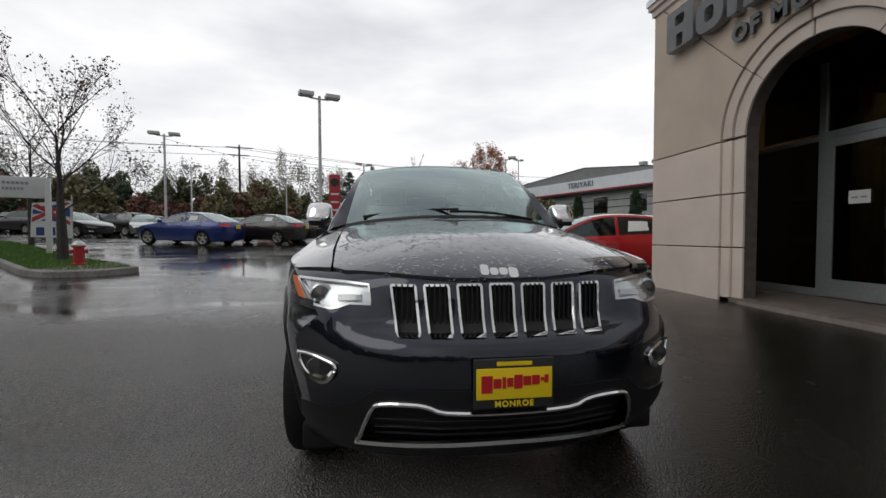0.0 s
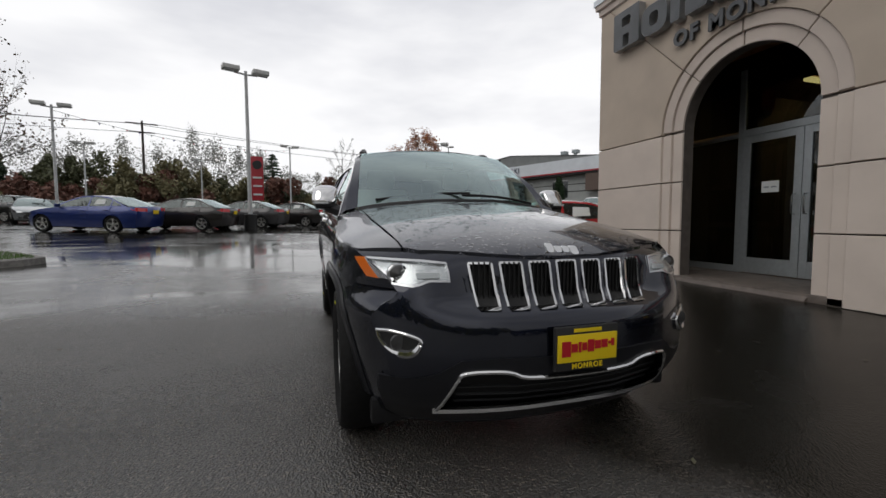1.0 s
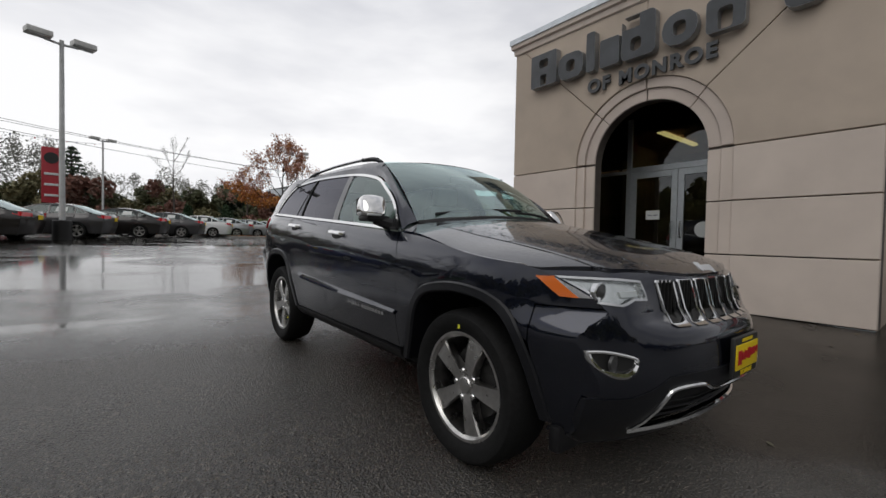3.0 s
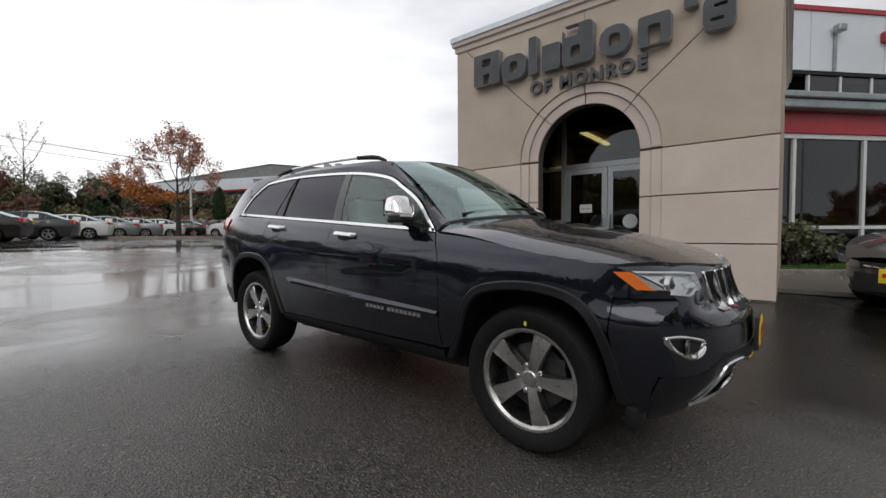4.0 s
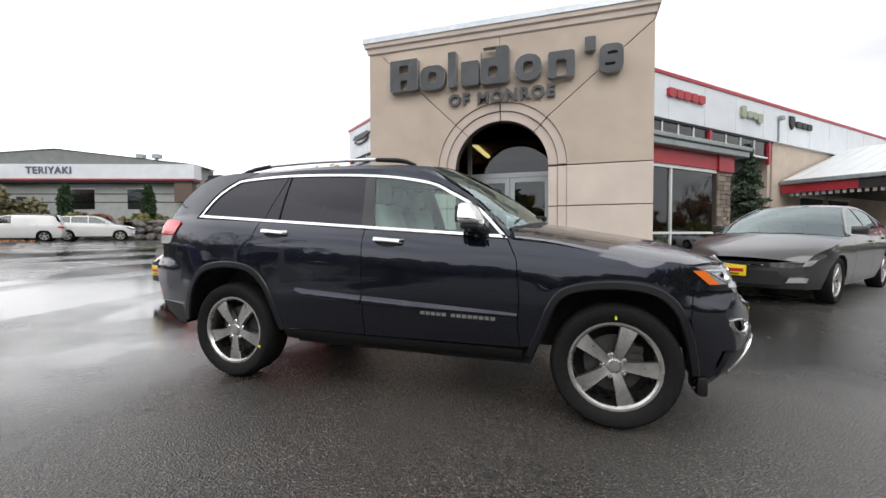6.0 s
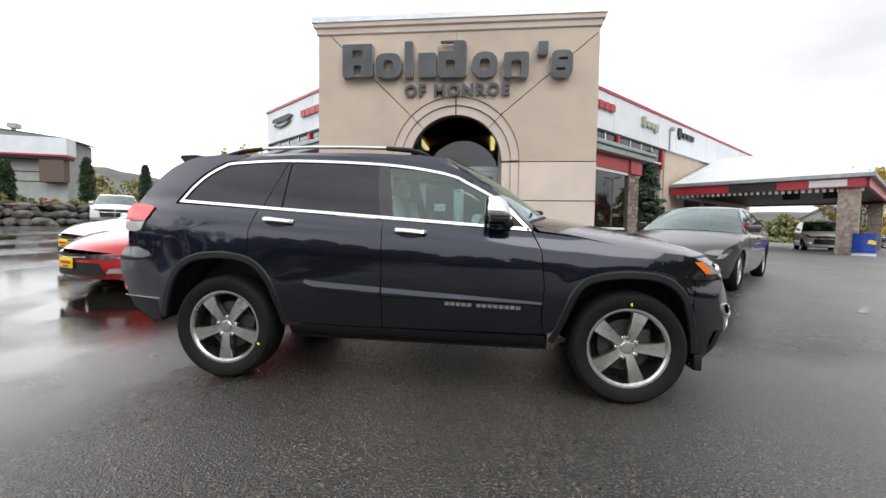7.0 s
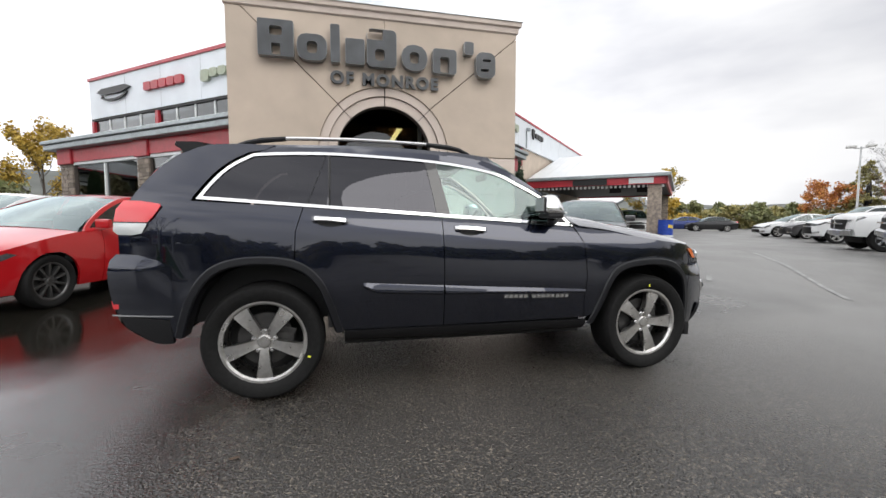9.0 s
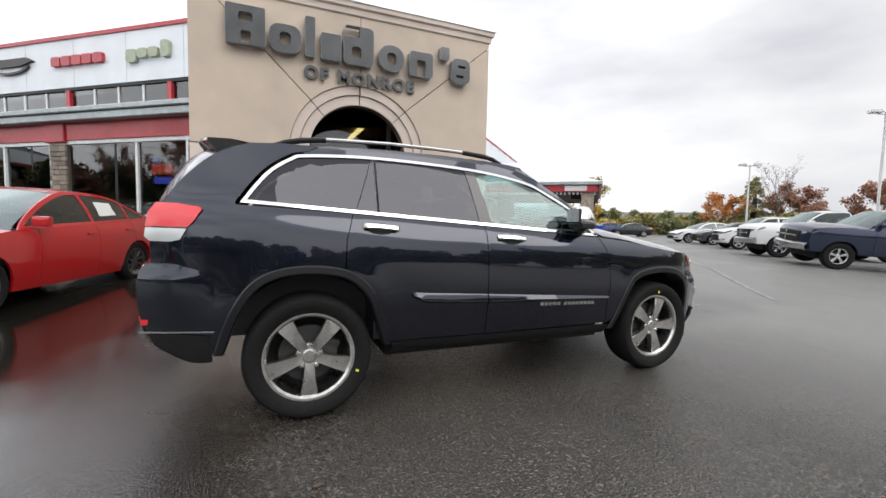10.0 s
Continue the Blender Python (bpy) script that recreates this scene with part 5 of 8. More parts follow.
    part("lower_intake", sheet([(-0.52, f0[1][1] - 0.13), (0.52, f0[1][1] - 0.13), (0.48, zt - 0.12), (-0.48, zt - 0.12)], lambda x, z: (x, face(x, z) - 0.010, z), 0.1, thick=(0, 0.03, 0)), BLACK_DEEP, top)
    if name == "pickup_truck":
        tall = part("truck_grille", sheet([(-0.58, zt - 0.30), (0.58, zt - 0.30), (0.62, zt + 0.02), (-0.62, zt + 0.02)], lambda x, z: (x, face(x, min(z, zt - 0.01)) - 0.03, z), 0.1, thick=(0, 0.04, 0)), BLACK_DEEP, top, "black truck grille")
        part("grille_cross", box(1.20, 0.03, 0.05, 0, face(0, 0.8) - 0.045, zt - 0.13, 0.01), CHROME_SATIN, tall)
        part("grille_cross", box(0.06, 0.03, 0.30, 0, face(0, 0.8) - 0.045, zt - 0.14, 0.01), CHROME_SATIN, tall)
        part("front_bar", band([[(x, face(x, 0.62) - o, z) for x in (-0.95, -0.7, -0.4, 0, 0.4, 0.7, 0.95)] for o, z in ((0.02, 0.50), (0.10, 0.54), (0.11, 0.68), (0.03, 0.74))]), CHROME_SATIN, top, "chrome front bumper")
    pz = f0[1][1] + 0.05
    if plate:
        p = part("dealer_plate", box(0.31, 0.012, 0.155, 0, face(0, pz) - 0.03, pz, 0.004), YELLOW_PLATE, top, "yellow dealer plate")
        part("plate_mark", box(0.24, 0.004, 0.045, 0, face(0, pz) - 0.038, pz + 0.005), RED_INK, p)
        part("plate_mark", box(0.14, 0.004, 0.02, 0, face(0, pz) - 0.038, pz - 0.05), SIGN_BLACK, p)
        part("dealer_plate", box(0.31, 0.012, 0.155, 0, r0[1][0] + r0[1][2] + 0.02, r0[1][1] - 0.06, 0.004), YELLOW_PLATE, top, "yellow dealer plate")
    for i in range(stickers):
        part("window_sticker", sheet([(0.62 + 0.0 * i, 1.10), (1.02, 1.12), (1.02, 1.30), (0.66, 1.31)], lambda y, z: (-(wid(y, z) - 0.003) if i else (wid(y, z) - 0.003), y, z), 0.1), PAPER, top)
    for yc in k.axles:
        for side in (-1, 1):
            road_wheel(top, side * k.track, yc, k.wheel_r, k.wheel_r, k.tyre_w, k.rim_r, spokes, rim, side, lugs=False)
    return top


# ---- the dark sport utility car in the middle; its front looks along -y ----
suv = thing("sport_utility_car", "dark steel blue four-door sport utility car, wet, with chrome trim", "car", pose(0, 0, 0.017, 0.67, 0, 0))
SUV_W = [(0.26, 0.855), (0.36, 0.892), (0.45, 0.915), (0.60, 0.941), (0.70, 0.955), (0.78, 0.960), (0.95, 0.957), (1.07, 0.946), (1.15, 0.925), (1.20, 0.898), (1.235, 0.872), (1.30, 0.850), (1.45, 0.785), (1.60, 0.708), (1.68, 0.655), (1.75, 0.58)]
BELT = lambda y: 1.167 + 0.0583 * (y + 0.79)


def suv_x(y, z):
    """Half the width of the body at a place along it and a height."""
    zn = z - max(0.0, min(1.0, (z - 0.75) / 0.35)) * 0.0583 * (max(-1.0, y) - 0.3)
    w = glide(zn, SUV_W)
    if y < -1.5:
        low = 1 - max(0.0, min(1.0, (z - 0.74) / 0.12))
        low = low * low * (3 - 2 * low)
        w -= low * 0.13 * ((-1.5 - y) / 0.55) ** 2 + (1 - low) * 0.130 * ((-1.5 - y) / 0.46) ** 2
    if y > 1.6:
        w -= 0.12 * ((y - 1.6) / 0.75) ** 2.3
    for ya, r0 in ((-1.4575, 0.62), (1.4575, 0.66)):
        d = math.hypot(y - ya, z - 0.42)
        w += 0.006 * math.exp(-((d - 0.52) / 0.10) ** 2)
    return w


NOSE = [(0.24, -2.14), (0.34, -2.25), (0.42, -2.315), (0.50, -2.352), (0.60, -2.366), (0.70, -2.360), (0.748, -2.348), (0.778, -2.322), (0.805, -2.275), (0.87, -2.256), (0.96, -2.236), (1.0, -2.215), (1.03, -2.17), (1.08, -2.06)]
NOSE_END = [(0.24, -2.14), (0.34, -2.25), (0.42, -2.315), (0.50, -2.352), (0.60, -2.366), (0.70, -2.364), (0.80, -2.356), (0.88, -2.336), (0.95, -2.290), (1.0, -2.235), (1.03, -2.175), (1.08, -2.06)]
HOOD = [(-2.22, 0.985), (-2.18, 1.010), (-2.1, 1.048), (-1.96, 1.095), (-1.68, 1.155), (-1.32, 1.212), (-1.09, 1.250), (-0.85, 1.275), (-0.6, 1.30)]


def nose_y(x, z):
    low = 1 - max(0.0, min(1.0, (z - 0.40) / 0.50))
    fade = max(0.0, min(1.0, (abs(x) - 0.42) / 0.30))
    fade = fade * fade * (3 - 2 * fade)
    return glide(z, NOSE) * (1 - fade) + glide(z, NOSE_END) * fade + (0.5 - 0.08 * low) * abs(x) ** 2.5 + low * 3.5 * max(0.0, abs(x) - 0.74) ** 2


def hood_z(x, y):
    dome = 0.012 * math.exp(-((abs(x) - 0.0) / 0.34) ** 4)
    return glide(y, HOOD) - 0.10 * (abs(x) / 0.86) ** 3.0 + dome * min(1, max(0, (y + 2.15) / 0.4))


def corner_at(z):
    x = 0.7
    while x < 0.95 and suv_x(nose_y(x, z), z) > x:
        x += 0.004
    return x


LAMP_LINE = [(corner_at(0.988) - 0.004, 0.988), (corner_at(0.94) - 0.003, 0.94), (corner_at(0.900) - 0.006, 0.900), (0.745, 0.882), (0.668, 0.872), (0.640, 0.878), (0.597, 0.893), (0.512, 0.890), (0.513, 0.93), (0.520, 0.972), (0.62, 0.982)]
FLARE_F = smooth_line([(-0.915, 0.40), (-0.985, 0.57), (-1.065, 0.77), (-1.175, 0.872), (-1.42, 0.915), (-1.65, 0.893), (-1.795, 0.80), (-1.88, 0.62), (-1.92, 0.46), (-1.94, 0.35)], 4)
FLARE_R = smooth_line([(1.985, 0.44), (1.91, 0.67), (1.80, 0.85), (1.65, 0.935), (1.43, 0.955), (1.225, 0.918), (1.085, 0.80), (1.005, 0.62), (0.945, 0.43)], 4)[::-1]
SEAM_A = [(-0.79, 1.166), (-0.855, 1.03), (-0.880, 0.78), (-0.868, 0.60), (-0.885, 0.455)]
SEAM_B = [(0.262, BELT(0.262)), (0.252, 0.85), (0.245, 0.445)]
SEAM_C = [(1.205, BELT(1.205)), (1.25, 1.11), (1.255, 0.90)]
TAIL = [(1.88, 1.655), (1.985, 1.60), (2.09, 1.505), (2.185, 1.385), (2.25, 1.26), (2.285, 1.12), (2.282, 0.965), (2.325, 0.935), (2.345, 0.85), (2.345, 0.71), (2.325, 0.59), (2.27, 0.50), (2.10, 0.40), (1.99, 0.40)]
g2 = 0.003
PANES = [(1.85, 1.315), (1.715, 1.50), (1.575, 1.608), (1.46, 1.642), (0.99, 1.668), (0.28, 1.645), (-0.17, 1.578), (-0.37, 1.492), (-0.58, 1.372), (-0.715, 1.243), (-0.79, 1.164)]
PANE_LINE = smooth_line(PANES, 5)


def fender_top(y):
    return hood_z(suv_x(y, 1.1), y) - 0.004


nose_edge = [(nose_y(corner_at(z), z), z) for z in (0.862, 0.89, 0.92, 0.95, 0.98, 1.005)]
top_edge = [(y, fender_top(y)) for y in (-1.90, -1.8, -1.65, -1.5, -1.3, -1.1, -0.95, -0.83)]
wing_poly = [(-0.888, 0.455)] + [p for p in FLARE_F if p[1] > 0.44 and p[0] > -1.86] + [(-1.86, 0.70), (-1.875, 0.862), (nose_edge[0][0] + 0.002, 0.862)] + [(p[0] + 0.002, p[1]) for p in nose_edge[1:]] + [p for p in top_edge if p[0] > nose_edge[-1][0]] + [(p[0] - g2, p[1]) for p in SEAM_A[:-1]]
door_f = [(p[0] + g2, p[1] - 0.012 * (i == 0)) for i, p in enumerate(SEAM_A)] + [(p[0] - g2, p[1] - 0.012 * (i == 2)) for i, p in enumerate(SEAM_B[::-1])]
door_r = [(p[0] + g2, p[1] - 0.012 * (i == 0)) for i, p in enumerate(SEAM_B)] + [(0.945, 0.445)] + [p for p in FLARE_R if 0.45 < p[1] and p[0] < 1.247] + [(p[0] - g2, p[1] - 0.012 * (i == 2)) for i, p in enumerate(SEAM_C[::-1])]
quarter = [(p[0] + g2, p[1] - 0.012 * (i == 0)) for i, p in enumerate(SEAM_C)] + [p for p in FLARE_R if p[0] > 1.262] + [(2.0, 0.56), (2.31, 0.59)] + [p for p in TAIL[::-1] if p[1] > 0.6] + [(1.80, 1.684), (1.62, 1.700), (1.40, 1.702)] + [(p[0], p[1] + 0.022) for p in PANE_LINE if 1.42 < p[0] <= 1.50][::-1] + [(p[0] + 0.02, p[1] + 0.012) for p in PANE_LINE if p[0] > 1.50][::-1] + [(1.875, 1.302)]
bump_side_z = [0.30 + 0.0506 * i for i in range(12)]
bumper_side = [(nose_y(corner_at(z), z), z) for z in bump_side_z] + [(-1.880, 0.857), (-1.866, 0.70)] + [p for p in FLARE_F if p[0] < -1.868] + [(-1.90, 0.31)]
rear_bumper_side = [(1.99, 0.44), (2.0, 0.555), (2.312, 0.583), (2.27, 0.50), (2.10, 0.40), (1.99, 0.40)]


def drops_paint():
    """The same paint beaded with rain."""
    m = PAINT_JEEP.copy()
    m.name = "paint_dark_steel_blue_beaded"
    n, l = m.node_tree.nodes, m.node_tree.links
    b = n["Principled BSDF"]
    co = n.new("ShaderNodeTexCoord")
    v = n.new("ShaderNodeTexVoronoi")
    v.inputs["Scale"].default_value = 58
    v.inputs["Randomness"].default_value = 1.0
    l.new(co.outputs["Object"], v.inputs["Vector"])
    keep = n.new("ShaderNodeTexNoise")
    keep.inputs["Scale"].default_value = 26
    l.new(co.outputs["Object"], keep.inputs["Vector"])
    size = n.new("ShaderNodeMapRange")
    size.inputs["From Min"].default_value, size.inputs["From Max"].default_value = 0.38, 0.62
    size.inputs["To Min"].default_value, size.inputs["To Max"].default_value = 0.0, 0.50
    l.new(keep.outputs["Fac"], size.inputs["Value"])
    sub = n.new("ShaderNodeMath")
    sub.operation, sub.use_clamp = "SUBTRACT", True
    l.new(size.outputs["Result"], sub.inputs[0])
    l.new(v.outputs["Distance"], sub.inputs[1])
    root = n.new("ShaderNodeMath")
    root.operation = "POWER"
    root.inputs[1].default_value = 0.5
    l.new(sub.outputs["Value"], root.inputs[0])
    bu = n.new("ShaderNodeBump")
    bu.inputs["Strength"].default_value = 1.0
    bu.inputs["Distance"].default_value = 0.012
    l.new(root.outputs["Value"], bu.inputs["Height"])
    l.new(bu.outputs["Normal"], b.inputs["Coat Normal"])
    l.new(bu.outputs["Normal"], b.inputs["Normal"])
    return m


PAINT_WET = drops_paint()
dome = lambda x, y: (x, y, hood_z(x, y))

for side in (-1, 1):
    lay = lambda y, z, o=0.0: (side * (suv_x(y, z) + o), y, z)
    tin = (-side * 0.03, 0, 0)
    part("front_wing", sheet(wing_poly, lay, 0.05, thick=tin, fair=True), PAINT_JEEP, suv)
    d1 = part("front_door", sheet(door_f, lay, 0.06, thick=tin, fair=True), PAINT_JEEP, suv)
    d2 = part("rear_door", sheet(door_r, lay, 0.06, thick=tin, fair=True), PAINT_JEEP, suv)
    part("rear_wing", sheet(quarter, lay, 0.05, thick=tin, fair=True), PAINT_JEEP, suv)
    part("bumper_end", sheet(bumper_side, lay, 0.04, thick=tin, fair=True), PAINT_JEEP, suv)
    part("rear_bumper_end", sheet(rear_bumper_side, lay, 0.05, thick=tin, fair=True), CLADDING, suv)
    # bonnet-side top of the wing
    edge = [(suv_x(y, fender_top(y)) * side, y) for y in (-1.82, -1.75, -1.6, -1.4, -1.2, -1.0, -0.84)]
    seam = [(0.735 * side, -0.80), (0.735 * side, -1.0), (0.728 * side, -1.4), (0.71 * side, -1.75), (0.690 * side, -1.93)] + [(x * side, nose_y(x, 1.012)) for x in (0.685, 0.73, 0.78, 0.82, 0.845)]
    part("wing_top", sheet(edge + seam, dome, 0.06, thick=(0, 0, -0.02), fair=True), PAINT_JEEP, suv)
    # flares, sill cladding and wheel wells
    for line, hub in ((FLARE_F, -1.4575), (FLARE_R, 1.4575)):
        rows = [[], [], [], [], []]
        for y, z in line:
            d = Vector((hub - y, 0.40 - z)).normalized()
            for row, (inn, o) in zip(rows, ((0.0, 0.002), (0.008, 0.011), (0.045, 0.013), (0.055, 0.002), (0.06, -0.12))):
                yy, zz = y + d.x * inn, z + d.y * inn
                row.append(lay(yy, zz, o))
        part("wheel_flare", band(rows), CLAD_PAINTED, suv, "satin dark wheel flare")
        well = []
        for k in range(0, 25):
            a = radians(6 + k * 168 / 24)
            well.append((hub + 0.49 * math.cos(a), 0.40 + 0.50 * math.sin(a)))
        part("wheel_well", band([[(side * (suv_x(y, max(0.45, z)) - 0.035), y, min(z, 0.895)) for y, z in well], [(side * 0.50, y, min(z, 0.895)) for y, z in well]]), UNDERBODY, suv)
    ys = [0.94 - 1.84 * i / 24 for i in range(25)]
    part("sill_cladding", band([[lay(y, 0.438, -0.01) for y in ys], [lay(y, 0.434, 0.012) for y in ys], [lay(y, 0.405, 0.010) for y in ys], [lay(y, 0.36, -0.02) for y in ys], [lay(y, 0.33, -0.10) for y in ys]]), CLADDING, suv, "black sill cladding")
    # chiselled lower door moulding, one piece a door
    for p, a, b in ((d1, -0.868, 0.246), (d2, 0.258, 0.815)):
        ys = [a + (b - a) * i / 16 for i in range(17)]
        zt_ = lambda y: 0.682 + (y + 0.88) * 0.0535
        ht = lambda y: 0.020 + 0.042 * min(1, max(0, (y + 0.88) / 1.2)) * min(1.0, (0.83 - y) / 0.10)
        part("door_moulding", band([[lay(y, zt_(y), -0.002) for y in ys], [lay(y, zt_(y) - ht(y) * 0.75, 0.019) for y in ys], [lay(y, zt_(y) - ht(y), 0.019) for y in ys], [lay(y, zt_(y) - ht(y) - 0.012, -0.003) for y in ys]]), PAINT_JEEP, p)
    # handles
    for p, y0, z0 in ((d2, 1.03, 1.192), (d1, 0.055, 1.138)):
        # flat black patch on the door paints the shade of the handle pocket
        part("handle_recess", sheet([(y0 + 0.09 * math.cos(radians(a)), z0 - 0.012 + 0.034 * math.sin(radians(a))) for a in range(0, 360, 30)], lambda y, z: lay(y, z, 0.003), 0.05), BLACK_DEEP, p)
        curve = [lay(y0 + 0.118, z0 + 0.006, 0.006), lay(y0 + 0.10, z0 + 0.007, 0.036), lay(y0 + 0.03, z0 + 0.006, 0.043), lay(y0 - 0.05, z0, 0.043), lay(y0 - 0.10, z0 - 0.004, 0.036), lay(y0 - 0.118, z0 - 0.006, 0.006)]
        bmh = bmesh.new()
        rows = []
        for q in curve:
            rows.append([(q[0] - side * 0.014, q[1], q[2] + 0.018), (q[0] - side * 0.004, q[1], q[2] + 0.014), (q[0] + side * 0.006, q[1], q[2] - 0.006), (q[0] + side * 0.004, q[1], q[2] - 0.013), (q[0] - side * 0.008, q[1], q[2] - 0.017)])
        band(rows, bmh)
        part("door_handle", bmh, CHROME, p, "chrome door handle")
    # panes, posts and the bright surround
    rim_in = shrink(PANE_LINE, 0.020)
    part("window_chrome", sheet(PANE_LINE, lambda y, z: lay(y, z, 0.004 if True else 0), 0.05, [rim_in], thick=(-side * 0.02, 0, 0)), CHROME, suv, "chrome window surround")
    part("door_slit", tube([lay(y, z, -0.004) for y, z in ((1.185, 1.285), (1.15, 1.38), (1.10, 1.52), (1.06, 1.64))], 0.0035, 5), CLAD_PAINTED, suv)

    def between(lo, hi):
        """The pane between two slanting posts."""
        poly = rim_in
        for (y0, z0, y1, z1), keep_rear in ((lo, True), (hi, False)):
            f = lambda p: ((p[0] - y0) * (z1 - z0) - (p[1] - z0) * (y1 - y0)) * (1 if keep_rear else -1)
            out = []
            for i in range(len(poly)):
                a, b = poly[i - 1], poly[i]
                fa, fb = f(a), f(b)
                if (fa > 0) != (fb > 0):
                    t = fa / (fa - fb)
                    out.append((a[0] + t * (b[0] - a[0]), a[1] + t * (b[1] - a[1])))
                if fb > 0:
                    out.append(b)
            poly = out
        return poly
    front_lo, b_front, b_rear = (-2, 1, -2, 2), (0.185, 1.2, 0.285, 1.7), (0.285, 1.2, 0.360, 1.7)
    c_front, c_rear, end_ = (1.03, 1.25, 1.04, 1.7), (1.04, 1.25, 1.05, 1.7), (3, 1, 3, 2)
    part("front_side_window", sheet(between(front_lo, b_front), lambda y, z: lay(y, z, -0.006), 0.09), CLEAR_GREEN, suv)
    part("rear_side_window", sheet(between(b_rear, c_front), lambda y, z: lay(y, z, -0.006), 0.09), PRIVACY, suv)
    part("quarter_window", sheet(between(c_rear, end_), lambda y, z: lay(y, z, -0.006), 0.09), PRIVACY, suv)
    part("door_post", sheet(between(b_front, b_rear), lambda y, z: lay(y, z, -0.001), 0.09, thick=tin), PAINT_BLACK, suv)
    part("door_post", sheet(between(c_front, c_rear), lambda y, z: lay(y, z, -0.003), 0.09, thick=tin), PAINT_BLACK, suv)
    part("door_seal", tube([lay(1.035, z, 0.0) for z in (1.285, 1.40, 1.52, 1.645)], 0.006, 6), BLACK_DEEP, suv)
    # A-pillar and roof side
    us = [p for p in PANE_LINE if p[0] < 0.0][::-1]
    m_ = len(us)
    inner = []
    for i in range(m_):
        t = i / (m_ - 1)
        t2 = t ** 0.9
        s_y = -0.775 + t2 * (0.63)
        inner.append((side * (0.742 - 0.10 * t2), s_y, hood_z(0.742, -0.775) + 0.012 + t2 * (1.698 - hood_z(0.742, -0.775) - 0.012) + 0.02 * math.sin(math.pi * t2)))
    outer = [lay(y - 0.010, z + 0.006, 0.0) for y, z in us]
    midl = [tuple((a * 0.5 + b * 0.5) + c for a, b, c in zip(p, q, (side * 0.022, -0.012, 0.006))) for p, q in zip(inner, outer)]
    part("windscreen_pillar", band([inner, midl, outer]), PAINT_JEEP, suv)
    ys = [-0.17 + i * (1.66 / 20) for i in range(21)]
    pane_top = lambda y: step_to(y, sorted((p[0], p[1]) for p in PANES if p[1] > 1.5))
    roof_c = [(-0.25, 1.733), (0.05, 1.766), (0.5, 1.778), (0.95, 1.778), (1.4, 1.760), (1.75, 1.728), (2.0, 1.69)]
    hi_ = [(side * 0.645, y, step_to(y, roof_c) - 0.048) for y in ys]
    lo_ = [lay(y, pane_top(y) + 0.004, 0.0) for y in ys]
    mi_ = [(side * (abs(a[0] + b[0]) / 2 + 0.012), a[1], (a[2] + b[2]) / 2 + 0.006) for a, b in zip(hi_, lo_)]
    part("roof_side", band([hi_, mi_, lo_]), PAINT_JEEP, suv)
    # roof rail
    rail = [(side * 0.585, y, step_to(y, roof_c) - 0.038 + h) for y, h in ((-0.02, 0.0), (0.06, 0.022), (0.14, 0.034), (0.32, 0.042))]
    part("rail_foot", tube(rail, [0.012, 0.018, 0.020, 0.018]), CLADDING, suv)
    part("roof_rail", tube([(side * 0.585, y, step_to(y, roof_c) - 0.038 + 0.044) for y in (0.30, 0.6, 0.9, 1.2, 1.36)], 0.014), CHROME, suv, "chrome roof rail")
    part("rail_foot", tube([(side * 0.585, y, step_to(y, roof_c) - 0.038 + h) for y, h in ((1.34, 0.042), (1.50, 0.034), (1.60, 0.02), (1.68, 0.0))], [0.018, 0.020, 0.018, 0.012]), CLADDING, suv)
    # door mirror
    mir = box(0.19, 0.18, 0.145, 0, 0, 0)
    bmesh.ops.subdivide_edges(mir, edges=mir.edges[:], cuts=9, use_grid_fill=True)
    for v in mir.verts:
        q = Vector((v.co.x / 0.095, v.co.y / 0.09, v.co.z / 0.0725))
        r = (abs(q.x) ** 4 + abs(q.y) ** 4 + abs(q.z) ** 4) ** 0.25
        v.co *= 1 / r if r else 1
        up = v.co.z / 0.0725
        fore = max(0.0, -v.co.y / 0.09)
        v.co.y += 0.055 * fore * (up + 0.9) * 0.5 + 0.025 * fore * (v.co.x * side / 0.095) ** 2
        v.co.x -= side * 0.022 * (up + 1) * 0.5 * max(0.0, v.co.x * side / 0.095)
        v.co.z -= 0.02 * fore * max(0.0, up)
    mir.transform(Matrix.Translation((side * 0.963, -0.563, 1.322)) @ Matrix.Rotation(radians(side * 6), 4, "Z"))
    mo = part("door_mirror", mir, CHROME, suv, "chrome mirror cap")
    part("mirror_base", box(0.170, 0.13, 0.040, side * 0.945, -0.565, 1.240, 0.018), CLADDING, mo)
    part("mirror_repeater", box(0.10, 0.02, 0.016, side * 0.985, -0.640, 1.262, 0.006), CLEAR_LENS, mo)
    part("mirror_arm", tube([(side * 0.845, -0.63, 1.200), (side * 0.90, -0.60, 1.218), (side * 0.95, -0.575, 1.232)], [0.045, 0.036, 0.03]), CLADDING, mo)
    part("mirror_glass", box(0.135, 0.004, 0.098, side * 0.955, -0.4665, 1.322, 0.0), LAMP_BOWL, mo)
    part("mirror_rim", box(0.150, 0.02, 0.112, side * 0.955, -0.478, 1.318, 0.008), CLADDING, mo)
    part("corner_trim", sheet([(-0.775, 1.178), (-0.655, 1.192), (-0.655, 1.29)], lambda y, z: lay(y, z, 0.001), 0.05), CLADDING, suv)
    # lamps
    hl = LAMP_LINE
    hl = [(side * a, b) for a, b in hl]
    lamp = part("headlamp", sheet(hl, lambda x, z: (x, nose_y(x, z) + 0.016, z), 0.04), LAMP_BOWL, suv)
    part("lamp_bezel", sheet(hl, lambda x, z: (x, nose_y(x, z) - 0.006, z), 0.03, [shrink(hl, 0.009)], thick=(0, 0.05, 0)), CHROME_SATIN, lamp)
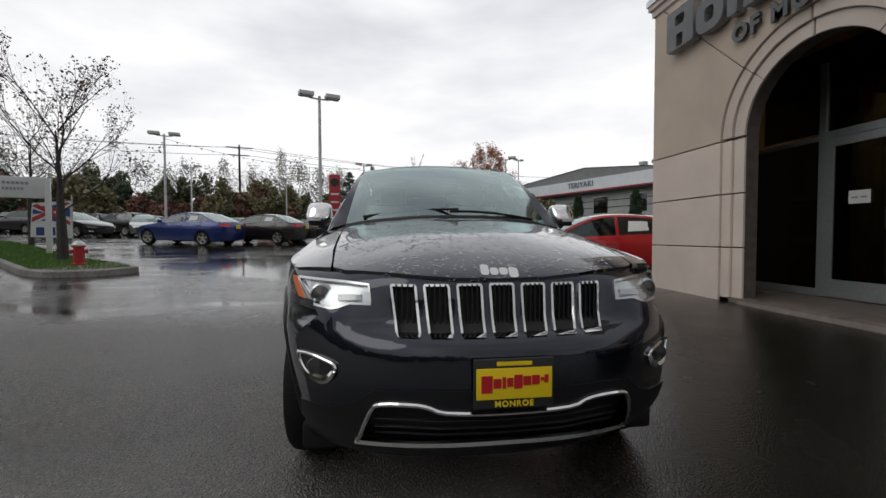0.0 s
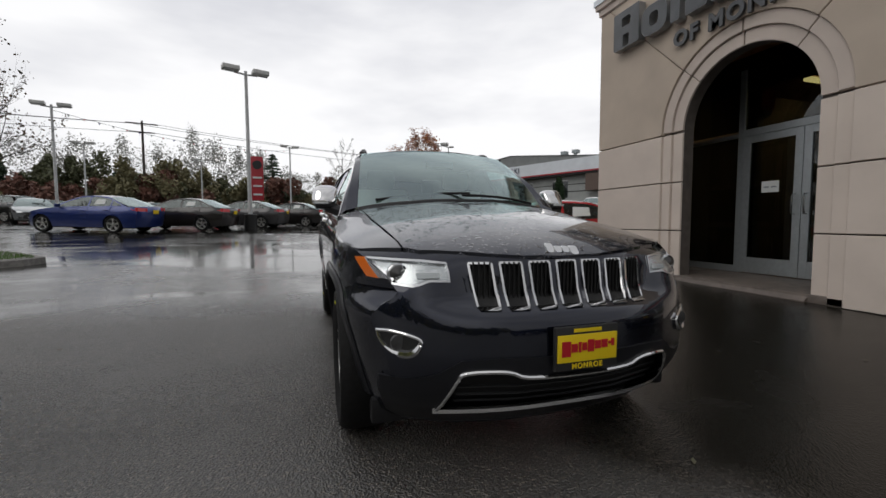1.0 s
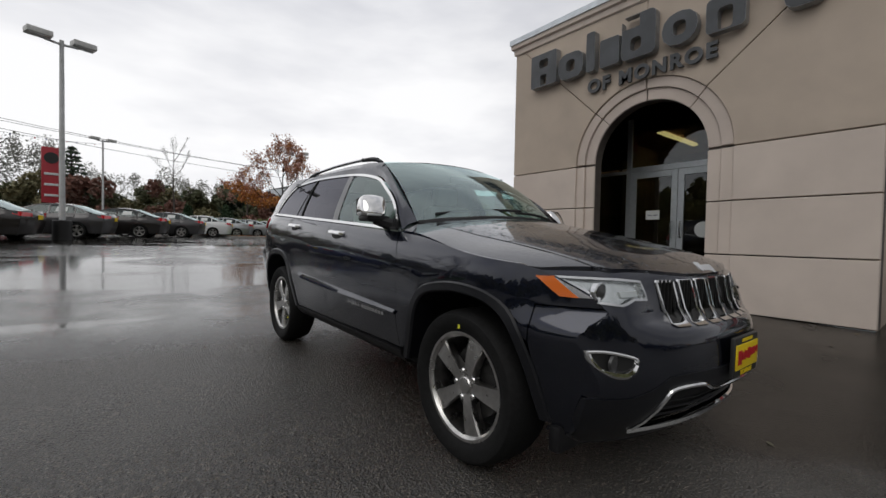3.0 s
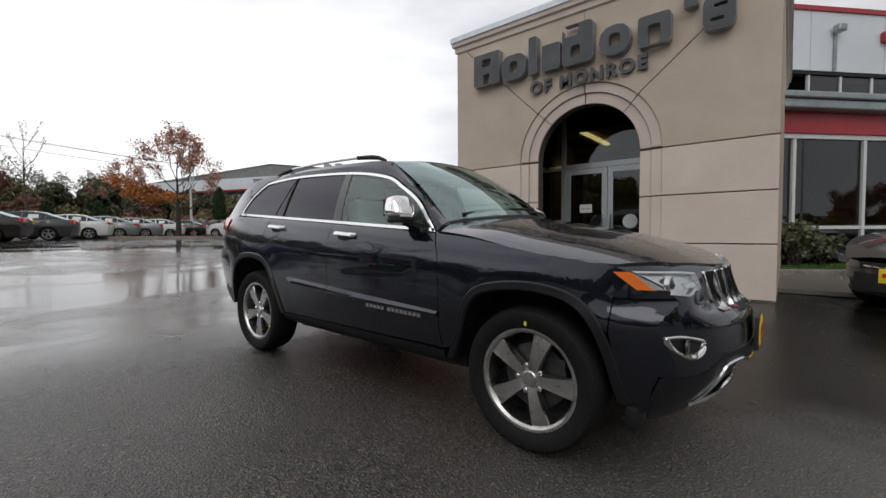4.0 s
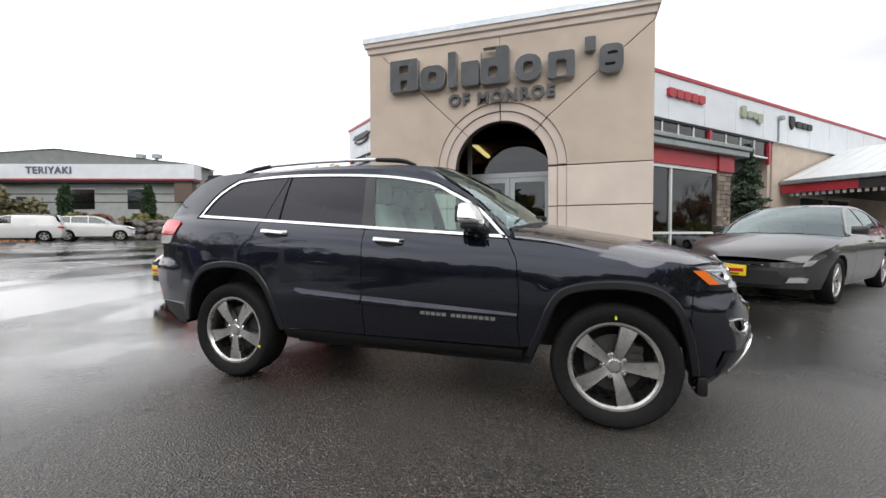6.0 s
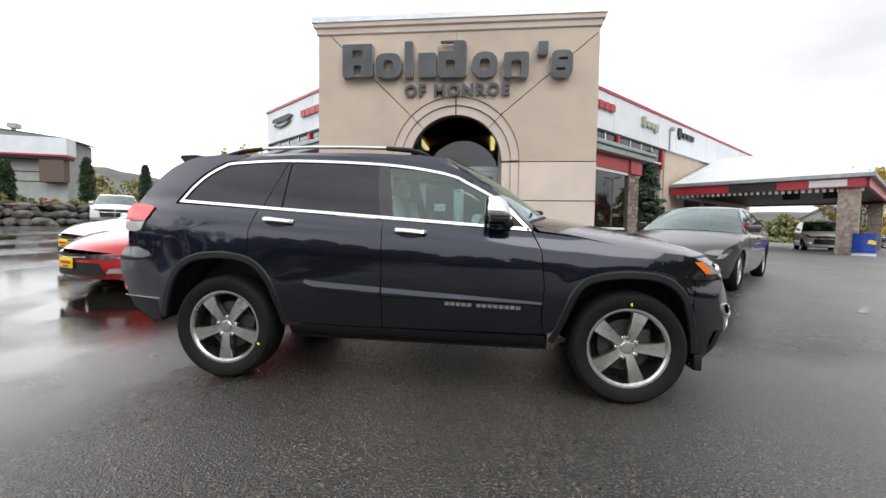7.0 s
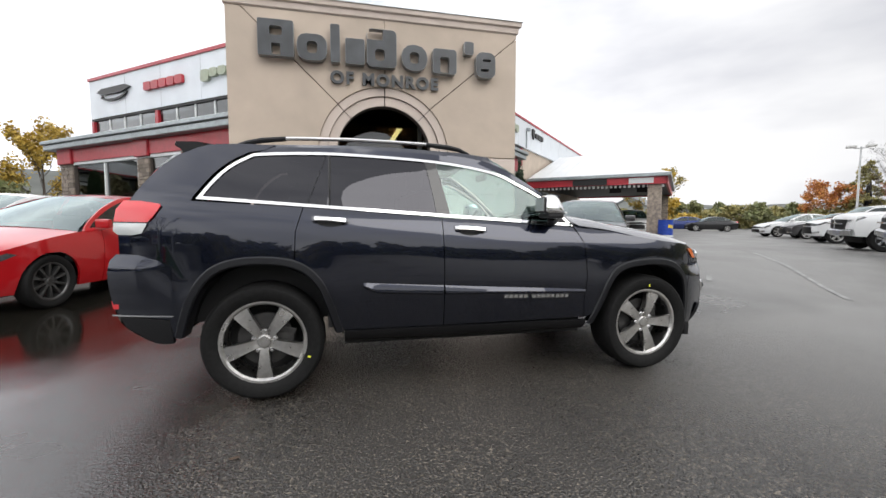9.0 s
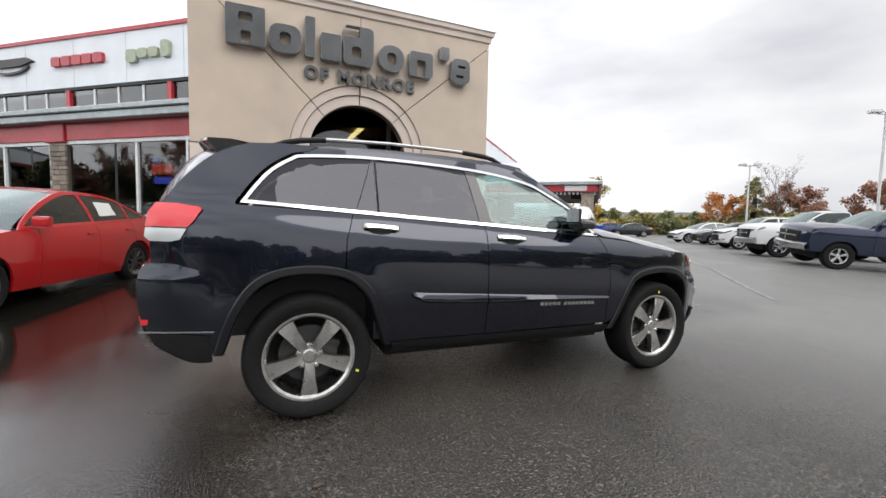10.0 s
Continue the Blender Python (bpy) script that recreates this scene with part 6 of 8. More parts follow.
    part("lamp_lens", sheet(shrink(hl, 0.006), lambda x, z: (x, nose_y(x, z) - 0.004, z), 0.04), LENS_CLEAR, lamp)
    pr = lathe([(0.045, -0.02), (0.045, 0.0), (0.040, 0.004), (0.036, -0.004), (0.0, 0.012)], 24)
    pr.transform(Matrix.Translation((side * 0.715, nose_y(0.715, 0.92) + 0.012, 0.922)) @ Matrix.Rotation(radians(90), 4, "Z") @ Matrix.Scale(-1, 4, (1, 0, 0)))
    part("projector", pr, CHROME_SATIN, lamp)
    pr = lathe([(0.034, 0.0), (0.0, 0.016)], 20)
    pr.transform(Matrix.Translation((side * 0.715, nose_y(0.715, 0.92) + 0.008, 0.922)) @ Matrix.Rotation(radians(-90), 4, "Z"))
    part("projector_eye", pr, ALLOY_DARK, lamp)
    part("lamp_divider", sheet([(side * 0.645, 0.905), (side * 0.55, 0.908), (side * 0.55, 0.928), (side * 0.645, 0.926)], lambda x, z: (x, nose_y(x, z) + 0.006, z), 0.04, thick=(0, 0.03, 0)), CLEAR_LENS, lamp)
    lamp_end = lambda z: nose_y(corner_at(z), z) + 0.004
    part("lens_return", sheet([(lamp_end(0.985), 0.985), (lamp_end(0.94), 0.94), (lamp_end(0.902), 0.902), (-2.028, 0.902), (-1.934, 0.985)], lambda y, z: lay(y, z, 0.005), 0.03, thick=(-side * 0.03, 0, 0)), LAMP_BOWL, lamp)
    part("turn_signal", sheet([(-1.938, 0.985), (-2.034, 0.900), (-1.968, 0.902), (-1.872, 0.983)], lambda y, z: lay(y, z, 0.007), 0.03, thick=(-side * 0.03, 0, 0)), AMBER, lamp, "amber turn signal")
    fog = smooth_line([(0.808, 0.668), (0.76, 0.672), (0.70, 0.662), (0.640, 0.640), (0.650, 0.600), (0.685, 0.572), (0.735, 0.575), (0.775, 0.595), (0.800, 0.632), (0.808, 0.668)], 3)[:-1]
    fog = [(side * (a + 0.004), b + 0.030) for a, b in fog]
    fg = part("fog_lamp", sheet(fog, lambda x, z: (x, nose_y(x, z) - 0.009, z), 0.03, [shrink(fog, 0.013)], thick=(0, 0.05, 0)), CHROME, suv, "chrome fog lamp ring")
    part("fog_bead", tube([(x, nose_y(x, z) - 0.010, z) for x, z in shrink(fog, 0.006) + [shrink(fog, 0.006)[0]]], [0.0075 + 0.009 * max(0.0, min(1.0, (0.665 - z) / 0.05)) * max(0.0, min(1.0, (0.775 - abs(x)) / 0.05)) for x, z in fog + fog[:1]], 7), CHROME, fg, "chrome fog lamp bead")
    # the dark recess is drawn as a black sheet over the uncut bumper
    part("fog_recess", sheet(shrink(fog, 0.010), lambda x, z: (x, nose_y(x, z) - 0.0035, z), 0.04), BLACK_DEEP, fg)
    fl = lathe([(0.034, 0), (0.030, 0.010), (0.0, 0.014)], 18)
    fl.transform(Matrix.Translation((side * 0.730, nose_y(0.730, 0.652) - 0.004, 0.652)) @ Matrix.Rotation(radians(-90), 4, "Z"))
    part("fog_bulb", fl, ALLOY_DARK, fg)
    tl = [(2.035, 1.268), (2.05, 1.281), (2.16, 1.296), (2.262, 1.298), (2.30, 1.24), (2.308, 1.168), (2.105, 1.166), (2.075, 1.20)]
    part("tail_lamp", sheet(tl, lambda y, z: lay(y, z, 0.012), 0.04, thick=(-side * 0.05, 0, 0)), RED_LENS, suv, "red tail lamp")
    part("tail_lamp_clear", sheet([(2.108, 1.158), (2.308, 1.160), (2.312, 1.112), (2.285, 1.088), (2.19, 1.086), (2.14, 1.098)], lambda y, z: lay(y, z, 0.010), 0.04, thick=(-side * 0.05, 0, 0)), CLEAR_LENS, suv)
    part("rear_reflector", sheet([(2.345, 0.675), (2.298, 0.668), (2.304, 0.625), (2.338, 0.622)], lambda y, z: lay(y, z, 0.004), 0.03), RED_LENS, suv)
    # rear shelf of the bumper: a lit ledge that runs out towards the wheel
    ys = [1.975 + 0.375 * i / 14 for i in range(15)]
    grow = lambda y: max(0.0, min(1.0, (y - 1.965) / 0.21))
    bulge = lambda z: step_to(z, [(0.62, 0.0), (0.72, 0.35), (0.80, 0.80), (0.86, 1.0), (0.884, 1.0), (0.965, 0.0)])
    part("bumper_step", sheet([(1.975, 0.62)] + [(y, 0.62) for y in (2.1, 2.2, 2.33)] + [(2.345, 0.72), (2.348, 0.85), (2.335, 0.93), (2.30, 0.968), (2.17, 0.966), (2.06, 0.935), (1.975, 0.888)], lambda y, z: lay(y, z, 0.028 * grow(y) * bulge(z) + 0.0005), 0.025, fair=True), PAINT_JEEP, suv)
    # satin strip stands in for the highlight on the cladding's top edge
    part("bumper_seam", band([[lay(y, 0.577 + o, 0.004) for y in ys] for o in (0.0, 0.010)]), CHROME_SATIN, suv)
    # wheels
    for yc, turn in ((-1.4575, 19), (1.4575, 36)):
        w_ = road_wheel(suv, side * 0.812, yc, 0.385, 0.385, 0.262, 0.270, 5, ALLOY, side, broad=True)
        w_.rotation_euler = (radians(turn * -side), 0, 0)
        a = radians(90 if yc < 0 else 200)
        mk = box(0.006, 0.012, 0.020, side * 0.130, 0, 0.305)
        mk.transform(Matrix.Rotation(a - math.pi / 2 - radians(turn * -side), 4, "X"))
        part("chalk_mark", mk, YELLOW_MARK, w_, "yellow chalk mark")
    part("chin_flap", box(0.24, 0.06, 0.12, side * 0.70, -1.955, 0.285, 0.02), CLADDING, suv)

# nose, bonnet, screen, roof and tail
HL = LAMP_LINE
zs = [0.26 + 0.0532 * i for i in range(15)]
right_ = [(0.5, 0.235), (0.68, 0.242)] + [(corner_at(z) + 0.004, z) for z in zs]
top_ = [(x, hood_z(x, nose_y(x, 1.0)) - 0.012) for x in (0.75, 0.62, 0.5, 0.35, 0.2, 0.0, -0.2, -0.35, -0.5, -0.62, -0.75)]
nose_line = right_ + top_ + [(-x, z) for x, z in right_[::-1]]
chin = smooth_line([(-0.568, 0.344), (-0.518, 0.500), (-0.478, 0.540), (-0.36, 0.547), (-0.30, 0.538), (-0.235, 0.517), (0.0, 0.512), (0.235, 0.517), (0.30, 0.538), (0.36, 0.547), (0.478, 0.540), (0.518, 0.500), (0.568, 0.344)], 3)
chin_low = [(0.50, 0.346), (0.25, 0.356), (0.0, 0.362), (-0.25, 0.356), (-0.50, 0.346)]
chin_loop = chin + chin_low
slots = []
for i in range(7):
    c = -0.378 + i * 0.1255
    lean = -c * 0.05
    slots.append([(c - 0.050 + dx * 0.1 + lean * (0.5 - dz) - (0.004 if dx < .5 else -0.004) * (dz - .5), 0.783 + dz * 0.182 + (0.012 if dz > .5 else 0) * (1 - abs(c))) for dx, dz in ((0.08, 0), (0.92, 0), (1, 0.06), (1, 0.95), (0.93, 1), (0.07, 1), (0, 0.95), (0, 0.06))])
front = lambda o=0.0: (lambda x, z: (x, nose_y(x, z) - o, z))
part("bumper_front", sheet(nose_line, front(), 0.045, [chin_loop, HL, [(-a, b) for a, b in HL]] + slots, thick=(0, 0.03, 0), fair=True), PAINT_JEEP, suv)
part("grille_back", sheet([(-0.45, 0.74), (0.45, 0.74), (0.45, 1.0), (-0.45, 1.0)], front(-0.035), 0.06), BLACK_DEEP, suv)
for sl in slots:
    ring = part("grille_ring", sheet(sl, front(0.007), 0.05, [shrink(sl, 0.0095)], thick=(0, 0.035, 0)), CHROME, suv, "chrome grille ring")
    c0, c1 = min(p[0] for p in sl) + 0.014, max(p[0] for p in sl) - 0.014
    for j in range(4):
        x = c0 + (c1 - c0) * (j + 0.5) / 4
        part("grille_slat", box(0.006, 0.012, 0.19, x, nose_y(x, 0.87) + 0.018, 0.877), BLACK_DEEP, ring)
clad = [(-0.80, 0.425), (-0.80, 0.50), (-0.66, 0.505), (-0.58, 0.535), (-0.50, 0.590), (-0.36, 0.600), (0.36, 0.600), (0.50, 0.590), (0.58, 0.535), (0.66, 0.505), (0.80, 0.50), (0.80, 0.425), (0.76, 0.31), (0.70, 0.262), (0.5, 0.250), (-0.5, 0.250), (-0.70, 0.262), (-0.76, 0.31)]
part("lower_cladding", sheet(clad, front(0.006), 0.05, [chin_loop], thick=(0, 0.03, 0)), CLAD_PAINTED, suv, "satin dark lower bumper")
part("lower_intake", sheet([(-0.60, 0.32), (0.60, 0.32), (0.60, 0.56), (-0.60, 0.56)], front(-0.06), 0.08), BLACK_DEEP, suv)
for zz in (0.385, 0.425, 0.465):
    part("intake_bar", band([[(x, nose_y(x, zz) + 0.03, zz - 0.006) for x in (-0.5, -0.25, 0, 0.25, 0.5)], [(x, nose_y(x, zz) + 0.024, zz) for x in (-0.5, -0.25, 0, 0.25, 0.5)], [(x, nose_y(x, zz) + 0.03, zz + 0.006) for x in (-0.5, -0.25, 0, 0.25, 0.5)]]), CLADDING, suv)
part("upper_chrome", tube([(x, nose_y(x, z) - 0.012, z) for x, z in chin], 0.0085, 6), CHROME, suv, "chrome intake moulding")
low_line = smooth_line([(-0.582, 0.334), (-0.50, 0.342), (-0.25, 0.354), (0.0, 0.360), (0.25, 0.354), (0.50, 0.342), (0.582, 0.334)], 4)
part("lower_chrome", band([[(x, nose_y(x, z) - 0.006, z + 0.012) for x, z in low_line], [(x, nose_y(x, z) - 0.016, z + 0.006) for x, z in low_line], [(x, nose_y(x, z) - 0.017, z - 0.010) for x, z in low_line], [(x, nose_y(x, z) - 0.002, z - 0.018) for x, z in low_line]]), CHROME, suv, "chrome lower bumper strip")
hood_line = [(0.730 - 0.055 * t ** 2, -0.80 - 1.22 * t) for t in (0, 0.15, 0.3, 0.45, 0.6, 0.75, 0.9, 1.0)] + [(x, nose_y(x, 1.0) + 0.004) for x in (0.62, 0.5, 0.35, 0.2, 0.0, -0.2, -0.35, -0.5, -0.62)]
hood_line += [(-a, b) for a, b in hood_line[7::-1]] + [(x, -0.985 + 0.34 * (x / 0.73) ** 2 * 0.54) for x in (-0.7, -0.5, -0.25, 0, 0.25, 0.5, 0.7)]
bonnet = part("bonnet", sheet(hood_line, dome, 0.05, thick=(0, 0, -0.02), fair=True), PAINT_WET, suv, "dark bonnet beaded with rain")
for a, w_, lo, hi in ((-0.090, 0.034, -0.010, 0.028), (-0.052, 0.034, -0.010, 0.016), (-0.014, 0.034, -0.010, 0.016), (0.024, 0.038, -0.020, 0.016)):
    part("badge_block", prism(round_block(a, a + w_, 1.012 + lo, 1.012 + hi, 0.010), lambda x, z, w: (x + 0.01, nose_y(x, 1.0) - 0.004 - w + (z - 1.0) * 0.9, z + 0.006), 0.010), SILVER, bonnet, "chrome badge block", smooth=False)
cols = 15
sv = [-1 + 2 * k / (cols - 1) for k in range(cols)]
screen_rows = []
for t in (0, 0.1, 0.2, 0.35, 0.5, 0.65, 0.8, 0.9, 1.0):
    row = []
    for s in sv:
        b0 = Vector((0.742 * s, -0.965 + 0.19 * s * s, hood_z(0.742 * s, -0.965 + 0.19 * s * s) + 0.010))
        b1 = Vector((0.642 * s, -0.225 + 0.08 * s * s, 1.735 - 0.037 * s * s))
        p = b0.lerp(b1, t)
        bow = 0.03 * math.sin(math.pi * t)
        row.append((p.x, p.y - bow * 0.6, p.z + bow))
    screen_rows.append(row)
part("windscreen", band(screen_rows), WINDSCREEN, suv)
part("screen_edge", band([[(p[0], p[1] - 0.004, p[2] + 0.004) for p in screen_rows[0]], [(p[0] * 1.0, p[1] - 0.02, p[2] - 0.004) for p in screen_rows[0]], [(p[0], p[1] - 0.035, p[2] - 0.03) for p in screen_rows[0]]]), BLACK_DEEP, suv)
for x0, x1, ya, yb in ((-0.02, 0.62, -0.955, -0.80), (-0.62, 0.04, -0.80, -0.955)):
    wp = [(x0 + (x1 - x0) * t, ya + (yb - ya) * t ** 2 - 0.012, hood_z(x0 + (x1 - x0) * t, ya) + 0.040) for t in (0, 0.25, 0.5, 0.75, 1.0)]
    part("wiper", tube(wp, 0.009, 6), BLACK_DEEP, suv)
roof_rows = []
for y in [-0.225 + i * (2.2 / 18) for i in range(19)]:
    roof_rows.append([(0.645 * s, y - 0.11 * abs(s) ** 3 * max(0.0, (y - 1.2) / 0.775) + (0.08 * s * s if y < 0 else 0.08 * s * s * max(0, 1 - y / 0.5)), step_to(y, roof_c) + 0.002 - 0.05 * abs(s) ** 2.4 - 0.02 * abs(s) ** 3 * max(0.0, (y - 1.5) / 0.47)) for s in sv])
part("roof", band(roof_rows), PAINT_JEEP, suv)
tail_rows = []
for y, z in smooth_line(TAIL, 3):
    xe = suv_x(y, z)
    out_ = 0.085 + 0.10 * max(0.0, min(1.0, (z - 1.20) / 0.45))
    tail_rows.append([(xe * s, y + out_ * (1 - abs(s) ** 3), z + 0.03 * max(0.0, min(1.0, (z - 1.45) / 0.2)) * (1 - abs(s) ** 3)) for s in sv])
part("tailgate", band(tail_rows), PAINT_JEEP, suv)
part("rear_window", band([[(x * 0.86, y + 0.012, z + 0.006) for x, y, z in r] for r in tail_rows[3:13]]), PRIVACY, suv)
sp = band([[(0.60 * s, 1.80 - 0.05 * abs(s) ** 3, step_to(1.80, roof_c) + 0.012 - 0.040 * abs(s) ** 2.4) for s in sv], [(0.60 * s, 1.97 - 0.06 * abs(s) ** 3, 1.737 - 0.022 * abs(s) ** 3) for s in sv], [(0.60 * s, 2.13 - 0.09 * abs(s) ** 3, 1.728 - 0.018 * abs(s) ** 3) for s in sv], [(0.60 * s, 2.135 - 0.09 * abs(s) ** 3, 1.712 - 0.020 * abs(s) ** 3) for s in sv], [(0.58 * s, 2.02 - 0.05 * abs(s) ** 3, 1.655 - 0.02 * abs(s) ** 3) for s in sv], [(0.56 * s, 1.93, 1.640) for s in sv]])
part("rear_spoiler", sp, PAINT_JEEP, suv)
for side in (-1, 1):
    part("spoiler_fin", prism([(1.84, 1.690), (1.90, 1.712), (2.03, 1.708), (2.042, 1.690), (1.995, 1.640), (1.93, 1.622)], lambda y, z, w: (side * (0.585 + w), y, z), 0.025), CLADDING, suv, smooth=False)
# dealer plate
plate = part("plate_frame", box(0.298, 0.02, 0.180, 0.004, nose_y(0, 0.63) - 0.022, 0.632, 0.006), SIGN_BLACK, suv, "black dealer plate frame")
part("dealer_plate", box(0.280, 0.006, 0.112, 0.004, nose_y(0, 0.63) - 0.034, 0.634, 0.002), YELLOW_PLATE, plate, "yellow dealer plate")
yp = nose_y(0, 0.63) - 0.0385
for a, w_, h_ in ((-0.122, 0.040, 0.062), (-0.078, 0.028, 0.034), (-0.045, 0.012, 0.042), (-0.028, 0.022, 0.032), (-0.002, 0.030, 0.050), (0.032, 0.028, 0.034), (0.064, 0.028, 0.034), (0.098, 0.010, 0.012), (0.111, 0.014, 0.030)):
    part("plate_mark", box(w_, 0.003, h_, 0.004 + a + w_ / 2, yp, 0.634 + (a + 0.12) * 0.06), RED_INK, plate)
lettering("MONROE", 0.030, 0.001, Matrix.Translation((0.004, nose_y(0, 0.63) - 0.0335, 0.559)) @ Euler((radians(90), 0, 0)).to_matrix().to_4x4(), YELLOW_PLATE, plate, "plate_lettering", "", bold=0.001, spacing=1.2)
part("plate_mark", box(0.13, 0.003, 0.014, 0.004, nose_y(0, 0.63) - 0.0335, 0.706), YELLOW_PLATE, plate)
# door name bars
for side in (-1, 1):
    y = -0.205
    for i in range(14):
        if i == 5:
            y -= 0.028
            continue
        part("name_bar", prism(round_block(y - 0.031, y, 0.632 + (y + 0.2) * 0.02, 0.656 + (y + 0.2) * 0.02, 0.004), lambda a, b, w: (side * (suv_x(a, b) + 0.002 + w), a, b), 0.004), CHROME, suv, "chrome name bar", smooth=False)
        y -= 0.0385
# underside and cabin
part("floor_pan", box(1.50, 1.88, 0.16, 0, 0.0, 0.38), UNDERBODY, suv, smooth=False)
# solid dark cores inside the body, added to block light at the panel gaps
part("cabin_tub", box(1.72, 2.0, 0.58, 0, 0.05, 0.74), DASH, suv, smooth=False)
part("rear_tub", box(1.20, 1.2, 0.62, 0, 1.62, 0.78), DASH, suv, smooth=False)
part("load_floor", box(1.62, 1.0, 0.04, 0, 1.62, 1.10), DASH, suv, smooth=False)
part("engine_bay", box(1.10, 0.95, 0.58, 0, -1.40, 0.68), UNDERBODY, suv, smooth=False)
part("front_axle", box(1.45, 0.12, 0.12, 0, -1.4575, 0.38, 0.03), UNDERBODY, suv)
part("rear_axle", box(1.45, 0.12, 0.12, 0, 1.4575, 0.38, 0.03), UNDERBODY, suv)
part("exhaust", tube([(0.35, 1.2, 0.36), (0.38, 2.2, 0.37)], 0.06), UNDERBODY, suv)
part("dashboard", box(1.50, 0.42, 0.22, 0, -0.72, 1.10, 0.06), DASH, suv)
part("steering_wheel", tube([(0.38 + 0.18 * math.cos(radians(a)), -0.38 - 0.06 * math.sin(radians(a)), 1.14 + 0.17 * math.sin(radians(a))) for a in range(0, 361, 20)], 0.016, 6), DASH, suv)
for sx in (-0.39, 0.39):
    for sy in (0.14, 1.05):
        st = part("seat_back", box(0.52, 0.15, 0.60, sx, sy + 0.12, 1.16, 0.06, m=Matrix.Translation((0, sy, 1.0)) @ Matrix.Rotation(radians(-12), 4, "X") @ Matrix.Translation((0, -sy, -1.0))), SEAT_LIGHT if sy < 0.5 else SEAT_DARK, suv, "pale leather seat" if sy < 0.5 else "")
        part("headrest", box(0.27, 0.11, 0.18, sx, sy + 0.24, 1.53, 0.045), SEAT_LIGHT if sy < 0.5 else SEAT_DARK, st)
part("inside_mirror", box(0.24, 0.03, 0.06, 0, -0.33, 1.60, 0.012), BLACK_DEEP, suv)
part("headlining", band([[(x * 0.97, y, z - 0.035) for x, y, z in r] for r in roof_rows]), SEAT_LIGHT, suv)


# ---- trees and other growth ----
def scatter(name, blobs, leaf, material, parent=None, seed=1, flat=0.6):
    """Leaf-sized pieces in clumps; blobs are centre, radii and a count."""
    rng = np.random.default_rng(seed)
    verts, faces = [], []
    for cx, cy, cz, rx, ry, rz, n in blobs:
        d = rng.normal(size=(n, 3))
        d /= np.linalg.norm(d, axis=1)[:, None] + 1e-9
        r = rng.random(n) ** 0.45
        p = d * r[:, None] * np.array((rx, ry, rz)) + np.array((cx, cy, cz))
        a = rng.normal(size=(n, 3))
        a /= np.linalg.norm(a, axis=1)[:, None]
        b = np.cross(a, rng.normal(size=(n, 3)))
        b /= np.linalg.norm(b, axis=1)[:, None] + 1e-9
        s = leaf * (0.6 + 0.8 * rng.random(n))[:, None]
        k = len(verts)
        quad = np.stack((p - a * s, p - b * s * flat, p + a * s, p + b * s * flat), 1).reshape(-1, 3)
        verts += quad.tolist()
        faces += [(k + 4 * i, k + 4 * i + 1, k + 4 * i + 2, k + 4 * i + 3) for i in range(n)]
    me = bpy.data.meshes.new(name)
    me.from_pydata(verts, [], faces)
    me.materials.append(material)
    ob = new(name, me)
    if parent is not None:
        ob.parent = parent
    return ob


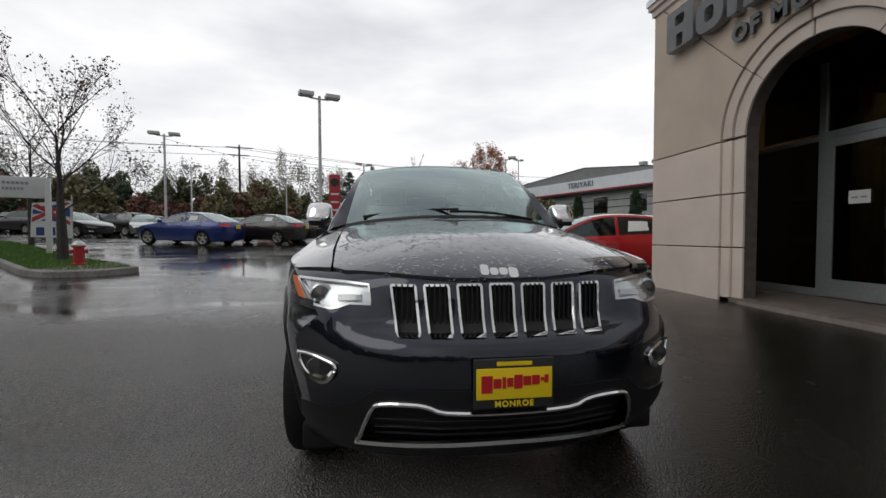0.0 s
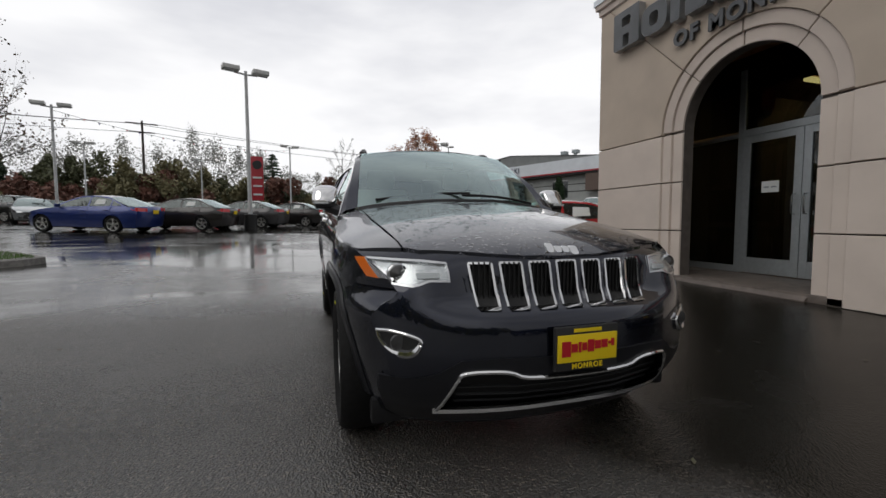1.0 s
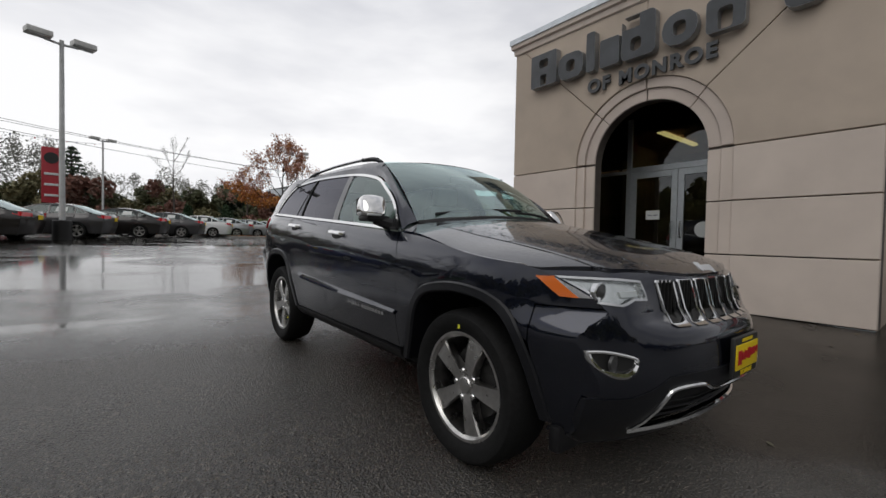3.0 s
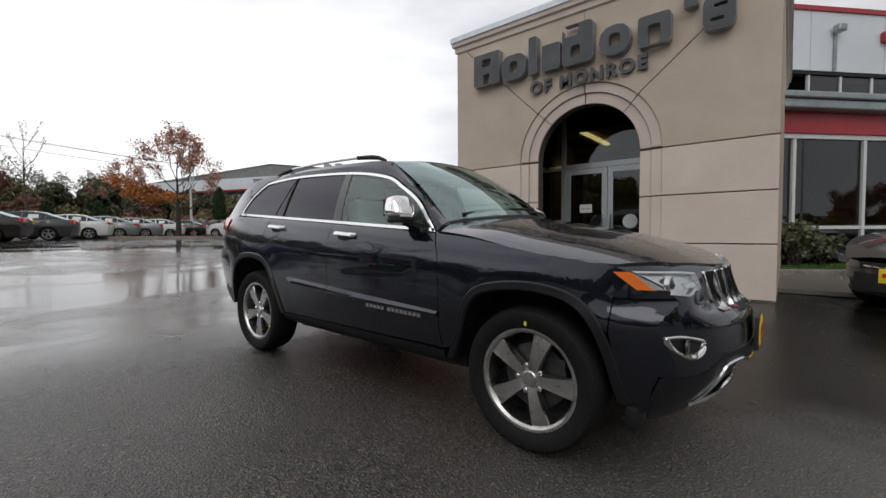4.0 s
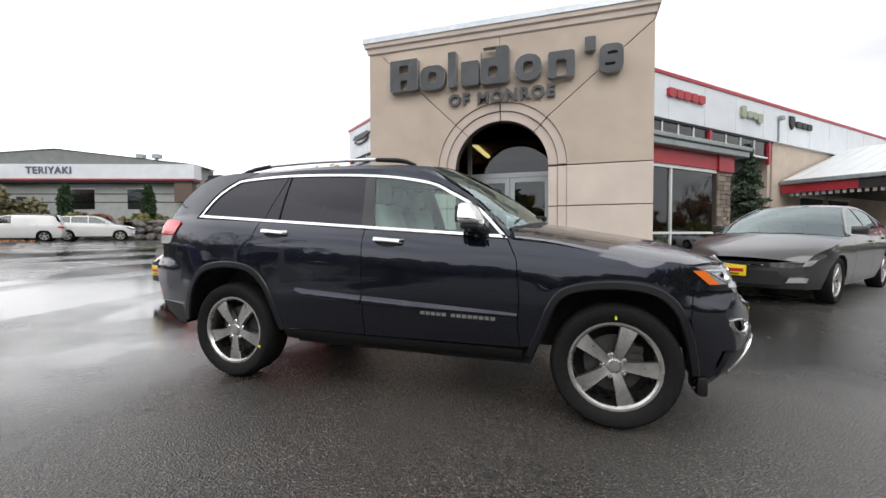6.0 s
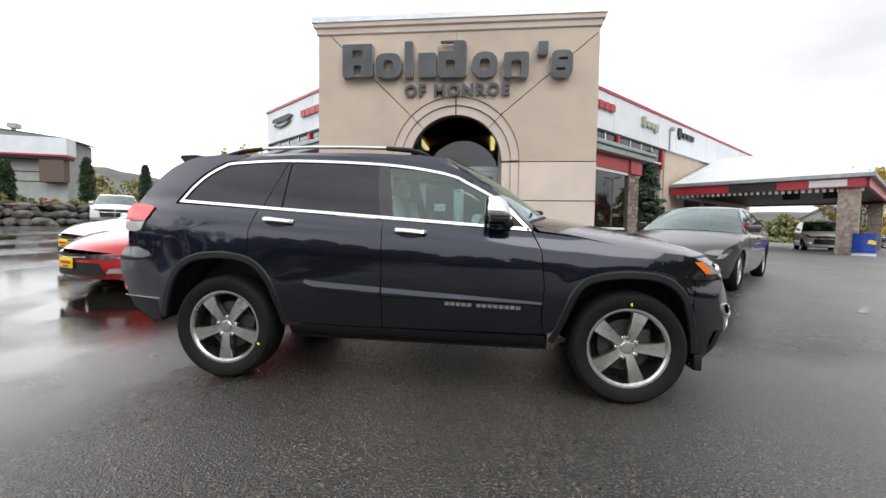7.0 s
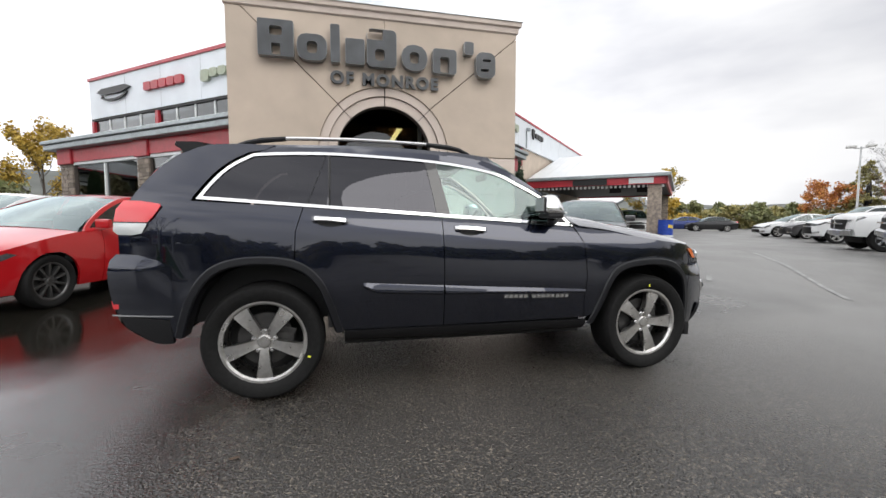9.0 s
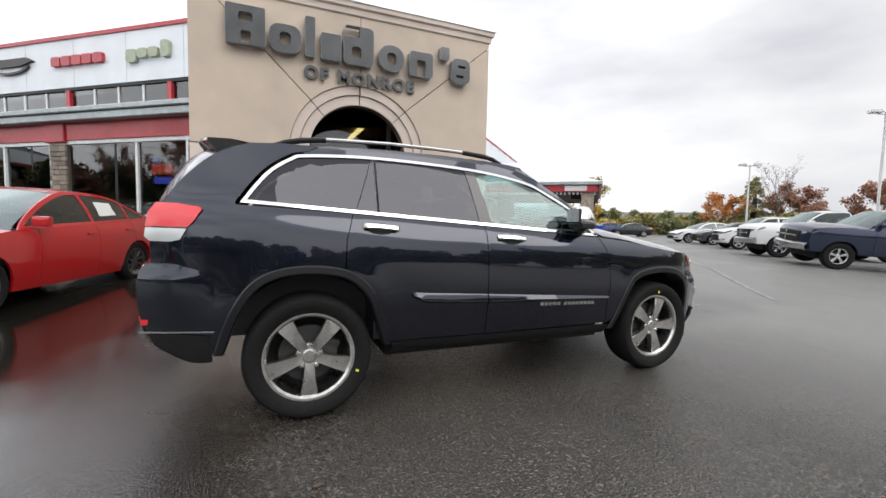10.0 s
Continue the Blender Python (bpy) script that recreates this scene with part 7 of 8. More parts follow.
def broad_tree(label, x, y, z, height, spread, trunk_r, leaves, leaf, per_tip, seed, clear=0.28, bark=None, levels=4, twist=0.5):
    """A leaf-shedding tree: trunk, limbs that fork and thin out, and what leaves are left."""
    rng = random.Random(seed)
    tree = thing("tree", label, "tree", Matrix.Translation((x, y, z)))
    trunk, limbs = bmesh.new(), bmesh.new()
    tips = []
    lean = Vector((rng.uniform(-0.03, 0.03), rng.uniform(-0.03, 0.03), 1))
    pts = [Vector((0, 0, -0.1))] + [lean * height * f + Vector((rng.uniform(-0.03, 0.03), rng.uniform(-0.03, 0.03), 0)) * height * 0.15 for f in (0.12, clear, 0.45, 0.62, 0.8)]
    tube(pts, [trunk_r * f for f in (1.25, 1.0, 0.85, 0.55, 0.36, 0.16)], 9, trunk)

    def grow(p, d, length, r, level):
        mid = p + d * length * 0.5 + Vector((rng.uniform(-1, 1), rng.uniform(-1, 1), rng.uniform(-0.4, 0.8))) * length * 0.06
        end = p + d * length + Vector((0, 0, 0.06 * length))
        tube([p, mid, end], [r, r * 0.75, r * 0.5], 5 if level > 2 else 4, limbs, caps=False)
        if level <= 1:
            tips.append((mid, 0.5))
        if level == 0:
            tips.append((end, 1))
            return
        for i in range(3 if level > 1 else 2):
            side = Vector((rng.uniform(-1, 1), rng.uniform(-1, 1), rng.uniform(-0.15, 0.9)))
            nd = (d + side * twist).normalized()
            start = p.lerp(end, rng.uniform(0.45, 0.95)) if i else end
            grow(start, nd, length * rng.uniform(0.55, 0.8), r * 0.5, level - 1)
    n = 9
    for i in range(n):
        f = clear + (0.80 - clear) * (i / (n - 1))
        base = lean * height * f
        a = 2.4 * i + rng.uniform(-0.4, 0.4)
        up = 0.55 + 0.8 * (f - clear) / (1 - clear)
        d = Vector((math.cos(a), math.sin(a), up)).normalized()
        grow(base, d, spread * 0.42 * (1.1 - 0.55 * (f - clear)), trunk_r * 0.34, levels - 1)
    grow(lean * height * 0.78, Vector((0.05, 0, 1)), height * 0.12, trunk_r * 0.2, levels - 2)
    fz = height / max(p.z for p, w_ in tips)
    reach = sorted(math.hypot(p.x, p.y) for p, w_ in tips)[int(len(tips) * 0.96)]
    fx = 0.5 * spread / reach
    fit_ = Matrix.Diagonal((fx, fx, fz, 1))
    limbs.transform(fit_)
    trunk.transform(Matrix.Diagonal((1, 1, fz, 1)))
    tips = [(fit_ @ p, w_) for p, w_ in tips]
    part("trunk", trunk, bark or BARK, tree)
    part("branch_frame", limbs, bark or BARK, tree)
    mats = leaves if isinstance(leaves, list) else [leaves]
    for i, mt in enumerate(mats):
        blobs = [(p.x, p.y, p.z, leaf * 4, leaf * 4, leaf * 3.2, max(1, int(per_tip * w_ * rng.uniform(0.3, 1.7)))) for k, (p, w_) in enumerate(tips) if (k * 7 + int(3 * (p.z / height)) + (0 if p.z < height * 0.5 else 1)) % len(mats) == i]
        if blobs:
            scatter("crown", blobs, leaf, mt, tree, seed + i)
    return tree


def conifer(label, x, y, z, height, spread, seed, mat=None, name="conifer", full=1.0):
    """A pointed evergreen with tiers of drooping boughs."""
    rng = random.Random(seed)
    tree = thing(name, label, "tree", Matrix.Translation((x, y, z)))
    part("trunk", tube([(0, 0, -0.1), (0, 0, height * 0.5), (0, 0, height * 0.97)], [spread * 0.07, spread * 0.04, 0.01], 7), BARK_DARK, tree)
    blobs = []
    tiers = int((10 + height) * full)
    for i in range(tiers):
        f = i / tiers
        zz = height * (0.08 + 0.90 * f)
        rr = spread * 0.5 * (1 - f) ** 0.9 + 0.03 * spread
        for k in range(max(4, int(11 * full * (1 - f)))):
            a = rng.uniform(0, 6.28)
            ln = rr * rng.uniform(0.65, 1.1)
            for t in (0.4, 0.75, 1.0):
                blobs.append((math.cos(a) * ln * t, math.sin(a) * ln * t, zz - 0.18 * ln * t, 0.20 * ln + 0.05, 0.20 * ln + 0.05, 0.10 * height / tiers + 0.04, 12))
    scatter("needle_crown", blobs, 0.035 * spread + 0.03, mat or LEAF_CONIFER, tree, seed, 0.35)
    return tree


def cypress(label, x, y, z, height, width, seed):
    """A dense clipped column of evergreen."""
    tree = thing("cypress", label, "tree", Matrix.Translation((x, y, z)))
    part("trunk", tube([(0, 0, -0.1), (0, 0, height * 0.6)], [0.10, 0.05], 7), BARK_DARK, tree)
    rng = random.Random(seed)
    blobs = []
    for i in range(26):
        f = (i + 0.5) / 26
        w_ = width * 0.5 * min(1, 0.55 + f * 2.2) * (1 - max(0, f - 0.45) ** 2 * 2.2)
        blobs.append((rng.uniform(-0.05, 0.05), rng.uniform(-0.05, 0.05), height * f * 0.98, w_ * rng.uniform(0.92, 1.08), w_ * rng.uniform(0.92, 1.08), height / 17, 210))
    scatter("foliage", blobs, 0.10, LEAF_CYPRESS, tree, seed, 0.5)
    return tree


def wood(name, label, spots, seed, leaf=0.42, rounded=False):
    """A belt of far trees and shrubs as one growth of uncountable leaves; spots: x, y, foot, height, width, material."""
    made = []
    groups = {}
    rng = random.Random(seed)
    for x, y, z, h, w_, mat, dense_ in spots:
        blobs = groups.setdefault(mat.name, (mat, []))[1]
        for i in range(7):
            a, f = rng.uniform(0, 6.28), rng.random()
            rr = w_ * 0.5 * (math.sin(math.pi * (0.2 + 0.7 * f)) if rounded else 1 - 0.55 * f)
            blobs.append((x + math.cos(a) * rr * 0.7, y + math.sin(a) * rr * 0.7, z + h * (0.14 + 0.72 * f), rr * rng.uniform(0.45, 0.75), rr * rng.uniform(0.45, 0.75), h * rng.uniform(0.12, 0.22), int(95 * dense_)))
    for mat, blobs in groups.values():
        ob = scatter(name, blobs, leaf, mat, None, seed)
        made.append(tagged(ob, label, "woods", kind="stuff"))
    return made


def polar(heading, dist, cx=-2.0, cy=0.0):
    """A spot seen along a heading, in degrees to the right of +y."""
    a = radians(heading)
    return cx + dist * math.sin(a), cy + dist * math.cos(a)


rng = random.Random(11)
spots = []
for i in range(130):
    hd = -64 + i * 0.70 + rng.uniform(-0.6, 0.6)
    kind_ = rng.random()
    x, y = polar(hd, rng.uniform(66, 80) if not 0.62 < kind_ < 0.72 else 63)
    mat = DARKENED_GREEN if kind_ < 0.46 else DARKENED_OLIVE if kind_ < 0.68 else DARKENED_RUST if kind_ < 0.88 else LEAF_CONIFER
    spots.append((x, y, ground(x, y) - 0.5, rng.uniform(7.0, 10.5) * (1.0 if hd < -12 else 0.8) if mat is not DARKENED_RUST else rng.uniform(5.0, 8.0), rng.uniform(5, 8), mat, 3.2))
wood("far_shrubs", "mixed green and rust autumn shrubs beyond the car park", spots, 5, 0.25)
spots = []
for i in range(46):
    hd = -58 + i * 1.5 + rng.uniform(-1, 1)
    x, y = polar(hd, rng.uniform(86, 100))
    spots.append((x, y, 2.0, rng.uniform(13, 18) * (1.0 if hd < -4 else 0.68), rng.uniform(8, 12), WOOD_BARE, 2.2))
wood("far_bare_trees", "pale nearly bare trees behind the shrubs", spots, 6, 0.17, True)
spots = []
for i in range(52):
    hd = 14 + i * 0.85 + rng.uniform(-0.5, 0.5)
    x, y = polar(hd, rng.uniform(92, 120))
    spots.append((x, y, 3, rng.uniform(5, 8.5), rng.uniform(8, 12), LEAF_GREEN if rng.random() < 0.6 else LEAF_OLIVE, 0.9))
wood("far_hedge", "dull green far hedge on the rise", spots, 8, 0.36)
spots = []
for i in range(60):
    hd = 105 + i * 1.15 + rng.uniform(-0.6, 0.6)
    x, y = polar(hd, rng.uniform(62, 76))
    kind_ = rng.random()
    mat = LEAF_OLIVE if kind_ < 0.45 else LEAF_RUST if kind_ < 0.62 else LEAF_YELLOW if kind_ < 0.70 else LEAF_GREEN
    spots.append((x, y, ground(x, y) - 0.5, rng.uniform(2.8, 5.2) * (1.0 if hd > 128 else 0.9), rng.uniform(5, 8), mat, 2.0))
wood("autumn_shrubs", "olive and orange autumn shrubs at the far edge of the car park", spots, 9, 0.26)
# unseen trees behind the camera; southern ones raised so the car mirrors them dark
spots = []
for i in range(70):
    hd = 178 + i * 1.75 + rng.uniform(-0.6, 0.6)
    x, y = polar(hd, rng.uniform(44, 56))
    spots.append((x, y, ground(x, y) - 0.5, rng.uniform(6, 9) * (1.9 if hd < 242 else 1.0), rng.uniform(6, 9), LEAF_GREEN if rng.random() < 0.6 else LEAF_OLIVE, 1.3))
wood("street_trees", "dull green trees added out of view, mirrored dark in the cars", spots, 10, 0.5)

# low far hills
hill = bmesh.new()
rows = []
for k in range(161):
    hd = 8 + k * 1.2
    base_h = 33 + 6 * math.sin(k * 0.086) + 3 * math.sin(k * 0.27 + 1) + rng.uniform(-0.8, 0.8)
    base_h *= 1 + 0.5 * max(0.0, min(1.0, (hd - 30) / 15)) if hd < 72 else max(0.5, 1.5 - (hd - 72) / 30)
    rows.append([(*polar(hd, r), hh) for r, hh in ((330, -3), (430, base_h * 0.75), (520, base_h))])
band(rows, hill)
HILL_MAT = shader("hill_woodland", (0.16, 0.165, 0.15), 0.95, second=(0.10, 0.11, 0.10), grain=0.05, stain=0.3, stain_scale=0.012)
tagged(part("hill", hill, HILL_MAT, None), "low hazy wooded hill on the horizon", "hill", kind="structure")

# ---- islands and kerbs ----
def island(name, pts, label, top_mat, rise=0.15):
    """A kerbed bed: a concrete rim and a top of its own."""
    th = thing(name, label, "kerb", kind="structure")
    rim = dense(pts, 0.8)
    inner = shrink(rim, 0.16)
    rows = [[(a, b, ground(a, b) - 0.1) for a, b in rim], [(a, b, ground(a, b) + rise - 0.02) for a, b in shrink(rim, 0.01)], [(a, b, ground(a, b) + rise) for a, b in shrink(rim, 0.03)], [(a, b, ground(a, b) + rise) for a, b in inner], [(a, b, ground(a, b) + rise - 0.03) for a, b in inner]]
    part("kerb", band([r + r[:1] for r in rows]), CONCRETE, th)
    part("bed", sheet(inner, lambda a, b: (a, b, ground(a, b) + rise - 0.012), 0.5), top_mat, th)
    return inner


def grass_on(inner, lift, n, seed, name="grass"):
    rng2 = random.Random(seed)
    verts, faces = [], []
    us, vs = [p[0] for p in inner], [p[1] for p in inner]
    c = 0
    while c < n:
        a, b = rng2.uniform(min(us), max(us)), rng2.uniform(min(vs), max(vs))
        if not inside((a, b), inner):
            continue
        c += 1
        g_ = ground(a, b) + lift
        an, h, w_ = rng2.uniform(0, 6.28), rng2.uniform(0.04, 0.09), 0.012
        dx, dy = math.cos(an) * w_, math.sin(an) * w_
        k = len(verts)
        verts += [(a - dx, b - dy, g_), (a + dx, b + dy, g_), (a + rng2.uniform(-0.03, 0.03), b + rng2.uniform(-0.03, 0.03), g_ + h)]
        faces.append((k, k + 1, k + 2))
    me = bpy.data.meshes.new(name)
    me.from_pydata(verts, [], faces)
    me.materials.append(GRASS)
    tagged(new(name, me), "short damp green lawn grass", "grass", kind="stuff")


west_isl = [(-6.75, 7.75), (-6.95, 7.35), (-7.5, 7.05), (-8.4, 6.95), (-9.2, 7.4), (-11.5, 9.55), (-16, 13.6), (-22, 19), (-23, 21), (-14, 14.2), (-9.4, 10.0), (-7.6, 8.6)]
inn = island("west_island", west_isl, "kerbed grass island with a concrete tip", GRASS)
grass_on([p for p in inn], 0.13, 16000, 3)
tagged(part("island_tip", sheet([(-6.95, 7.75), (-7.1, 7.4), (-7.6, 7.17), (-8.35, 7.1), (-8.9, 7.45), (-7.9, 8.7)], lambda a, b: (a, b, ground(a, b) + 0.152), 0.3), CONCRETE, None), "bare concrete tip of the grass island", "kerb", kind="structure")
n_isl = []
for s, w_ in ((-13, -1.0), (2.4, -1.15), (3.3, -0.4), (3.3, 0.5), (2.4, 1.1), (-13, 1.1)):
    n_isl.append((6.6 + 0.54 * s + 0.84 * w_, 26.2 - 0.84 * s + 0.54 * w_))
inn = island("north_island", n_isl, "kerbed planting island with fallen leaves", GRASS)
scatter_ob = scatter("fallen_leaves", [(6.6 + 0.54 * s, 26.2 - 0.84 * s, ground(6.6, 26.2) + 0.14, 1.2, 1.2, 0.012, 160) for s in range(-12, 4)], 0.05, LEAF_ORANGE, None, 4)
tagged(scatter_ob, "fallen orange leaves on the planting island", "leaves", kind="stuff")
rng = random.Random(5)
lv = scatter("stray_leaves", [(rng.uniform(-8, 6), rng.uniform(-4, 9), 0, 0.01, 0.01, 0.002, 1) for _ in range(60)], 0.028, LEAF_BROWN, None, 12)
for v in lv.data.vertices:
    v.co.z = ground(v.co.x, v.co.y) + 0.006 + 0.004 * rng.random()
tagged(lv, "stray wet fallen leaves on the asphalt", "leaves", kind="stuff")

# bed in front of the glazed wings
f_ = wing_frame("right")
bed = [tuple(f_(s, 0, w_)[:2]) for s, w_ in ((-0.2, 2.9), (6.3, 2.9), (6.3, 4.2), (2.2, 4.4), (1.2, 3.9), (-0.2, 3.6))]
inn = island("lawn_bed", bed, "kerbed lawn strip before the shop window", GRASS)
grass_on(inn, 0.13, 6000, 7)


def shrub(label, x, y, z, h, w_, mat, seed, n=14, leaf=0.05):
    sh = thing("shrub", label, "shrub", Matrix.Translation((x, y, z)))
    rr = random.Random(seed)
    st = bmesh.new()
    blobs = []
    for i in range(n):
        a = rr.uniform(0, 6.28)
        p = Vector((math.cos(a) * w_ * 0.35 * rr.random(), math.sin(a) * w_ * 0.35 * rr.random(), h * rr.uniform(0.35, 0.85)))
        tube([(0, 0, -0.05), p * 0.6, p], [0.015, 0.01, 0.005], 5, st, caps=False)
        blobs.append((p.x, p.y, p.z, w_ * 0.24, w_ * 0.24, h * 0.18, 60))
    part("stem", st, BARK_DARK, sh)
    scatter("foliage", blobs, leaf, mat, sh, seed)


for i, (s, w_, h, wd) in enumerate(((0.9, 3.35, 0.95, 0.9), (1.5, 3.3, 0.7, 0.7))):
    p = f_(s, 0, w_)
    shrub("olive green shrub in the shopfront bed", p[0], p[1], ground(p[0], p[1]) + 0.12, h, wd, DARKENED_GREEN, 20 + i)

# ---- upper terrace with its boulder wall ----
WALL = smooth_line([(8, 54), (13.5, 46), (18.5, 39.5), (23, 35.2), (29, 33.5), (36, 32.5), (47, 31.5), (60, 31)], 4)
terr = bmesh.new()
band([[(x, y, 2.45) for x, y in WALL], [(x + 3, y + 4, 2.75) for x, y in WALL], [(x + 18, y + 26, 3.3) for x, y in WALL], [(x + 70, y + 120, 4.5) for x, y in WALL]], terr)
tagged(part("terrace", terr, SOIL, None), "planted upper terrace behind the boulder wall", "ground", kind="structure")
spots = []
rng = random.Random(3)
for x, y in WALL[::1]:
    for k in range(3):
        spots.append((x + rng.uniform(0.6, 3), y + rng.uniform(0.6, 3), 2.35, rng.uniform(0.5, 1.1), rng.uniform(1.2, 2.2), LEAF_RUST if rng.random() < 0.35 else LEAF_OLIVE if rng.random() < 0.4 else LEAF_GREEN, 0.35))
wood("terrace_planting", "low shrubs along the top of the boulder wall", spots, 13, 0.12)


def boulder_mesh(seed):
    rr = random.Random(seed)
    b = bmesh.new()
    bmesh.ops.create_icosphere(b, subdivisions=2, radius=0.5)
    for v in b.verts:
        q = v.co.copy()
        v.co *= 0.85 + 0.3 * noise.noise(q * 2.2 + Vector((seed * 3.1, 0, 0)))
        v.co.z *= 0.8
    me = bpy.data.meshes.new("boulder")
    b.to_mesh(me)
    b.free()
    me.materials.append(ROCK)
    return me


rockwall = thing("boulder_wall", "stacked grey boulder retaining wall", "wall", kind="structure")
stones = [boulder_mesh(k) for k in range(7)]
rng = random.Random(8)
run = dense(WALL, 0.75, False)
count = 0
for i, (x, y) in enumerate(run):
    for lv_ in range(3):
        if count >= 300:
            break
        ob = new("boulder", stones[rng.randrange(7)])
        ob.parent = rockwall
        sc = rng.uniform(0.85, 1.25)
        ob.matrix_basis = Matrix.Translation((x + rng.uniform(-0.15, 0.15) + 0.12 * lv_, y + rng.uniform(-0.15, 0.15) + 0.15 * lv_, ground(x, y) + 0.3 + 0.58 * lv_ + rng.uniform(-0.08, 0.08))) @ Euler((rng.uniform(-0.4, 0.4), rng.uniform(-0.4, 0.4), rng.uniform(0, 6.28))).to_matrix().to_4x4() @ Matrix.Diagonal((sc * 1.25, sc * 0.9, sc * 0.85, 1))
        count += 1
part("wall_backing", band([[(x + 0.55, y + 0.55, ground(x, y) - 0.2) for x, y in WALL], [(x + 0.75, y + 0.75, 2.46) for x, y in WALL]]), SOIL, rockwall)
for i, (x, y, h, w_) in enumerate(((16.6, 44.5, 3.4, 1.5), (20.6, 40.6, 3.0, 1.25), (25.2, 37.0, 3.3, 1.3), (30.4, 35.4, 4.3, 1.35), (35.2, 33.9, 4.3, 1.35), (43.0, 33.4, 4.8, 1.5), (8.9, 57, 3.6, 1.7), (5, 60, 3.6, 1.7))):
    cypress("dark green clipped columnar cypress on the terrace", x, y, 2.4 if i < 6 else ground(x, y), h + 0.3, w_, 40 + i)

# ---- the low commercial building on the terrace ----
teri = thing("low_shop_building", "low grey shop building with a white fascia and red stripe", "building", kind="structure")
T0, TD, TN = Vector((29.3, 61.2, 0)), Vector((0.345, -0.939, 0)), Vector((-0.939, -0.345, 0))
SHOP_WALL = shader("shop_grey_siding", (0.36, 0.38, 0.37), 0.8, vary=0.06, grain=2, stain=0.12)
SHOP_ROOF = shader("shop_grey_roof", (0.20, 0.21, 0.21), 0.6, vary=0.1, grain=1.5)


def tb(name, s0, s1, z0, z1, w0, w1, mat, parent=teri, label=""):
    return part(name, prism([(s0, z0), (s1, z0), (s1, z1), (s0, z1)], lambda s, z, w: tuple(T0 + TD * s + TN * (w0 + w) + Vector((0, 0, z))), w1 - w0), mat, parent, label, smooth=False)


tb("wall", -22, 19.0, 2.0, 8.0, -4, 0, SHOP_WALL)
tb("end_wall", 18.7, 18.98, 8.0, 9.74, -4.6, -0.41, SHOP_WALL)
tb("fascia", -22.5, 19.6, 8.05, 9.75, -0.4, 1.2, WHITE_PANEL)
tb("red_stripe", -22.5, 19.62, 7.85, 8.04, -0.4, 1.24, RED_BAND, label="red stripe")
tb("eave_soffit", -22.4, 19.5, 7.6, 7.84, -0.3, 1.1, DARK_METAL)
for zz in (5.3, 6.3):
    tb("siding_line", -21.9, 18.9, zz, zz + 0.10, 0.0, 0.03, DARK_METAL)
for s0 in (-19, -13.5, 4.5, 11):
    tb("shop_window", s0, s0 + 2.6, 4.5, 6.9, 0.0, 0.04, SHOP_GLASS)
    tb("window_frame", s0 - 0.08, s0 + 2.68, 6.92, 7.02, 0.0, 0.08, WHITE_TRIM)
tb("shop_door", -2.0, -0.9, 3.1, 6.0, 0.0, 0.05, DARK_METAL)
tb("end_bay", 17.1, 19.2, 5.3, 7.8, 0.02, 1.0, shader("brown_sign_panel", (0.12, 0.085, 0.07), 0.7, vary=0.1))
gable = bmesh.new()
rows = []
for w_ in (1.1, -5):
    rows.append([tuple(T0 + TD * s + TN * w_ + Vector((0, 0, z))) for s, z in ((-22.5, 9.78), (3.5, 11.6), (19.6, 9.78))])
band(rows, gable)
part("roof", gable, SHOP_ROOF, teri, smooth=False)
part("gable_wall", prism([(-22.4, 9.76), (19.5, 9.76), (3.5, 11.5)], lambda s, z, w: tuple(T0 + TD * s + TN * (0.95 - w) + Vector((0, 0, z))), 0.1), SHOP_ROOF, teri, smooth=False)
basis = Matrix((TD, Vector((0, 0, 1)), TN)).transposed().to_4x4()
basis.translation = T0 + TD * 2.9 + TN * 1.26 + Vector((0, 0, 8.98))
lettering("TERIYAKI", 1.15, 0.03, basis, shader("letter_blue_grey", (0.10, 0.12, 0.16), 0.5), teri, "shop_lettering", "dark letters reading TERIYAKI", bold=0.02, spacing=1.12)
for s0 in (10.5, 12.5):
    vent = thing("roof_vent", "metal roof vent unit on the shop roof", "vent")
    tb("vent_post", s0, s0 + 0.3, 9.8, 11.2, -3.2, -2.9, GUTTER, vent)
    tb("vent_hood", s0 - 0.2, s0 + 0.6, 11.2, 11.7, -3.5, -2.6, GUTTER, vent)


# ---- lamp posts, signs, hydrant ----
def lamp_post(x, y, height, turn, heads=2, arm=0.52, base=True, size=1.0, label="tall pale parking lot lamp post with two shoebox heads"):
    z = ground(x, y)
    lp = thing("street_lamp", label, "street lamp", pose(x, y, z, 0, 0, turn), "parking lot lamps")
    if base:
        part("base", lathe([(0.0, 0.75), (0.26, 0.75), (0.30, 0.72), (0.30, -0.1)], 20, "z"), DARK_METAL, lp, "dark concrete base")
    part("pole", tube([(0, 0, 0.6 if base else -0.1), (0, 0, height - 0.1)], [0.10 * size, 0.07 * size], 10), POLE_PAINT, lp)
    part("arm", tube([(-arm, 0, height - 0.22), (0, 0, height - 0.26), (arm, 0, height - 0.22)], 0.045, 8), POLE_PAINT, lp)
    for s in (-1, 1)[:heads]:
        h = part("lamp_head", box(0.74 * size, 0.50 * size, 0.21 * size, s * (arm + 0.15), 0, height - 0.06, 0.03), LAMP_HEAD, lp)
        part("lamp_lens", box(0.6 * size, 0.36 * size, 0.03, s * (arm + 0.15), 0, height - 0.06 - 0.112 * size, 0.0), LAMP_LENS, h)
    return lp


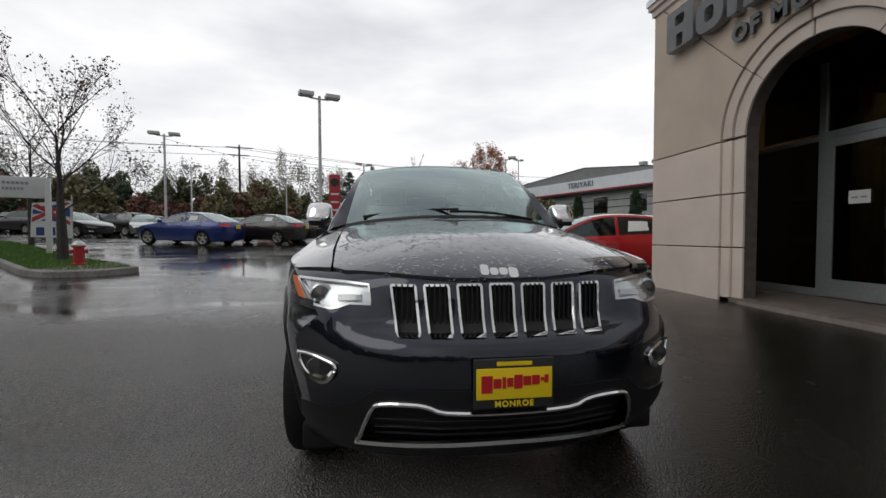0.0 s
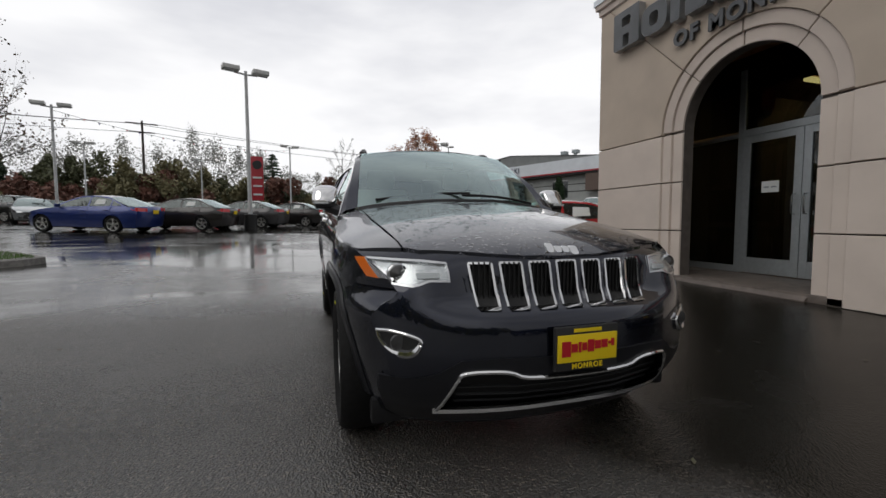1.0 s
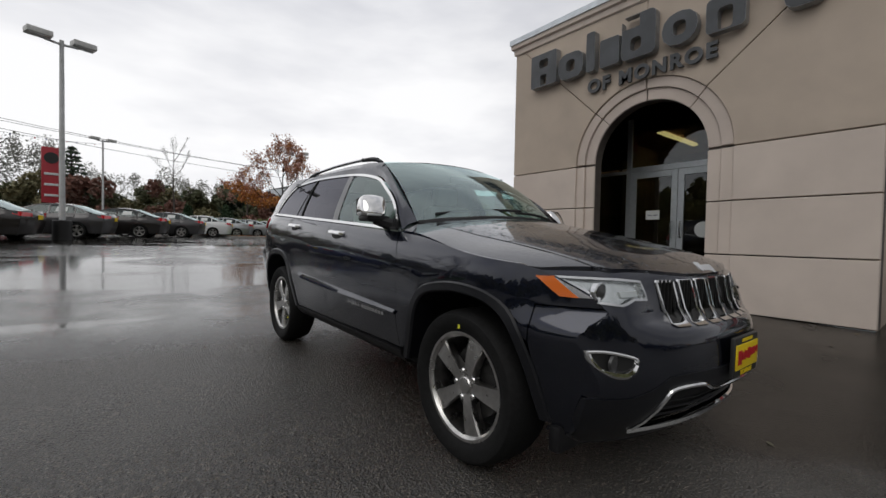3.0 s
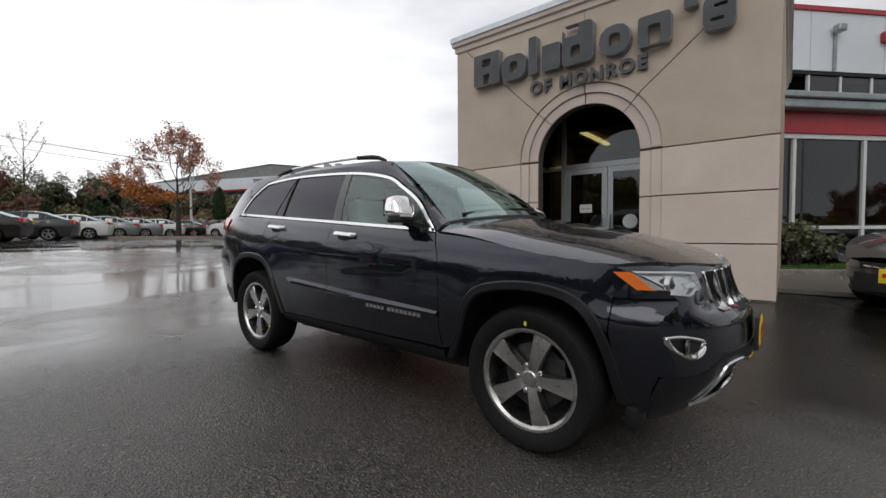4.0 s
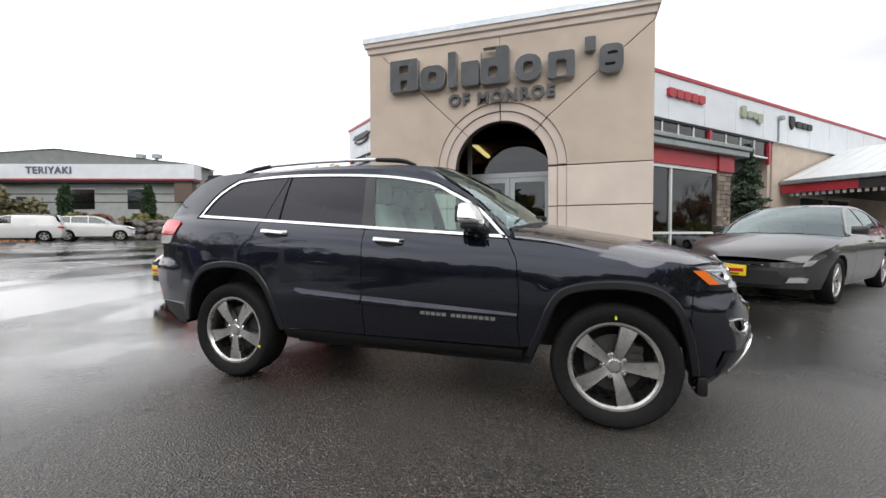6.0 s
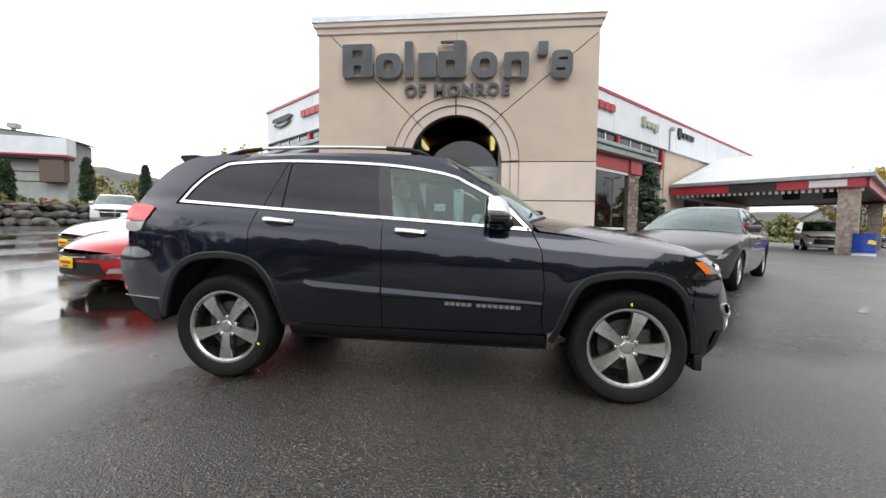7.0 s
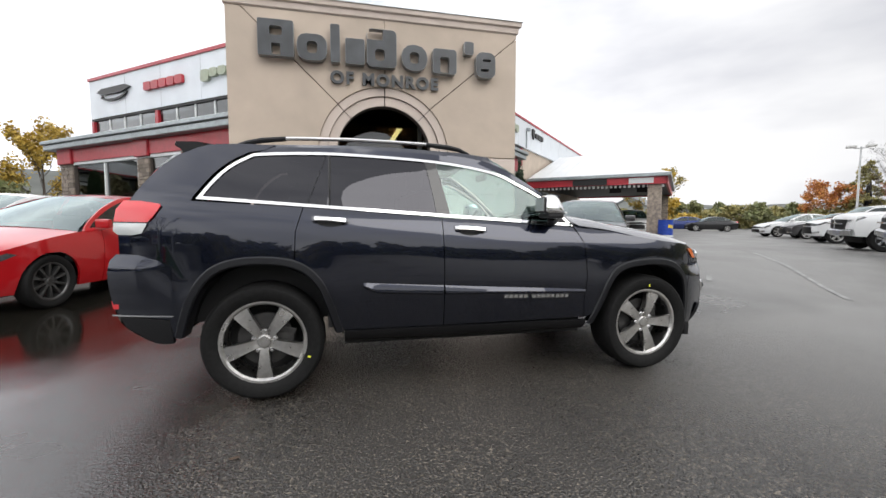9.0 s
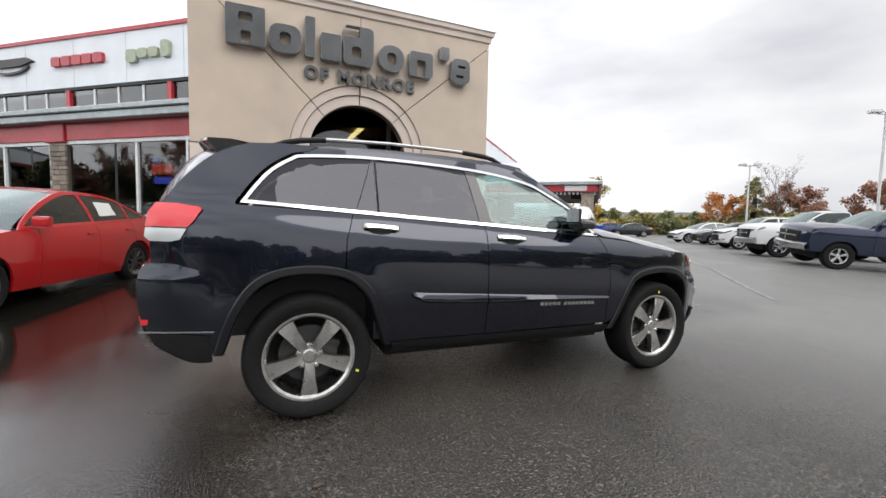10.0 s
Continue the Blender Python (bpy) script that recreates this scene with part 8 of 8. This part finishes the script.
lamp_post(-3.95, 18.9, 7.75, 20)
lamp_post(-17.3, 30.8, 7.9, 15)
lamp_post(-24.6, 52.0, 8.6, 10)
lamp_post(-3.3, 48.3, 9.0, 25)
lamp_post(-13.5, 53, 7.6, 20, base=False)
lamp_post(11.3, 37.3, 8.1, -30)
lamp_post(25.6, -46.3, 8.2, 40)
lamp_post(11.8, -37.9, 9.6, 60)
lamp_post(20.5, 62, 12.5, 30)

hyd = thing("fire_hydrant", "red fire hydrant with a silver bonnet on the grass island", "fire hydrant", pose(-8.42, 8.18, ground(-8.42, 8.18) + 0.14, 0, 0, 30))
part("barrel", lathe([(0.17, 0.0), (0.17, 0.05), (0.115, 0.06), (0.115, 0.46), (0.145, 0.47), (0.145, 0.50), (0.10, 0.51)], 22, "z"), HYDRANT_RED, hyd)
part("bonnet", lathe([(0.15, 0.50), (0.15, 0.535), (0.12, 0.58), (0.07, 0.63), (0.03, 0.645), (0.03, 0.69), (0.0, 0.69)], 22, "z"), HYDRANT_SILVER, hyd, "silver bonnet")
for a in (0, 90, 180):
    b = lathe([(0.0, 0.19), (0.05, 0.19), (0.055, 0.17), (0.055, 0.13), (0.04, 0.12), (0.04, 0.08)], 14, "x")
    b.transform(Matrix.Translation((0, 0, 0.36)) @ Matrix.Rotation(radians(a), 4, "Z"))
    part("outlet_cap", b, HYDRANT_RED, hyd)

psign = thing("parking_sign", "grey white panel direction sign on a square post", "sign", pose(-11.2, 11.1, ground(-11.2, 11.1) + 0.13, 0, 0, 24))
part("post", box(0.14, 0.14, 2.45, 0, 0, 1.2, 0.01), SIGN_WHITE, psign)
part("post", box(0.14, 0.14, 2.45, -1.75, 0, 1.2, 0.01), SIGN_WHITE, psign)
pp = part("panel", box(1.60, 0.08, 0.66, -0.875, 0, 2.09, 0.012), SIGN_WHITE, psign)
part("arrow_field", box(0.26, 0.01, 0.15, -1.35, -0.046, 2.25), SIGN_BLACK, pp)
part("arrow", prism([(-1.42, 2.235), (-1.35, 2.235), (-1.35, 2.21), (-1.29, 2.25), (-1.35, 2.29), (-1.35, 2.265), (-1.42, 2.265)], lambda a, b, w: (a, -0.052 - w, b), 0.004), SIGN_WHITE, pp)
for zz, ln in ((2.22, 0.62), (2.04, 0.5)):
    for k in range(6):
        part("text_bar", box(ln / 6 * 0.75, 0.008, 0.085, -1.05 + (k + 0.5) * ln / 6, -0.045, zz), SIGN_GREYTEXT, pp)
flag = thing("sale_banner", "small red, white and blue sale banner on the grass", "banner", pose(-11.9, 12.2, ground(-11.9, 12.2) + 0.14, 0, 0, 20))
FLAG_BLUE = shader("banner_blue", (0.03, 0.05, 0.20), 0.7)
part("banner_pole", tube([(0.55, 0, 0), (0.55, 0, 1.9)], 0.015, 6), ALUMINIUM, flag)
ban = part("banner_cloth", sheet([(-0.55, 0.45), (0.55, 0.40), (0.55, 1.7), (-0.5, 1.6)], lambda a, b: (a, 0.04 * math.sin(a * 6 + b * 2), b), 0.15), SIGN_WHITE, flag)
for pts, mt in (([(-0.5, 1.5), (-0.38, 1.58), (0.5, 0.98), (0.5, 0.85)], RED_BAND), ([(-0.5, 0.95), (-0.5, 1.1), (0.4, 1.66), (0.52, 1.62)], RED_BAND), ([(-0.25, 1.5), (0.25, 1.58), (0.0, 1.33)], FLAG_BLUE), ([(-0.48, 1.22), (-0.48, 1.4), (-0.2, 1.27)], FLAG_BLUE), ([(0.2, 1.27), (0.5, 1.12), (0.5, 1.45)], FLAG_BLUE), ([(-0.3, 1.0), (0.3, 0.98), (0, 1.17)], FLAG_BLUE), ([(-0.4, 0.5), (-0.2, 0.5), (-0.2, 0.78), (-0.4, 0.78)], FLAG_BLUE), ([(-0.1, 0.5), (0.08, 0.5), (0.08, 0.78), (-0.1, 0.78)], FLAG_BLUE), ([(0.18, 0.5), (0.36, 0.5), (0.36, 0.78), (0.18, 0.78)], FLAG_BLUE)):
    part("banner_patch", sheet(pts, lambda a, b: (a, 0.04 * math.sin(a * 6 + b * 2) - 0.006, b), 0.12), mt, ban)

up = thing("utility_pole", "dark wooden utility pole with crossarms", "utility pole", pose(-23.8, 66.8, 1.3, 0, 0, 15))
part("pole", tube([(0, 0, -0.2), (0, 0, 14.3)], [0.20, 0.14], 9), WOOD_POLE, up)
for zz, hw in ((13.9, 1.9), (12.7, 1.5)):
    part("crossarm", box(2 * hw, 0.14, 0.16, 0, 0, zz, 0.01), WOOD_POLE, up)
cable = thing("overhead_cables", "thin overhead cables with small pennants", "cable")
for dz, off in ((13.9, -1.5), (13.9, 1.5), (12.7, 1.2)):
    for (ax, ay, az), (bx, by, bz) in (((-23.8 + off, 66.8, dz + 1.3), (40, 78, dz - 1)), ((-23.8 + off, 66.8, dz + 1.3), (-80, 48, dz + 2))):
        pts = [(ax + (bx - ax) * t, ay + (by - ay) * t, az + (bz - az) * t - 2.2 * 4 * t * (1 - t) * 0.5) for t in [i / 10 for i in range(11)]]
        part("cable", tube(pts, 0.03, 4), DARK_METAL, cable)
(ax, ay, az), (bx, by, bz) = (-17.3, 30.8, 8.6), (-3.3, 48.3, 9.4)
pl = [(ax + (bx - ax) * t, ay + (by - ay) * t, az + (bz - az) * t - 1.6 * 4 * t * (1 - t) * 0.5) for t in [i / 24 for i in range(25)]]
pen = thing("pennant_string", "string of small plastic pennants between lamp posts", "pennants")
part("string", tube(pl, 0.012, 4), DARK_METAL, pen)
for i, p in enumerate(pl[1:-1]):
    part("pennant", prism([(-0.06, 0), (0.06, 0), (0, -0.17)], lambda a, b, w: (p[0] + a, p[1] + a * 1.2 + w, p[2] + b), 0.004), (SIGN_WHITE, RED_BAND, FLAG_BLUE)[i % 3], pen, smooth=False)

bs = thing("roadside_sign", "tall narrow red roadside sign with pale bars", "sign", pose(-7.15, 51.0, ground(-7.15, 51), 0, 0, 10))
part("sign_post", box(0.3, 0.3, 5.0, 0.0, 0, 2.5, 0.02), SIGN_WHITE, bs)
pb = part("sign_body", box(1.35, 0.5, 5.2, 0, 0, 5.4, 0.05), RED_BAND, bs)
disc = lathe([(0.0, 0.0), (0.52, 0.0), (0.52, 0.06), (0.0, 0.06)], 28, "x")
disc.transform(Matrix.Translation((0, -0.30, 7.0)) @ Matrix.Rotation(radians(90), 4, "Z"))
part("sign_disc", disc, SIGN_BLACK, pb)
for zz in (5.5, 4.5, 3.5):
    part("sign_block", box(1.0, 0.06, 0.22, 0, -0.28, zz, 0.02), SIGN_WHITE, pb)

# ---- trees that stand alone ----
z0 = ground(-9.64, 9.4) + 0.14
broad_tree("nearly bare young street tree with a few brown leaves", -9.64, 9.4, z0, 6.1, 4.4, 0.125, LEAF_BROWN, 0.040, 2.0, 21, clear=0.30, bark=BARK_DARK, levels=5, twist=0.42)
broad_tree("bare young street tree on the grass island", -13.6, 13.6, ground(-13.6, 13.6) + 0.14, 5.8, 3.6, 0.085, LEAF_BROWN, 0.045, 2.0, 22, clear=0.30, bark=BARK_DARK, levels=4, twist=0.42)
broad_tree("half bare autumn tree with orange lower leaves", 6.6, 26.2, ground(6.6, 26.2) + 0.13, 7.3, 5.2, 0.15, [LEAF_PINK, LEAF_PINK, LEAF_ORANGE], 0.062, 7, 33, clear=0.24, bark=BARK_DARK, levels=5, twist=0.5)
scatter("orange_skirt", [(6.6 + dx, 26.2 + dy, 3.4 + dz, 0.9, 0.9, 0.35, 330) for dx, dy, dz in ((-1.6, 1.8, 0.2), (-0.9, 1.2, -0.1), (-1.9, 2.3, 0.7), (-1.2, 1.5, 0.5), (-0.3, 0.3, 0.0), (-2.3, 2.7, 1.1))], 0.08, LEAF_ORANGE, [o for o in scene.objects if o.name.startswith("tree.002")][0], 7).matrix_parent_inverse = Matrix.Translation((-6.6, -26.2, -ground(6.6, 26.2) - 0.13))
broad_tree("leafless tall pale tree far off", 3.5, 60, 1.5, 12.0, 5.0, 0.14, LEAF_HAZE, 0.06, 3, 36, clear=0.3, levels=4, twist=0.3)
broad_tree("reddish half bare tree beyond the road", 12.5, 62, 2.0, 8.5, 7.0, 0.2, LEAF_PINK, 0.11, 7, 37, clear=0.25, levels=4)
broad_tree("yellow autumn tree beside the showroom", 30.4, 20.6, 0.8, 7.4, 4.8, 0.13, [LEAF_YELLOW, LEAF_YELLOW], 0.10, 22, 38, clear=0.2, levels=4)
broad_tree("orange and yellow autumn tree on the terrace", 45, 36.5, 2.5, 5.6, 5.0, 0.12, [LEAF_YELLOW, LEAF_ORANGE], 0.11, 16, 39, clear=0.2, levels=4)
broad_tree("yellow green tree behind the canopy", 30, -27.5, 0.1, 6.0, 5.5, 0.12, [LEAF_OLIVE, LEAF_YELLOW], 0.10, 20, 41, clear=0.15, levels=4)
broad_tree("rust leaved tree at the car park edge", 27, -58, -0.3, 7.0, 6.5, 0.18, LEAF_RUST, 0.13, 24, 42, clear=0.2, levels=4)
broad_tree("leafless pale tree at the car park edge", 24.5, -49.5, -0.3, 9.5, 6.0, 0.16, LEAF_HAZE, 0.05, 2, 43, clear=0.25, levels=5)
broad_tree("dark red leaved tree at the car park edge", 19, -58, -0.3, 6.6, 6.0, 0.18, LEAF_RUST, 0.13, 24, 44, clear=0.2, levels=4)
broad_tree("orange leaved tree at the car park edge", 33, -54, -0.3, 6.0, 6.0, 0.14, LEAF_ORANGE, 0.12, 16, 45, clear=0.2, levels=4)
conifer("brown green pointed evergreen at the car park edge", 31.0, -56.6, -0.3, 8.4, 7.5, 46, LEAF_OLIVE)
conifer("small dark spruce beside the showroom pier", 16.4, -7.7, ground(16.4, -7.7), 4.7, 2.1, 47, full=1.8)
for i, (hd, d_, h, w_) in enumerate(((-4.0, 66, 11, 6), (11, 70, 8, 5), (12.5, 72, 9, 5))):
    x, y = polar(hd, d_)
    conifer("tall dark conifer beyond the car park", x, y, 1.0, h, w_, 60 + i)


# ---- parked vehicles ----
SEDAN, SUV, MINI, TRUCK = sedan_kind(), suv_kind(), minivan_kind(), pickup_kind()


def parked(name, kind_, mat, label, x, y, heading, **kw):
    return car(name, kind_, mat, label, "car" if name != "pickup_truck" else "pickup truck", on_ground(x, y, heading), **kw)


parked("sedan", SEDAN, PAINT_RED, "glossy red compact sedan parked beside the tower", 3.97, 4.97, 164, plate=True, spokes=10, rim=ALLOY_DARK, stickers=2, detail=0.08)
parked("sedan", SEDAN, PAINT_GREY, "dark grey sedan with a yellow dealer plate by the shop window", 5.35, -4.87, 142, plate=True, spokes=9, detail=0.08)
parked("sedan", SEDAN, PAINT_WHITE, "white sedan parked behind the red one", 6.1, 7.45, 165, plate=True, detail=0.12)
parked("pickup_truck", TRUCK, PAINT_WHITE, "white pickup truck with its nose out", 16.8, 19.4, 222, detail=0.14)
# the angled row across the lane
row = [(-8.4, 15.5, PAINT_BLUE, "bright blue sedan in the angled row"), (-5.75, 17.3, PAINT_BLACKBROWN, "dark brown black sedan in the angled row"), (-3.6, 20.2, PAINT_GREY, "dark grey sedan in the angled row"), (-1.4, 22.5, PAINT_BLACKBROWN, "dark brown black sedan in the angled row"), (0.7, 25.6, PAINT_GREY, "dark grey sedan in the angled row"), (2.84, 28.8, PAINT_WHITE, "white sedan in the angled row"), (4.8, 31.1, PAINT_SILVER, "silver sedan in the angled row"), (6.8, 33.2, PAINT_SILVER, "silver sedan in the angled row"), (9.0, 35.2, PAINT_WHITE, "white sedan in the angled row")]
models = {}
for x, y, mat, lab in row:
    cx, cy = x - 1.05, y + 1.22
    key = mat.name
    if key not in models:
        models[key] = parked("sedan", SEDAN, mat, lab, cx, cy, 162.5, group="angled row of sedans", plate=True, detail=0.13, stickers=1)
    else:
        copy_thing(models[key], on_ground(cx, cy, 162.5))
# cars behind the row
parked("sedan", SEDAN, PAINT_SILVER, "older silver sedan facing the lane", -16.2, 26.0, -60, detail=0.15)
parked("coupe", SEDAN, PAINT_BLACK, "black coupe parked beyond the grass island", -18.6, 23.2, -20, detail=0.15)
black_suv = parked("large_suv", SUV, PAINT_BLACK, "large black sport utility car in the rear rows", -20.3, 30.5, 160, detail=0.15)
white_suv = parked("large_suv", SUV, PAINT_WHITE, "white sport utility car in the rear rows", -14.5, 36.5, 150, detail=0.15)
maroon_suv = parked("large_suv", SUV, PAINT_MAROON, "maroon sport utility car in the rear rows", -10.3, 36.5, 150, detail=0.15)
grey_suv = parked("large_suv", SUV, PAINT_GREY, "dark grey sport utility car in the rear rows", -27.5, 31.5, 160, detail=0.15)
for src, x, y, hd in ((black_suv, -25.0, 34.5, 160), (black_suv, -31.0, 35.0, 150), (grey_suv, -16.8, 40.0, 150), (maroon_suv, -21.5, 37.0, 150), (white_suv, -7.6, 40.5, 150), (grey_suv, -5.2, 36.6, 150), (white_suv, -3.0, 41.5, 150), (grey_suv, 0.5, 43.5, 150), (white_suv, 2.6, 45.5, 150), (white_suv, -20.0, 44.0, 150), (grey_suv, -12.5, 44.0, 150), (black_suv, -33.5, 29.0, 150), (grey_suv, -37.0, 33.0, 150)):
    copy_thing(src, on_ground(x, y, hd))
VAN = minivan_kind()
VAN.upper = [(-2.05, 0.78), (-1.9, 0.98), (-1.5, 1.08), (-1.2, 1.12), (0.4, 1.12), (1.5, 1.12), (2.3, 1.12)]
parked("cargo_van", VAN, PAINT_WHITE, "small white cargo van before the boulder wall", 13.2, 32.6, 141, detail=0.13, van=True)
parked("large_suv", SUV, PAINT_WHITE, "white sport utility car before the boulder wall", 16.6, 30.6, -40, detail=0.15)
parked("sedan", SEDAN, PAINT_BLACK, "dark sedan behind the planting island", 10.5, 38.2, 150, detail=0.15)
parked("pickup_truck", TRUCK, PAINT_RED, "red pickup truck on the rise", 14.0, 52.5, 165, detail=0.16)
# south side
parked("minivan", MINI, PAINT_WHITE, "white minivan under the canopy", 23.3, -20.0, 152, detail=0.12)
parked("pickup_truck", TRUCK, PAINT_WHITE, "white pickup truck with a chrome bumper", 6.02, -18.7, 52, rim=CHROME_SATIN, detail=0.12)
parked("pickup_truck", TRUCK, PAINT_NAVY, "navy blue pickup truck with chrome wheels", 3.12, -16.2, 52, rim=CHROME_SATIN, detail=0.12)
parked("large_suv", SUV, PAINT_WHITE, "white sport utility car beside the trucks", 10.08, -22.2, 52, detail=0.13)
parked("sedan", SEDAN, PAINT_GREY, "dark grey sedan in the south row", 13.7, -25.5, 52, detail=0.14)
parked("sedan", SEDAN, PAINT_WHITE, "white sedan at the end of the south row", 16.6, -26.9, 60, detail=0.14)
parked("sedan", SEDAN, PAINT_BLUE, "blue sedan beyond the canopy", 32.4, -33.0, 60, detail=0.15)
parked("sedan", SEDAN, PAINT_BLACK, "black sedan beyond the canopy", 30.8, -34.8, 60, detail=0.15)

# ---- the drive-through canopy of the service lane ----
can = thing("service_canopy", "service lane canopy with a white metal roof and red fascia", "canopy", kind="structure")
S0, S1, W1 = 16.7, 32.3, 8.0
fr = wing_frame("right")


def cb(name, s0, s1, z0, z1, w0, w1, mat, label="", bevel=0.0, parent=can):
    return part(name, prism([(s0, z0), (s1, z0), (s1, z1), (s0, z1)], lambda s, z, w: fr(s, z, w0 + w), w1 - w0, bevel=bevel), mat, parent, label, smooth=False)


EZ = 3.64
cb("red_fascia", S0, S0 + 0.12, EZ - 0.42, EZ, -0.1, W1, RED_BAND, "red fascia")
cb("red_fascia", S1 - 0.12, S1, EZ - 0.42, EZ, -0.1, W1, RED_BAND)
cb("red_fascia", S0, S1, EZ - 0.42, EZ, W1 - 0.12, W1 + 0.003, RED_BAND)
cb("gutter", S0 - 0.12, S1 + 0.1, EZ + 0.004, EZ + 0.20, W1 - 0.1, W1 + 0.18, GUTTER, bevel=0.02)
cb("gutter", S0 - 0.15, S0 + 0.1, EZ + 0.004, EZ + 0.20, -0.1, W1 + 0.16, GUTTER, bevel=0.02)
cb("fascia_panel", S0 - 0.02, S0 - 0.003, EZ - 0.36, EZ - 0.05, W1 - 2.0, W1 - 0.7, SIGN_WHITE)
cb("fascia_panel", S0 - 0.02, S0 - 0.003, EZ - 0.40, EZ - 0.02, 2.8, 4.8, DARK_METAL)
cb("soffit", S0 + 0.13, S1 - 0.13, EZ - 0.30, EZ - 0.22, -0.1, W1 - 0.13, DARK_METAL)
ROOF_WHITE = shader("white_standing_seam_roof", (0.72, 0.74, 0.75), 0.4, 0.1, vary=0.03, stain=0.06)
sm = (S0 + S1) / 2
rz = EZ + 0.2
roof = bmesh.new()
A, B, C_, D_ = [roof.verts.new(fr(*p)) for p in ((S0 - 0.12, rz, 0), (S0 - 0.12, rz, W1 + 0.15), (S1 + 0.1, rz, W1 + 0.15), (S1 + 0.1, rz, 0))]
E_, F_ = roof.verts.new(fr(sm, rz + 2.35, 0)), roof.verts.new(fr(sm, rz + 2.35, 2.0))
for f in ((A, B, F_, E_), (B, C_, F_), (C_, D_, E_, F_)):
    roof.faces.new(f)
part("roof", roof, ROOF_WHITE, can, "white metal hip roof", smooth=False)
for k in range(13):
    w_ = 0.4 + k * 0.6
    t = min(1.0, (W1 + 0.15 - w_) / (W1 - 1.85))
    part("roof_seam", tube([fr(S0 - 0.10, rz + 0.02, w_), fr(S0 - 0.12 + (sm - S0 + 0.12) * t, rz + 2.35 * t + 0.02, w_)], 0.018, 4), ROOF_WHITE, can)
for k in range(31):
    cb("valance_light", S0 + 0.2, S0 + 0.28, EZ - 0.58, EZ - 0.43, 0.2 + k * 0.25, 0.33 + k * 0.25, WHITE_TRIM)
for s_, w_ in ((S0 + 0.55, W1 - 0.65), (S1 - 0.6, W1 - 0.65)):
    c = fr(s_, 0, w_)
    g_ = ground(c[0], c[1])
    cb("column", s_ - 0.36, s_ + 0.36, g_ - 0.1, EZ - 0.43, w_ - 0.36, w_ + 0.36, STONE_PIER, "stone clad column")
for k, w_ in enumerate((5.0, 6.6)):
    cb("hanging_sign", S0 + 2.2, S0 + 2.3, EZ - 0.75, EZ - 0.32, w_ - 0.35, w_ + 0.35, DARK_METAL)
# back wall of the service lane
for s0 in (19.0, 22.5):
    wing_box("service_door", "right", s0, s0 + 2.6, 0.3, 3.1, -0.15, -0.11, SHOP_GLASS, can)
    wing_box("service_door_frame", "right", s0 - 0.1, s0 + 2.7, 3.1, 3.2, -0.15, -0.05, WHITE_TRIM, can)
drum = thing("barrel", "blue printed barrel with a yellow mark near the canopy", "barrel", pose(15.9, -16.5, ground(15.9, -16.5), 0, 0, 0))
BARREL_BLUE = shader("barrel_blue", (0.012, 0.05, 0.32), 0.4, vary=0.15, grain=5)
part("body", lathe([(0.0, 0.0), (0.38, 0.0), (0.38, 0.28), (0.395, 0.30), (0.38, 0.32), (0.38, 0.62), (0.395, 0.64), (0.38, 0.66), (0.38, 0.94), (0.40, 0.95), (0.40, 0.98), (0.0, 0.96)], 28, "z"), BARREL_BLUE, drum)
part("band_white", lathe([(0.386, 0.02), (0.386, 0.14)], 28, "z"), SIGN_WHITE, drum)
part("print_mark", sheet([(-0.15, 0.5), (0.17, 0.56), (0.13, 0.72), (-0.18, 0.66)], lambda a, b: (-math.sqrt(0.388 ** 2 - a * a), a, b), 0.08), YELLOW_PLATE, drum)
# house gables beyond
house = thing("house", "far grey house with a dark gabled roof", "house", pose(52, -44, -0.3, 0, 0, 35) @ Matrix.Scale(0.66, 4))
part("wall", prism([(-5, 0), (5, 0), (5, 4.2), (0, 6.8), (-5, 4.2)], lambda a, b, w: (a, w, b), 9), SHOP_WALL, house, smooth=False)
part("roof", prism([(-5.6, 3.9), (0, 6.85), (5.6, 3.9), (5.6, 4.2), (0, 7.2), (-5.6, 4.2)], lambda a, b, w: (a, w - 0.4, b), 9.8), SHOP_ROOF, house, smooth=False)
part("window", box(1.4, 0.08, 1.2, -2.2, -0.03, 2.2), SHOP_GLASS, house)
part("window", box(1.4, 0.08, 1.2, 2.2, -0.03, 2.2), SHOP_GLASS, house)
copy_thing(house, pose(61, -65, -0.3, 0, 0, 20) @ Matrix.Scale(0.75, 4))

# a few ledge stones on each pier, last
rng = random.Random(2)
block = box(1, 1, 1, 0, 0, 0)
bmesh.ops.bevel(block, geom=block.edges[:], offset=0.06, segments=1, affect="EDGES")
stone_me = bpy.data.meshes.new("ledge_stone")
block.to_mesh(stone_me)
block.free()
stone_me.materials.append(STONE_PIER)
piers = thing("stone_piers", "stacked ledge stone cladding on the shop piers", "wall", kind="structure")
for side, spans in (("right", [(5.35, 6.1)]), ("left", [(5.72, 6.33), (10.1, 10.9)])):
    n_, t_, _ = WINGS[side]
    basis = Matrix((t_, n_, Vector((0, 0, 1)))).transposed().to_4x4()
    for a, b in spans:
        z = 0.2
        while z < 3.05:
            h = rng.uniform(0.09, 0.17)
            s = a
            while s < b - 0.02:
                wd = min(rng.uniform(0.16, 0.38), b - s)
                ob = new("ledge_stone", stone_me)
                ob.parent = piers
                m = basis.copy()
                m.translation = CORNERS[side] + t_ * (s + wd / 2) + n_ * (2.8 + 0.05 + rng.uniform(-0.012, 0.015)) + Vector((0, 0, z + h / 2))
                ob.matrix_basis = m @ Matrix.Diagonal((wd - 0.012, 0.07, h - 0.012, 1))
                s += wd
            z += h
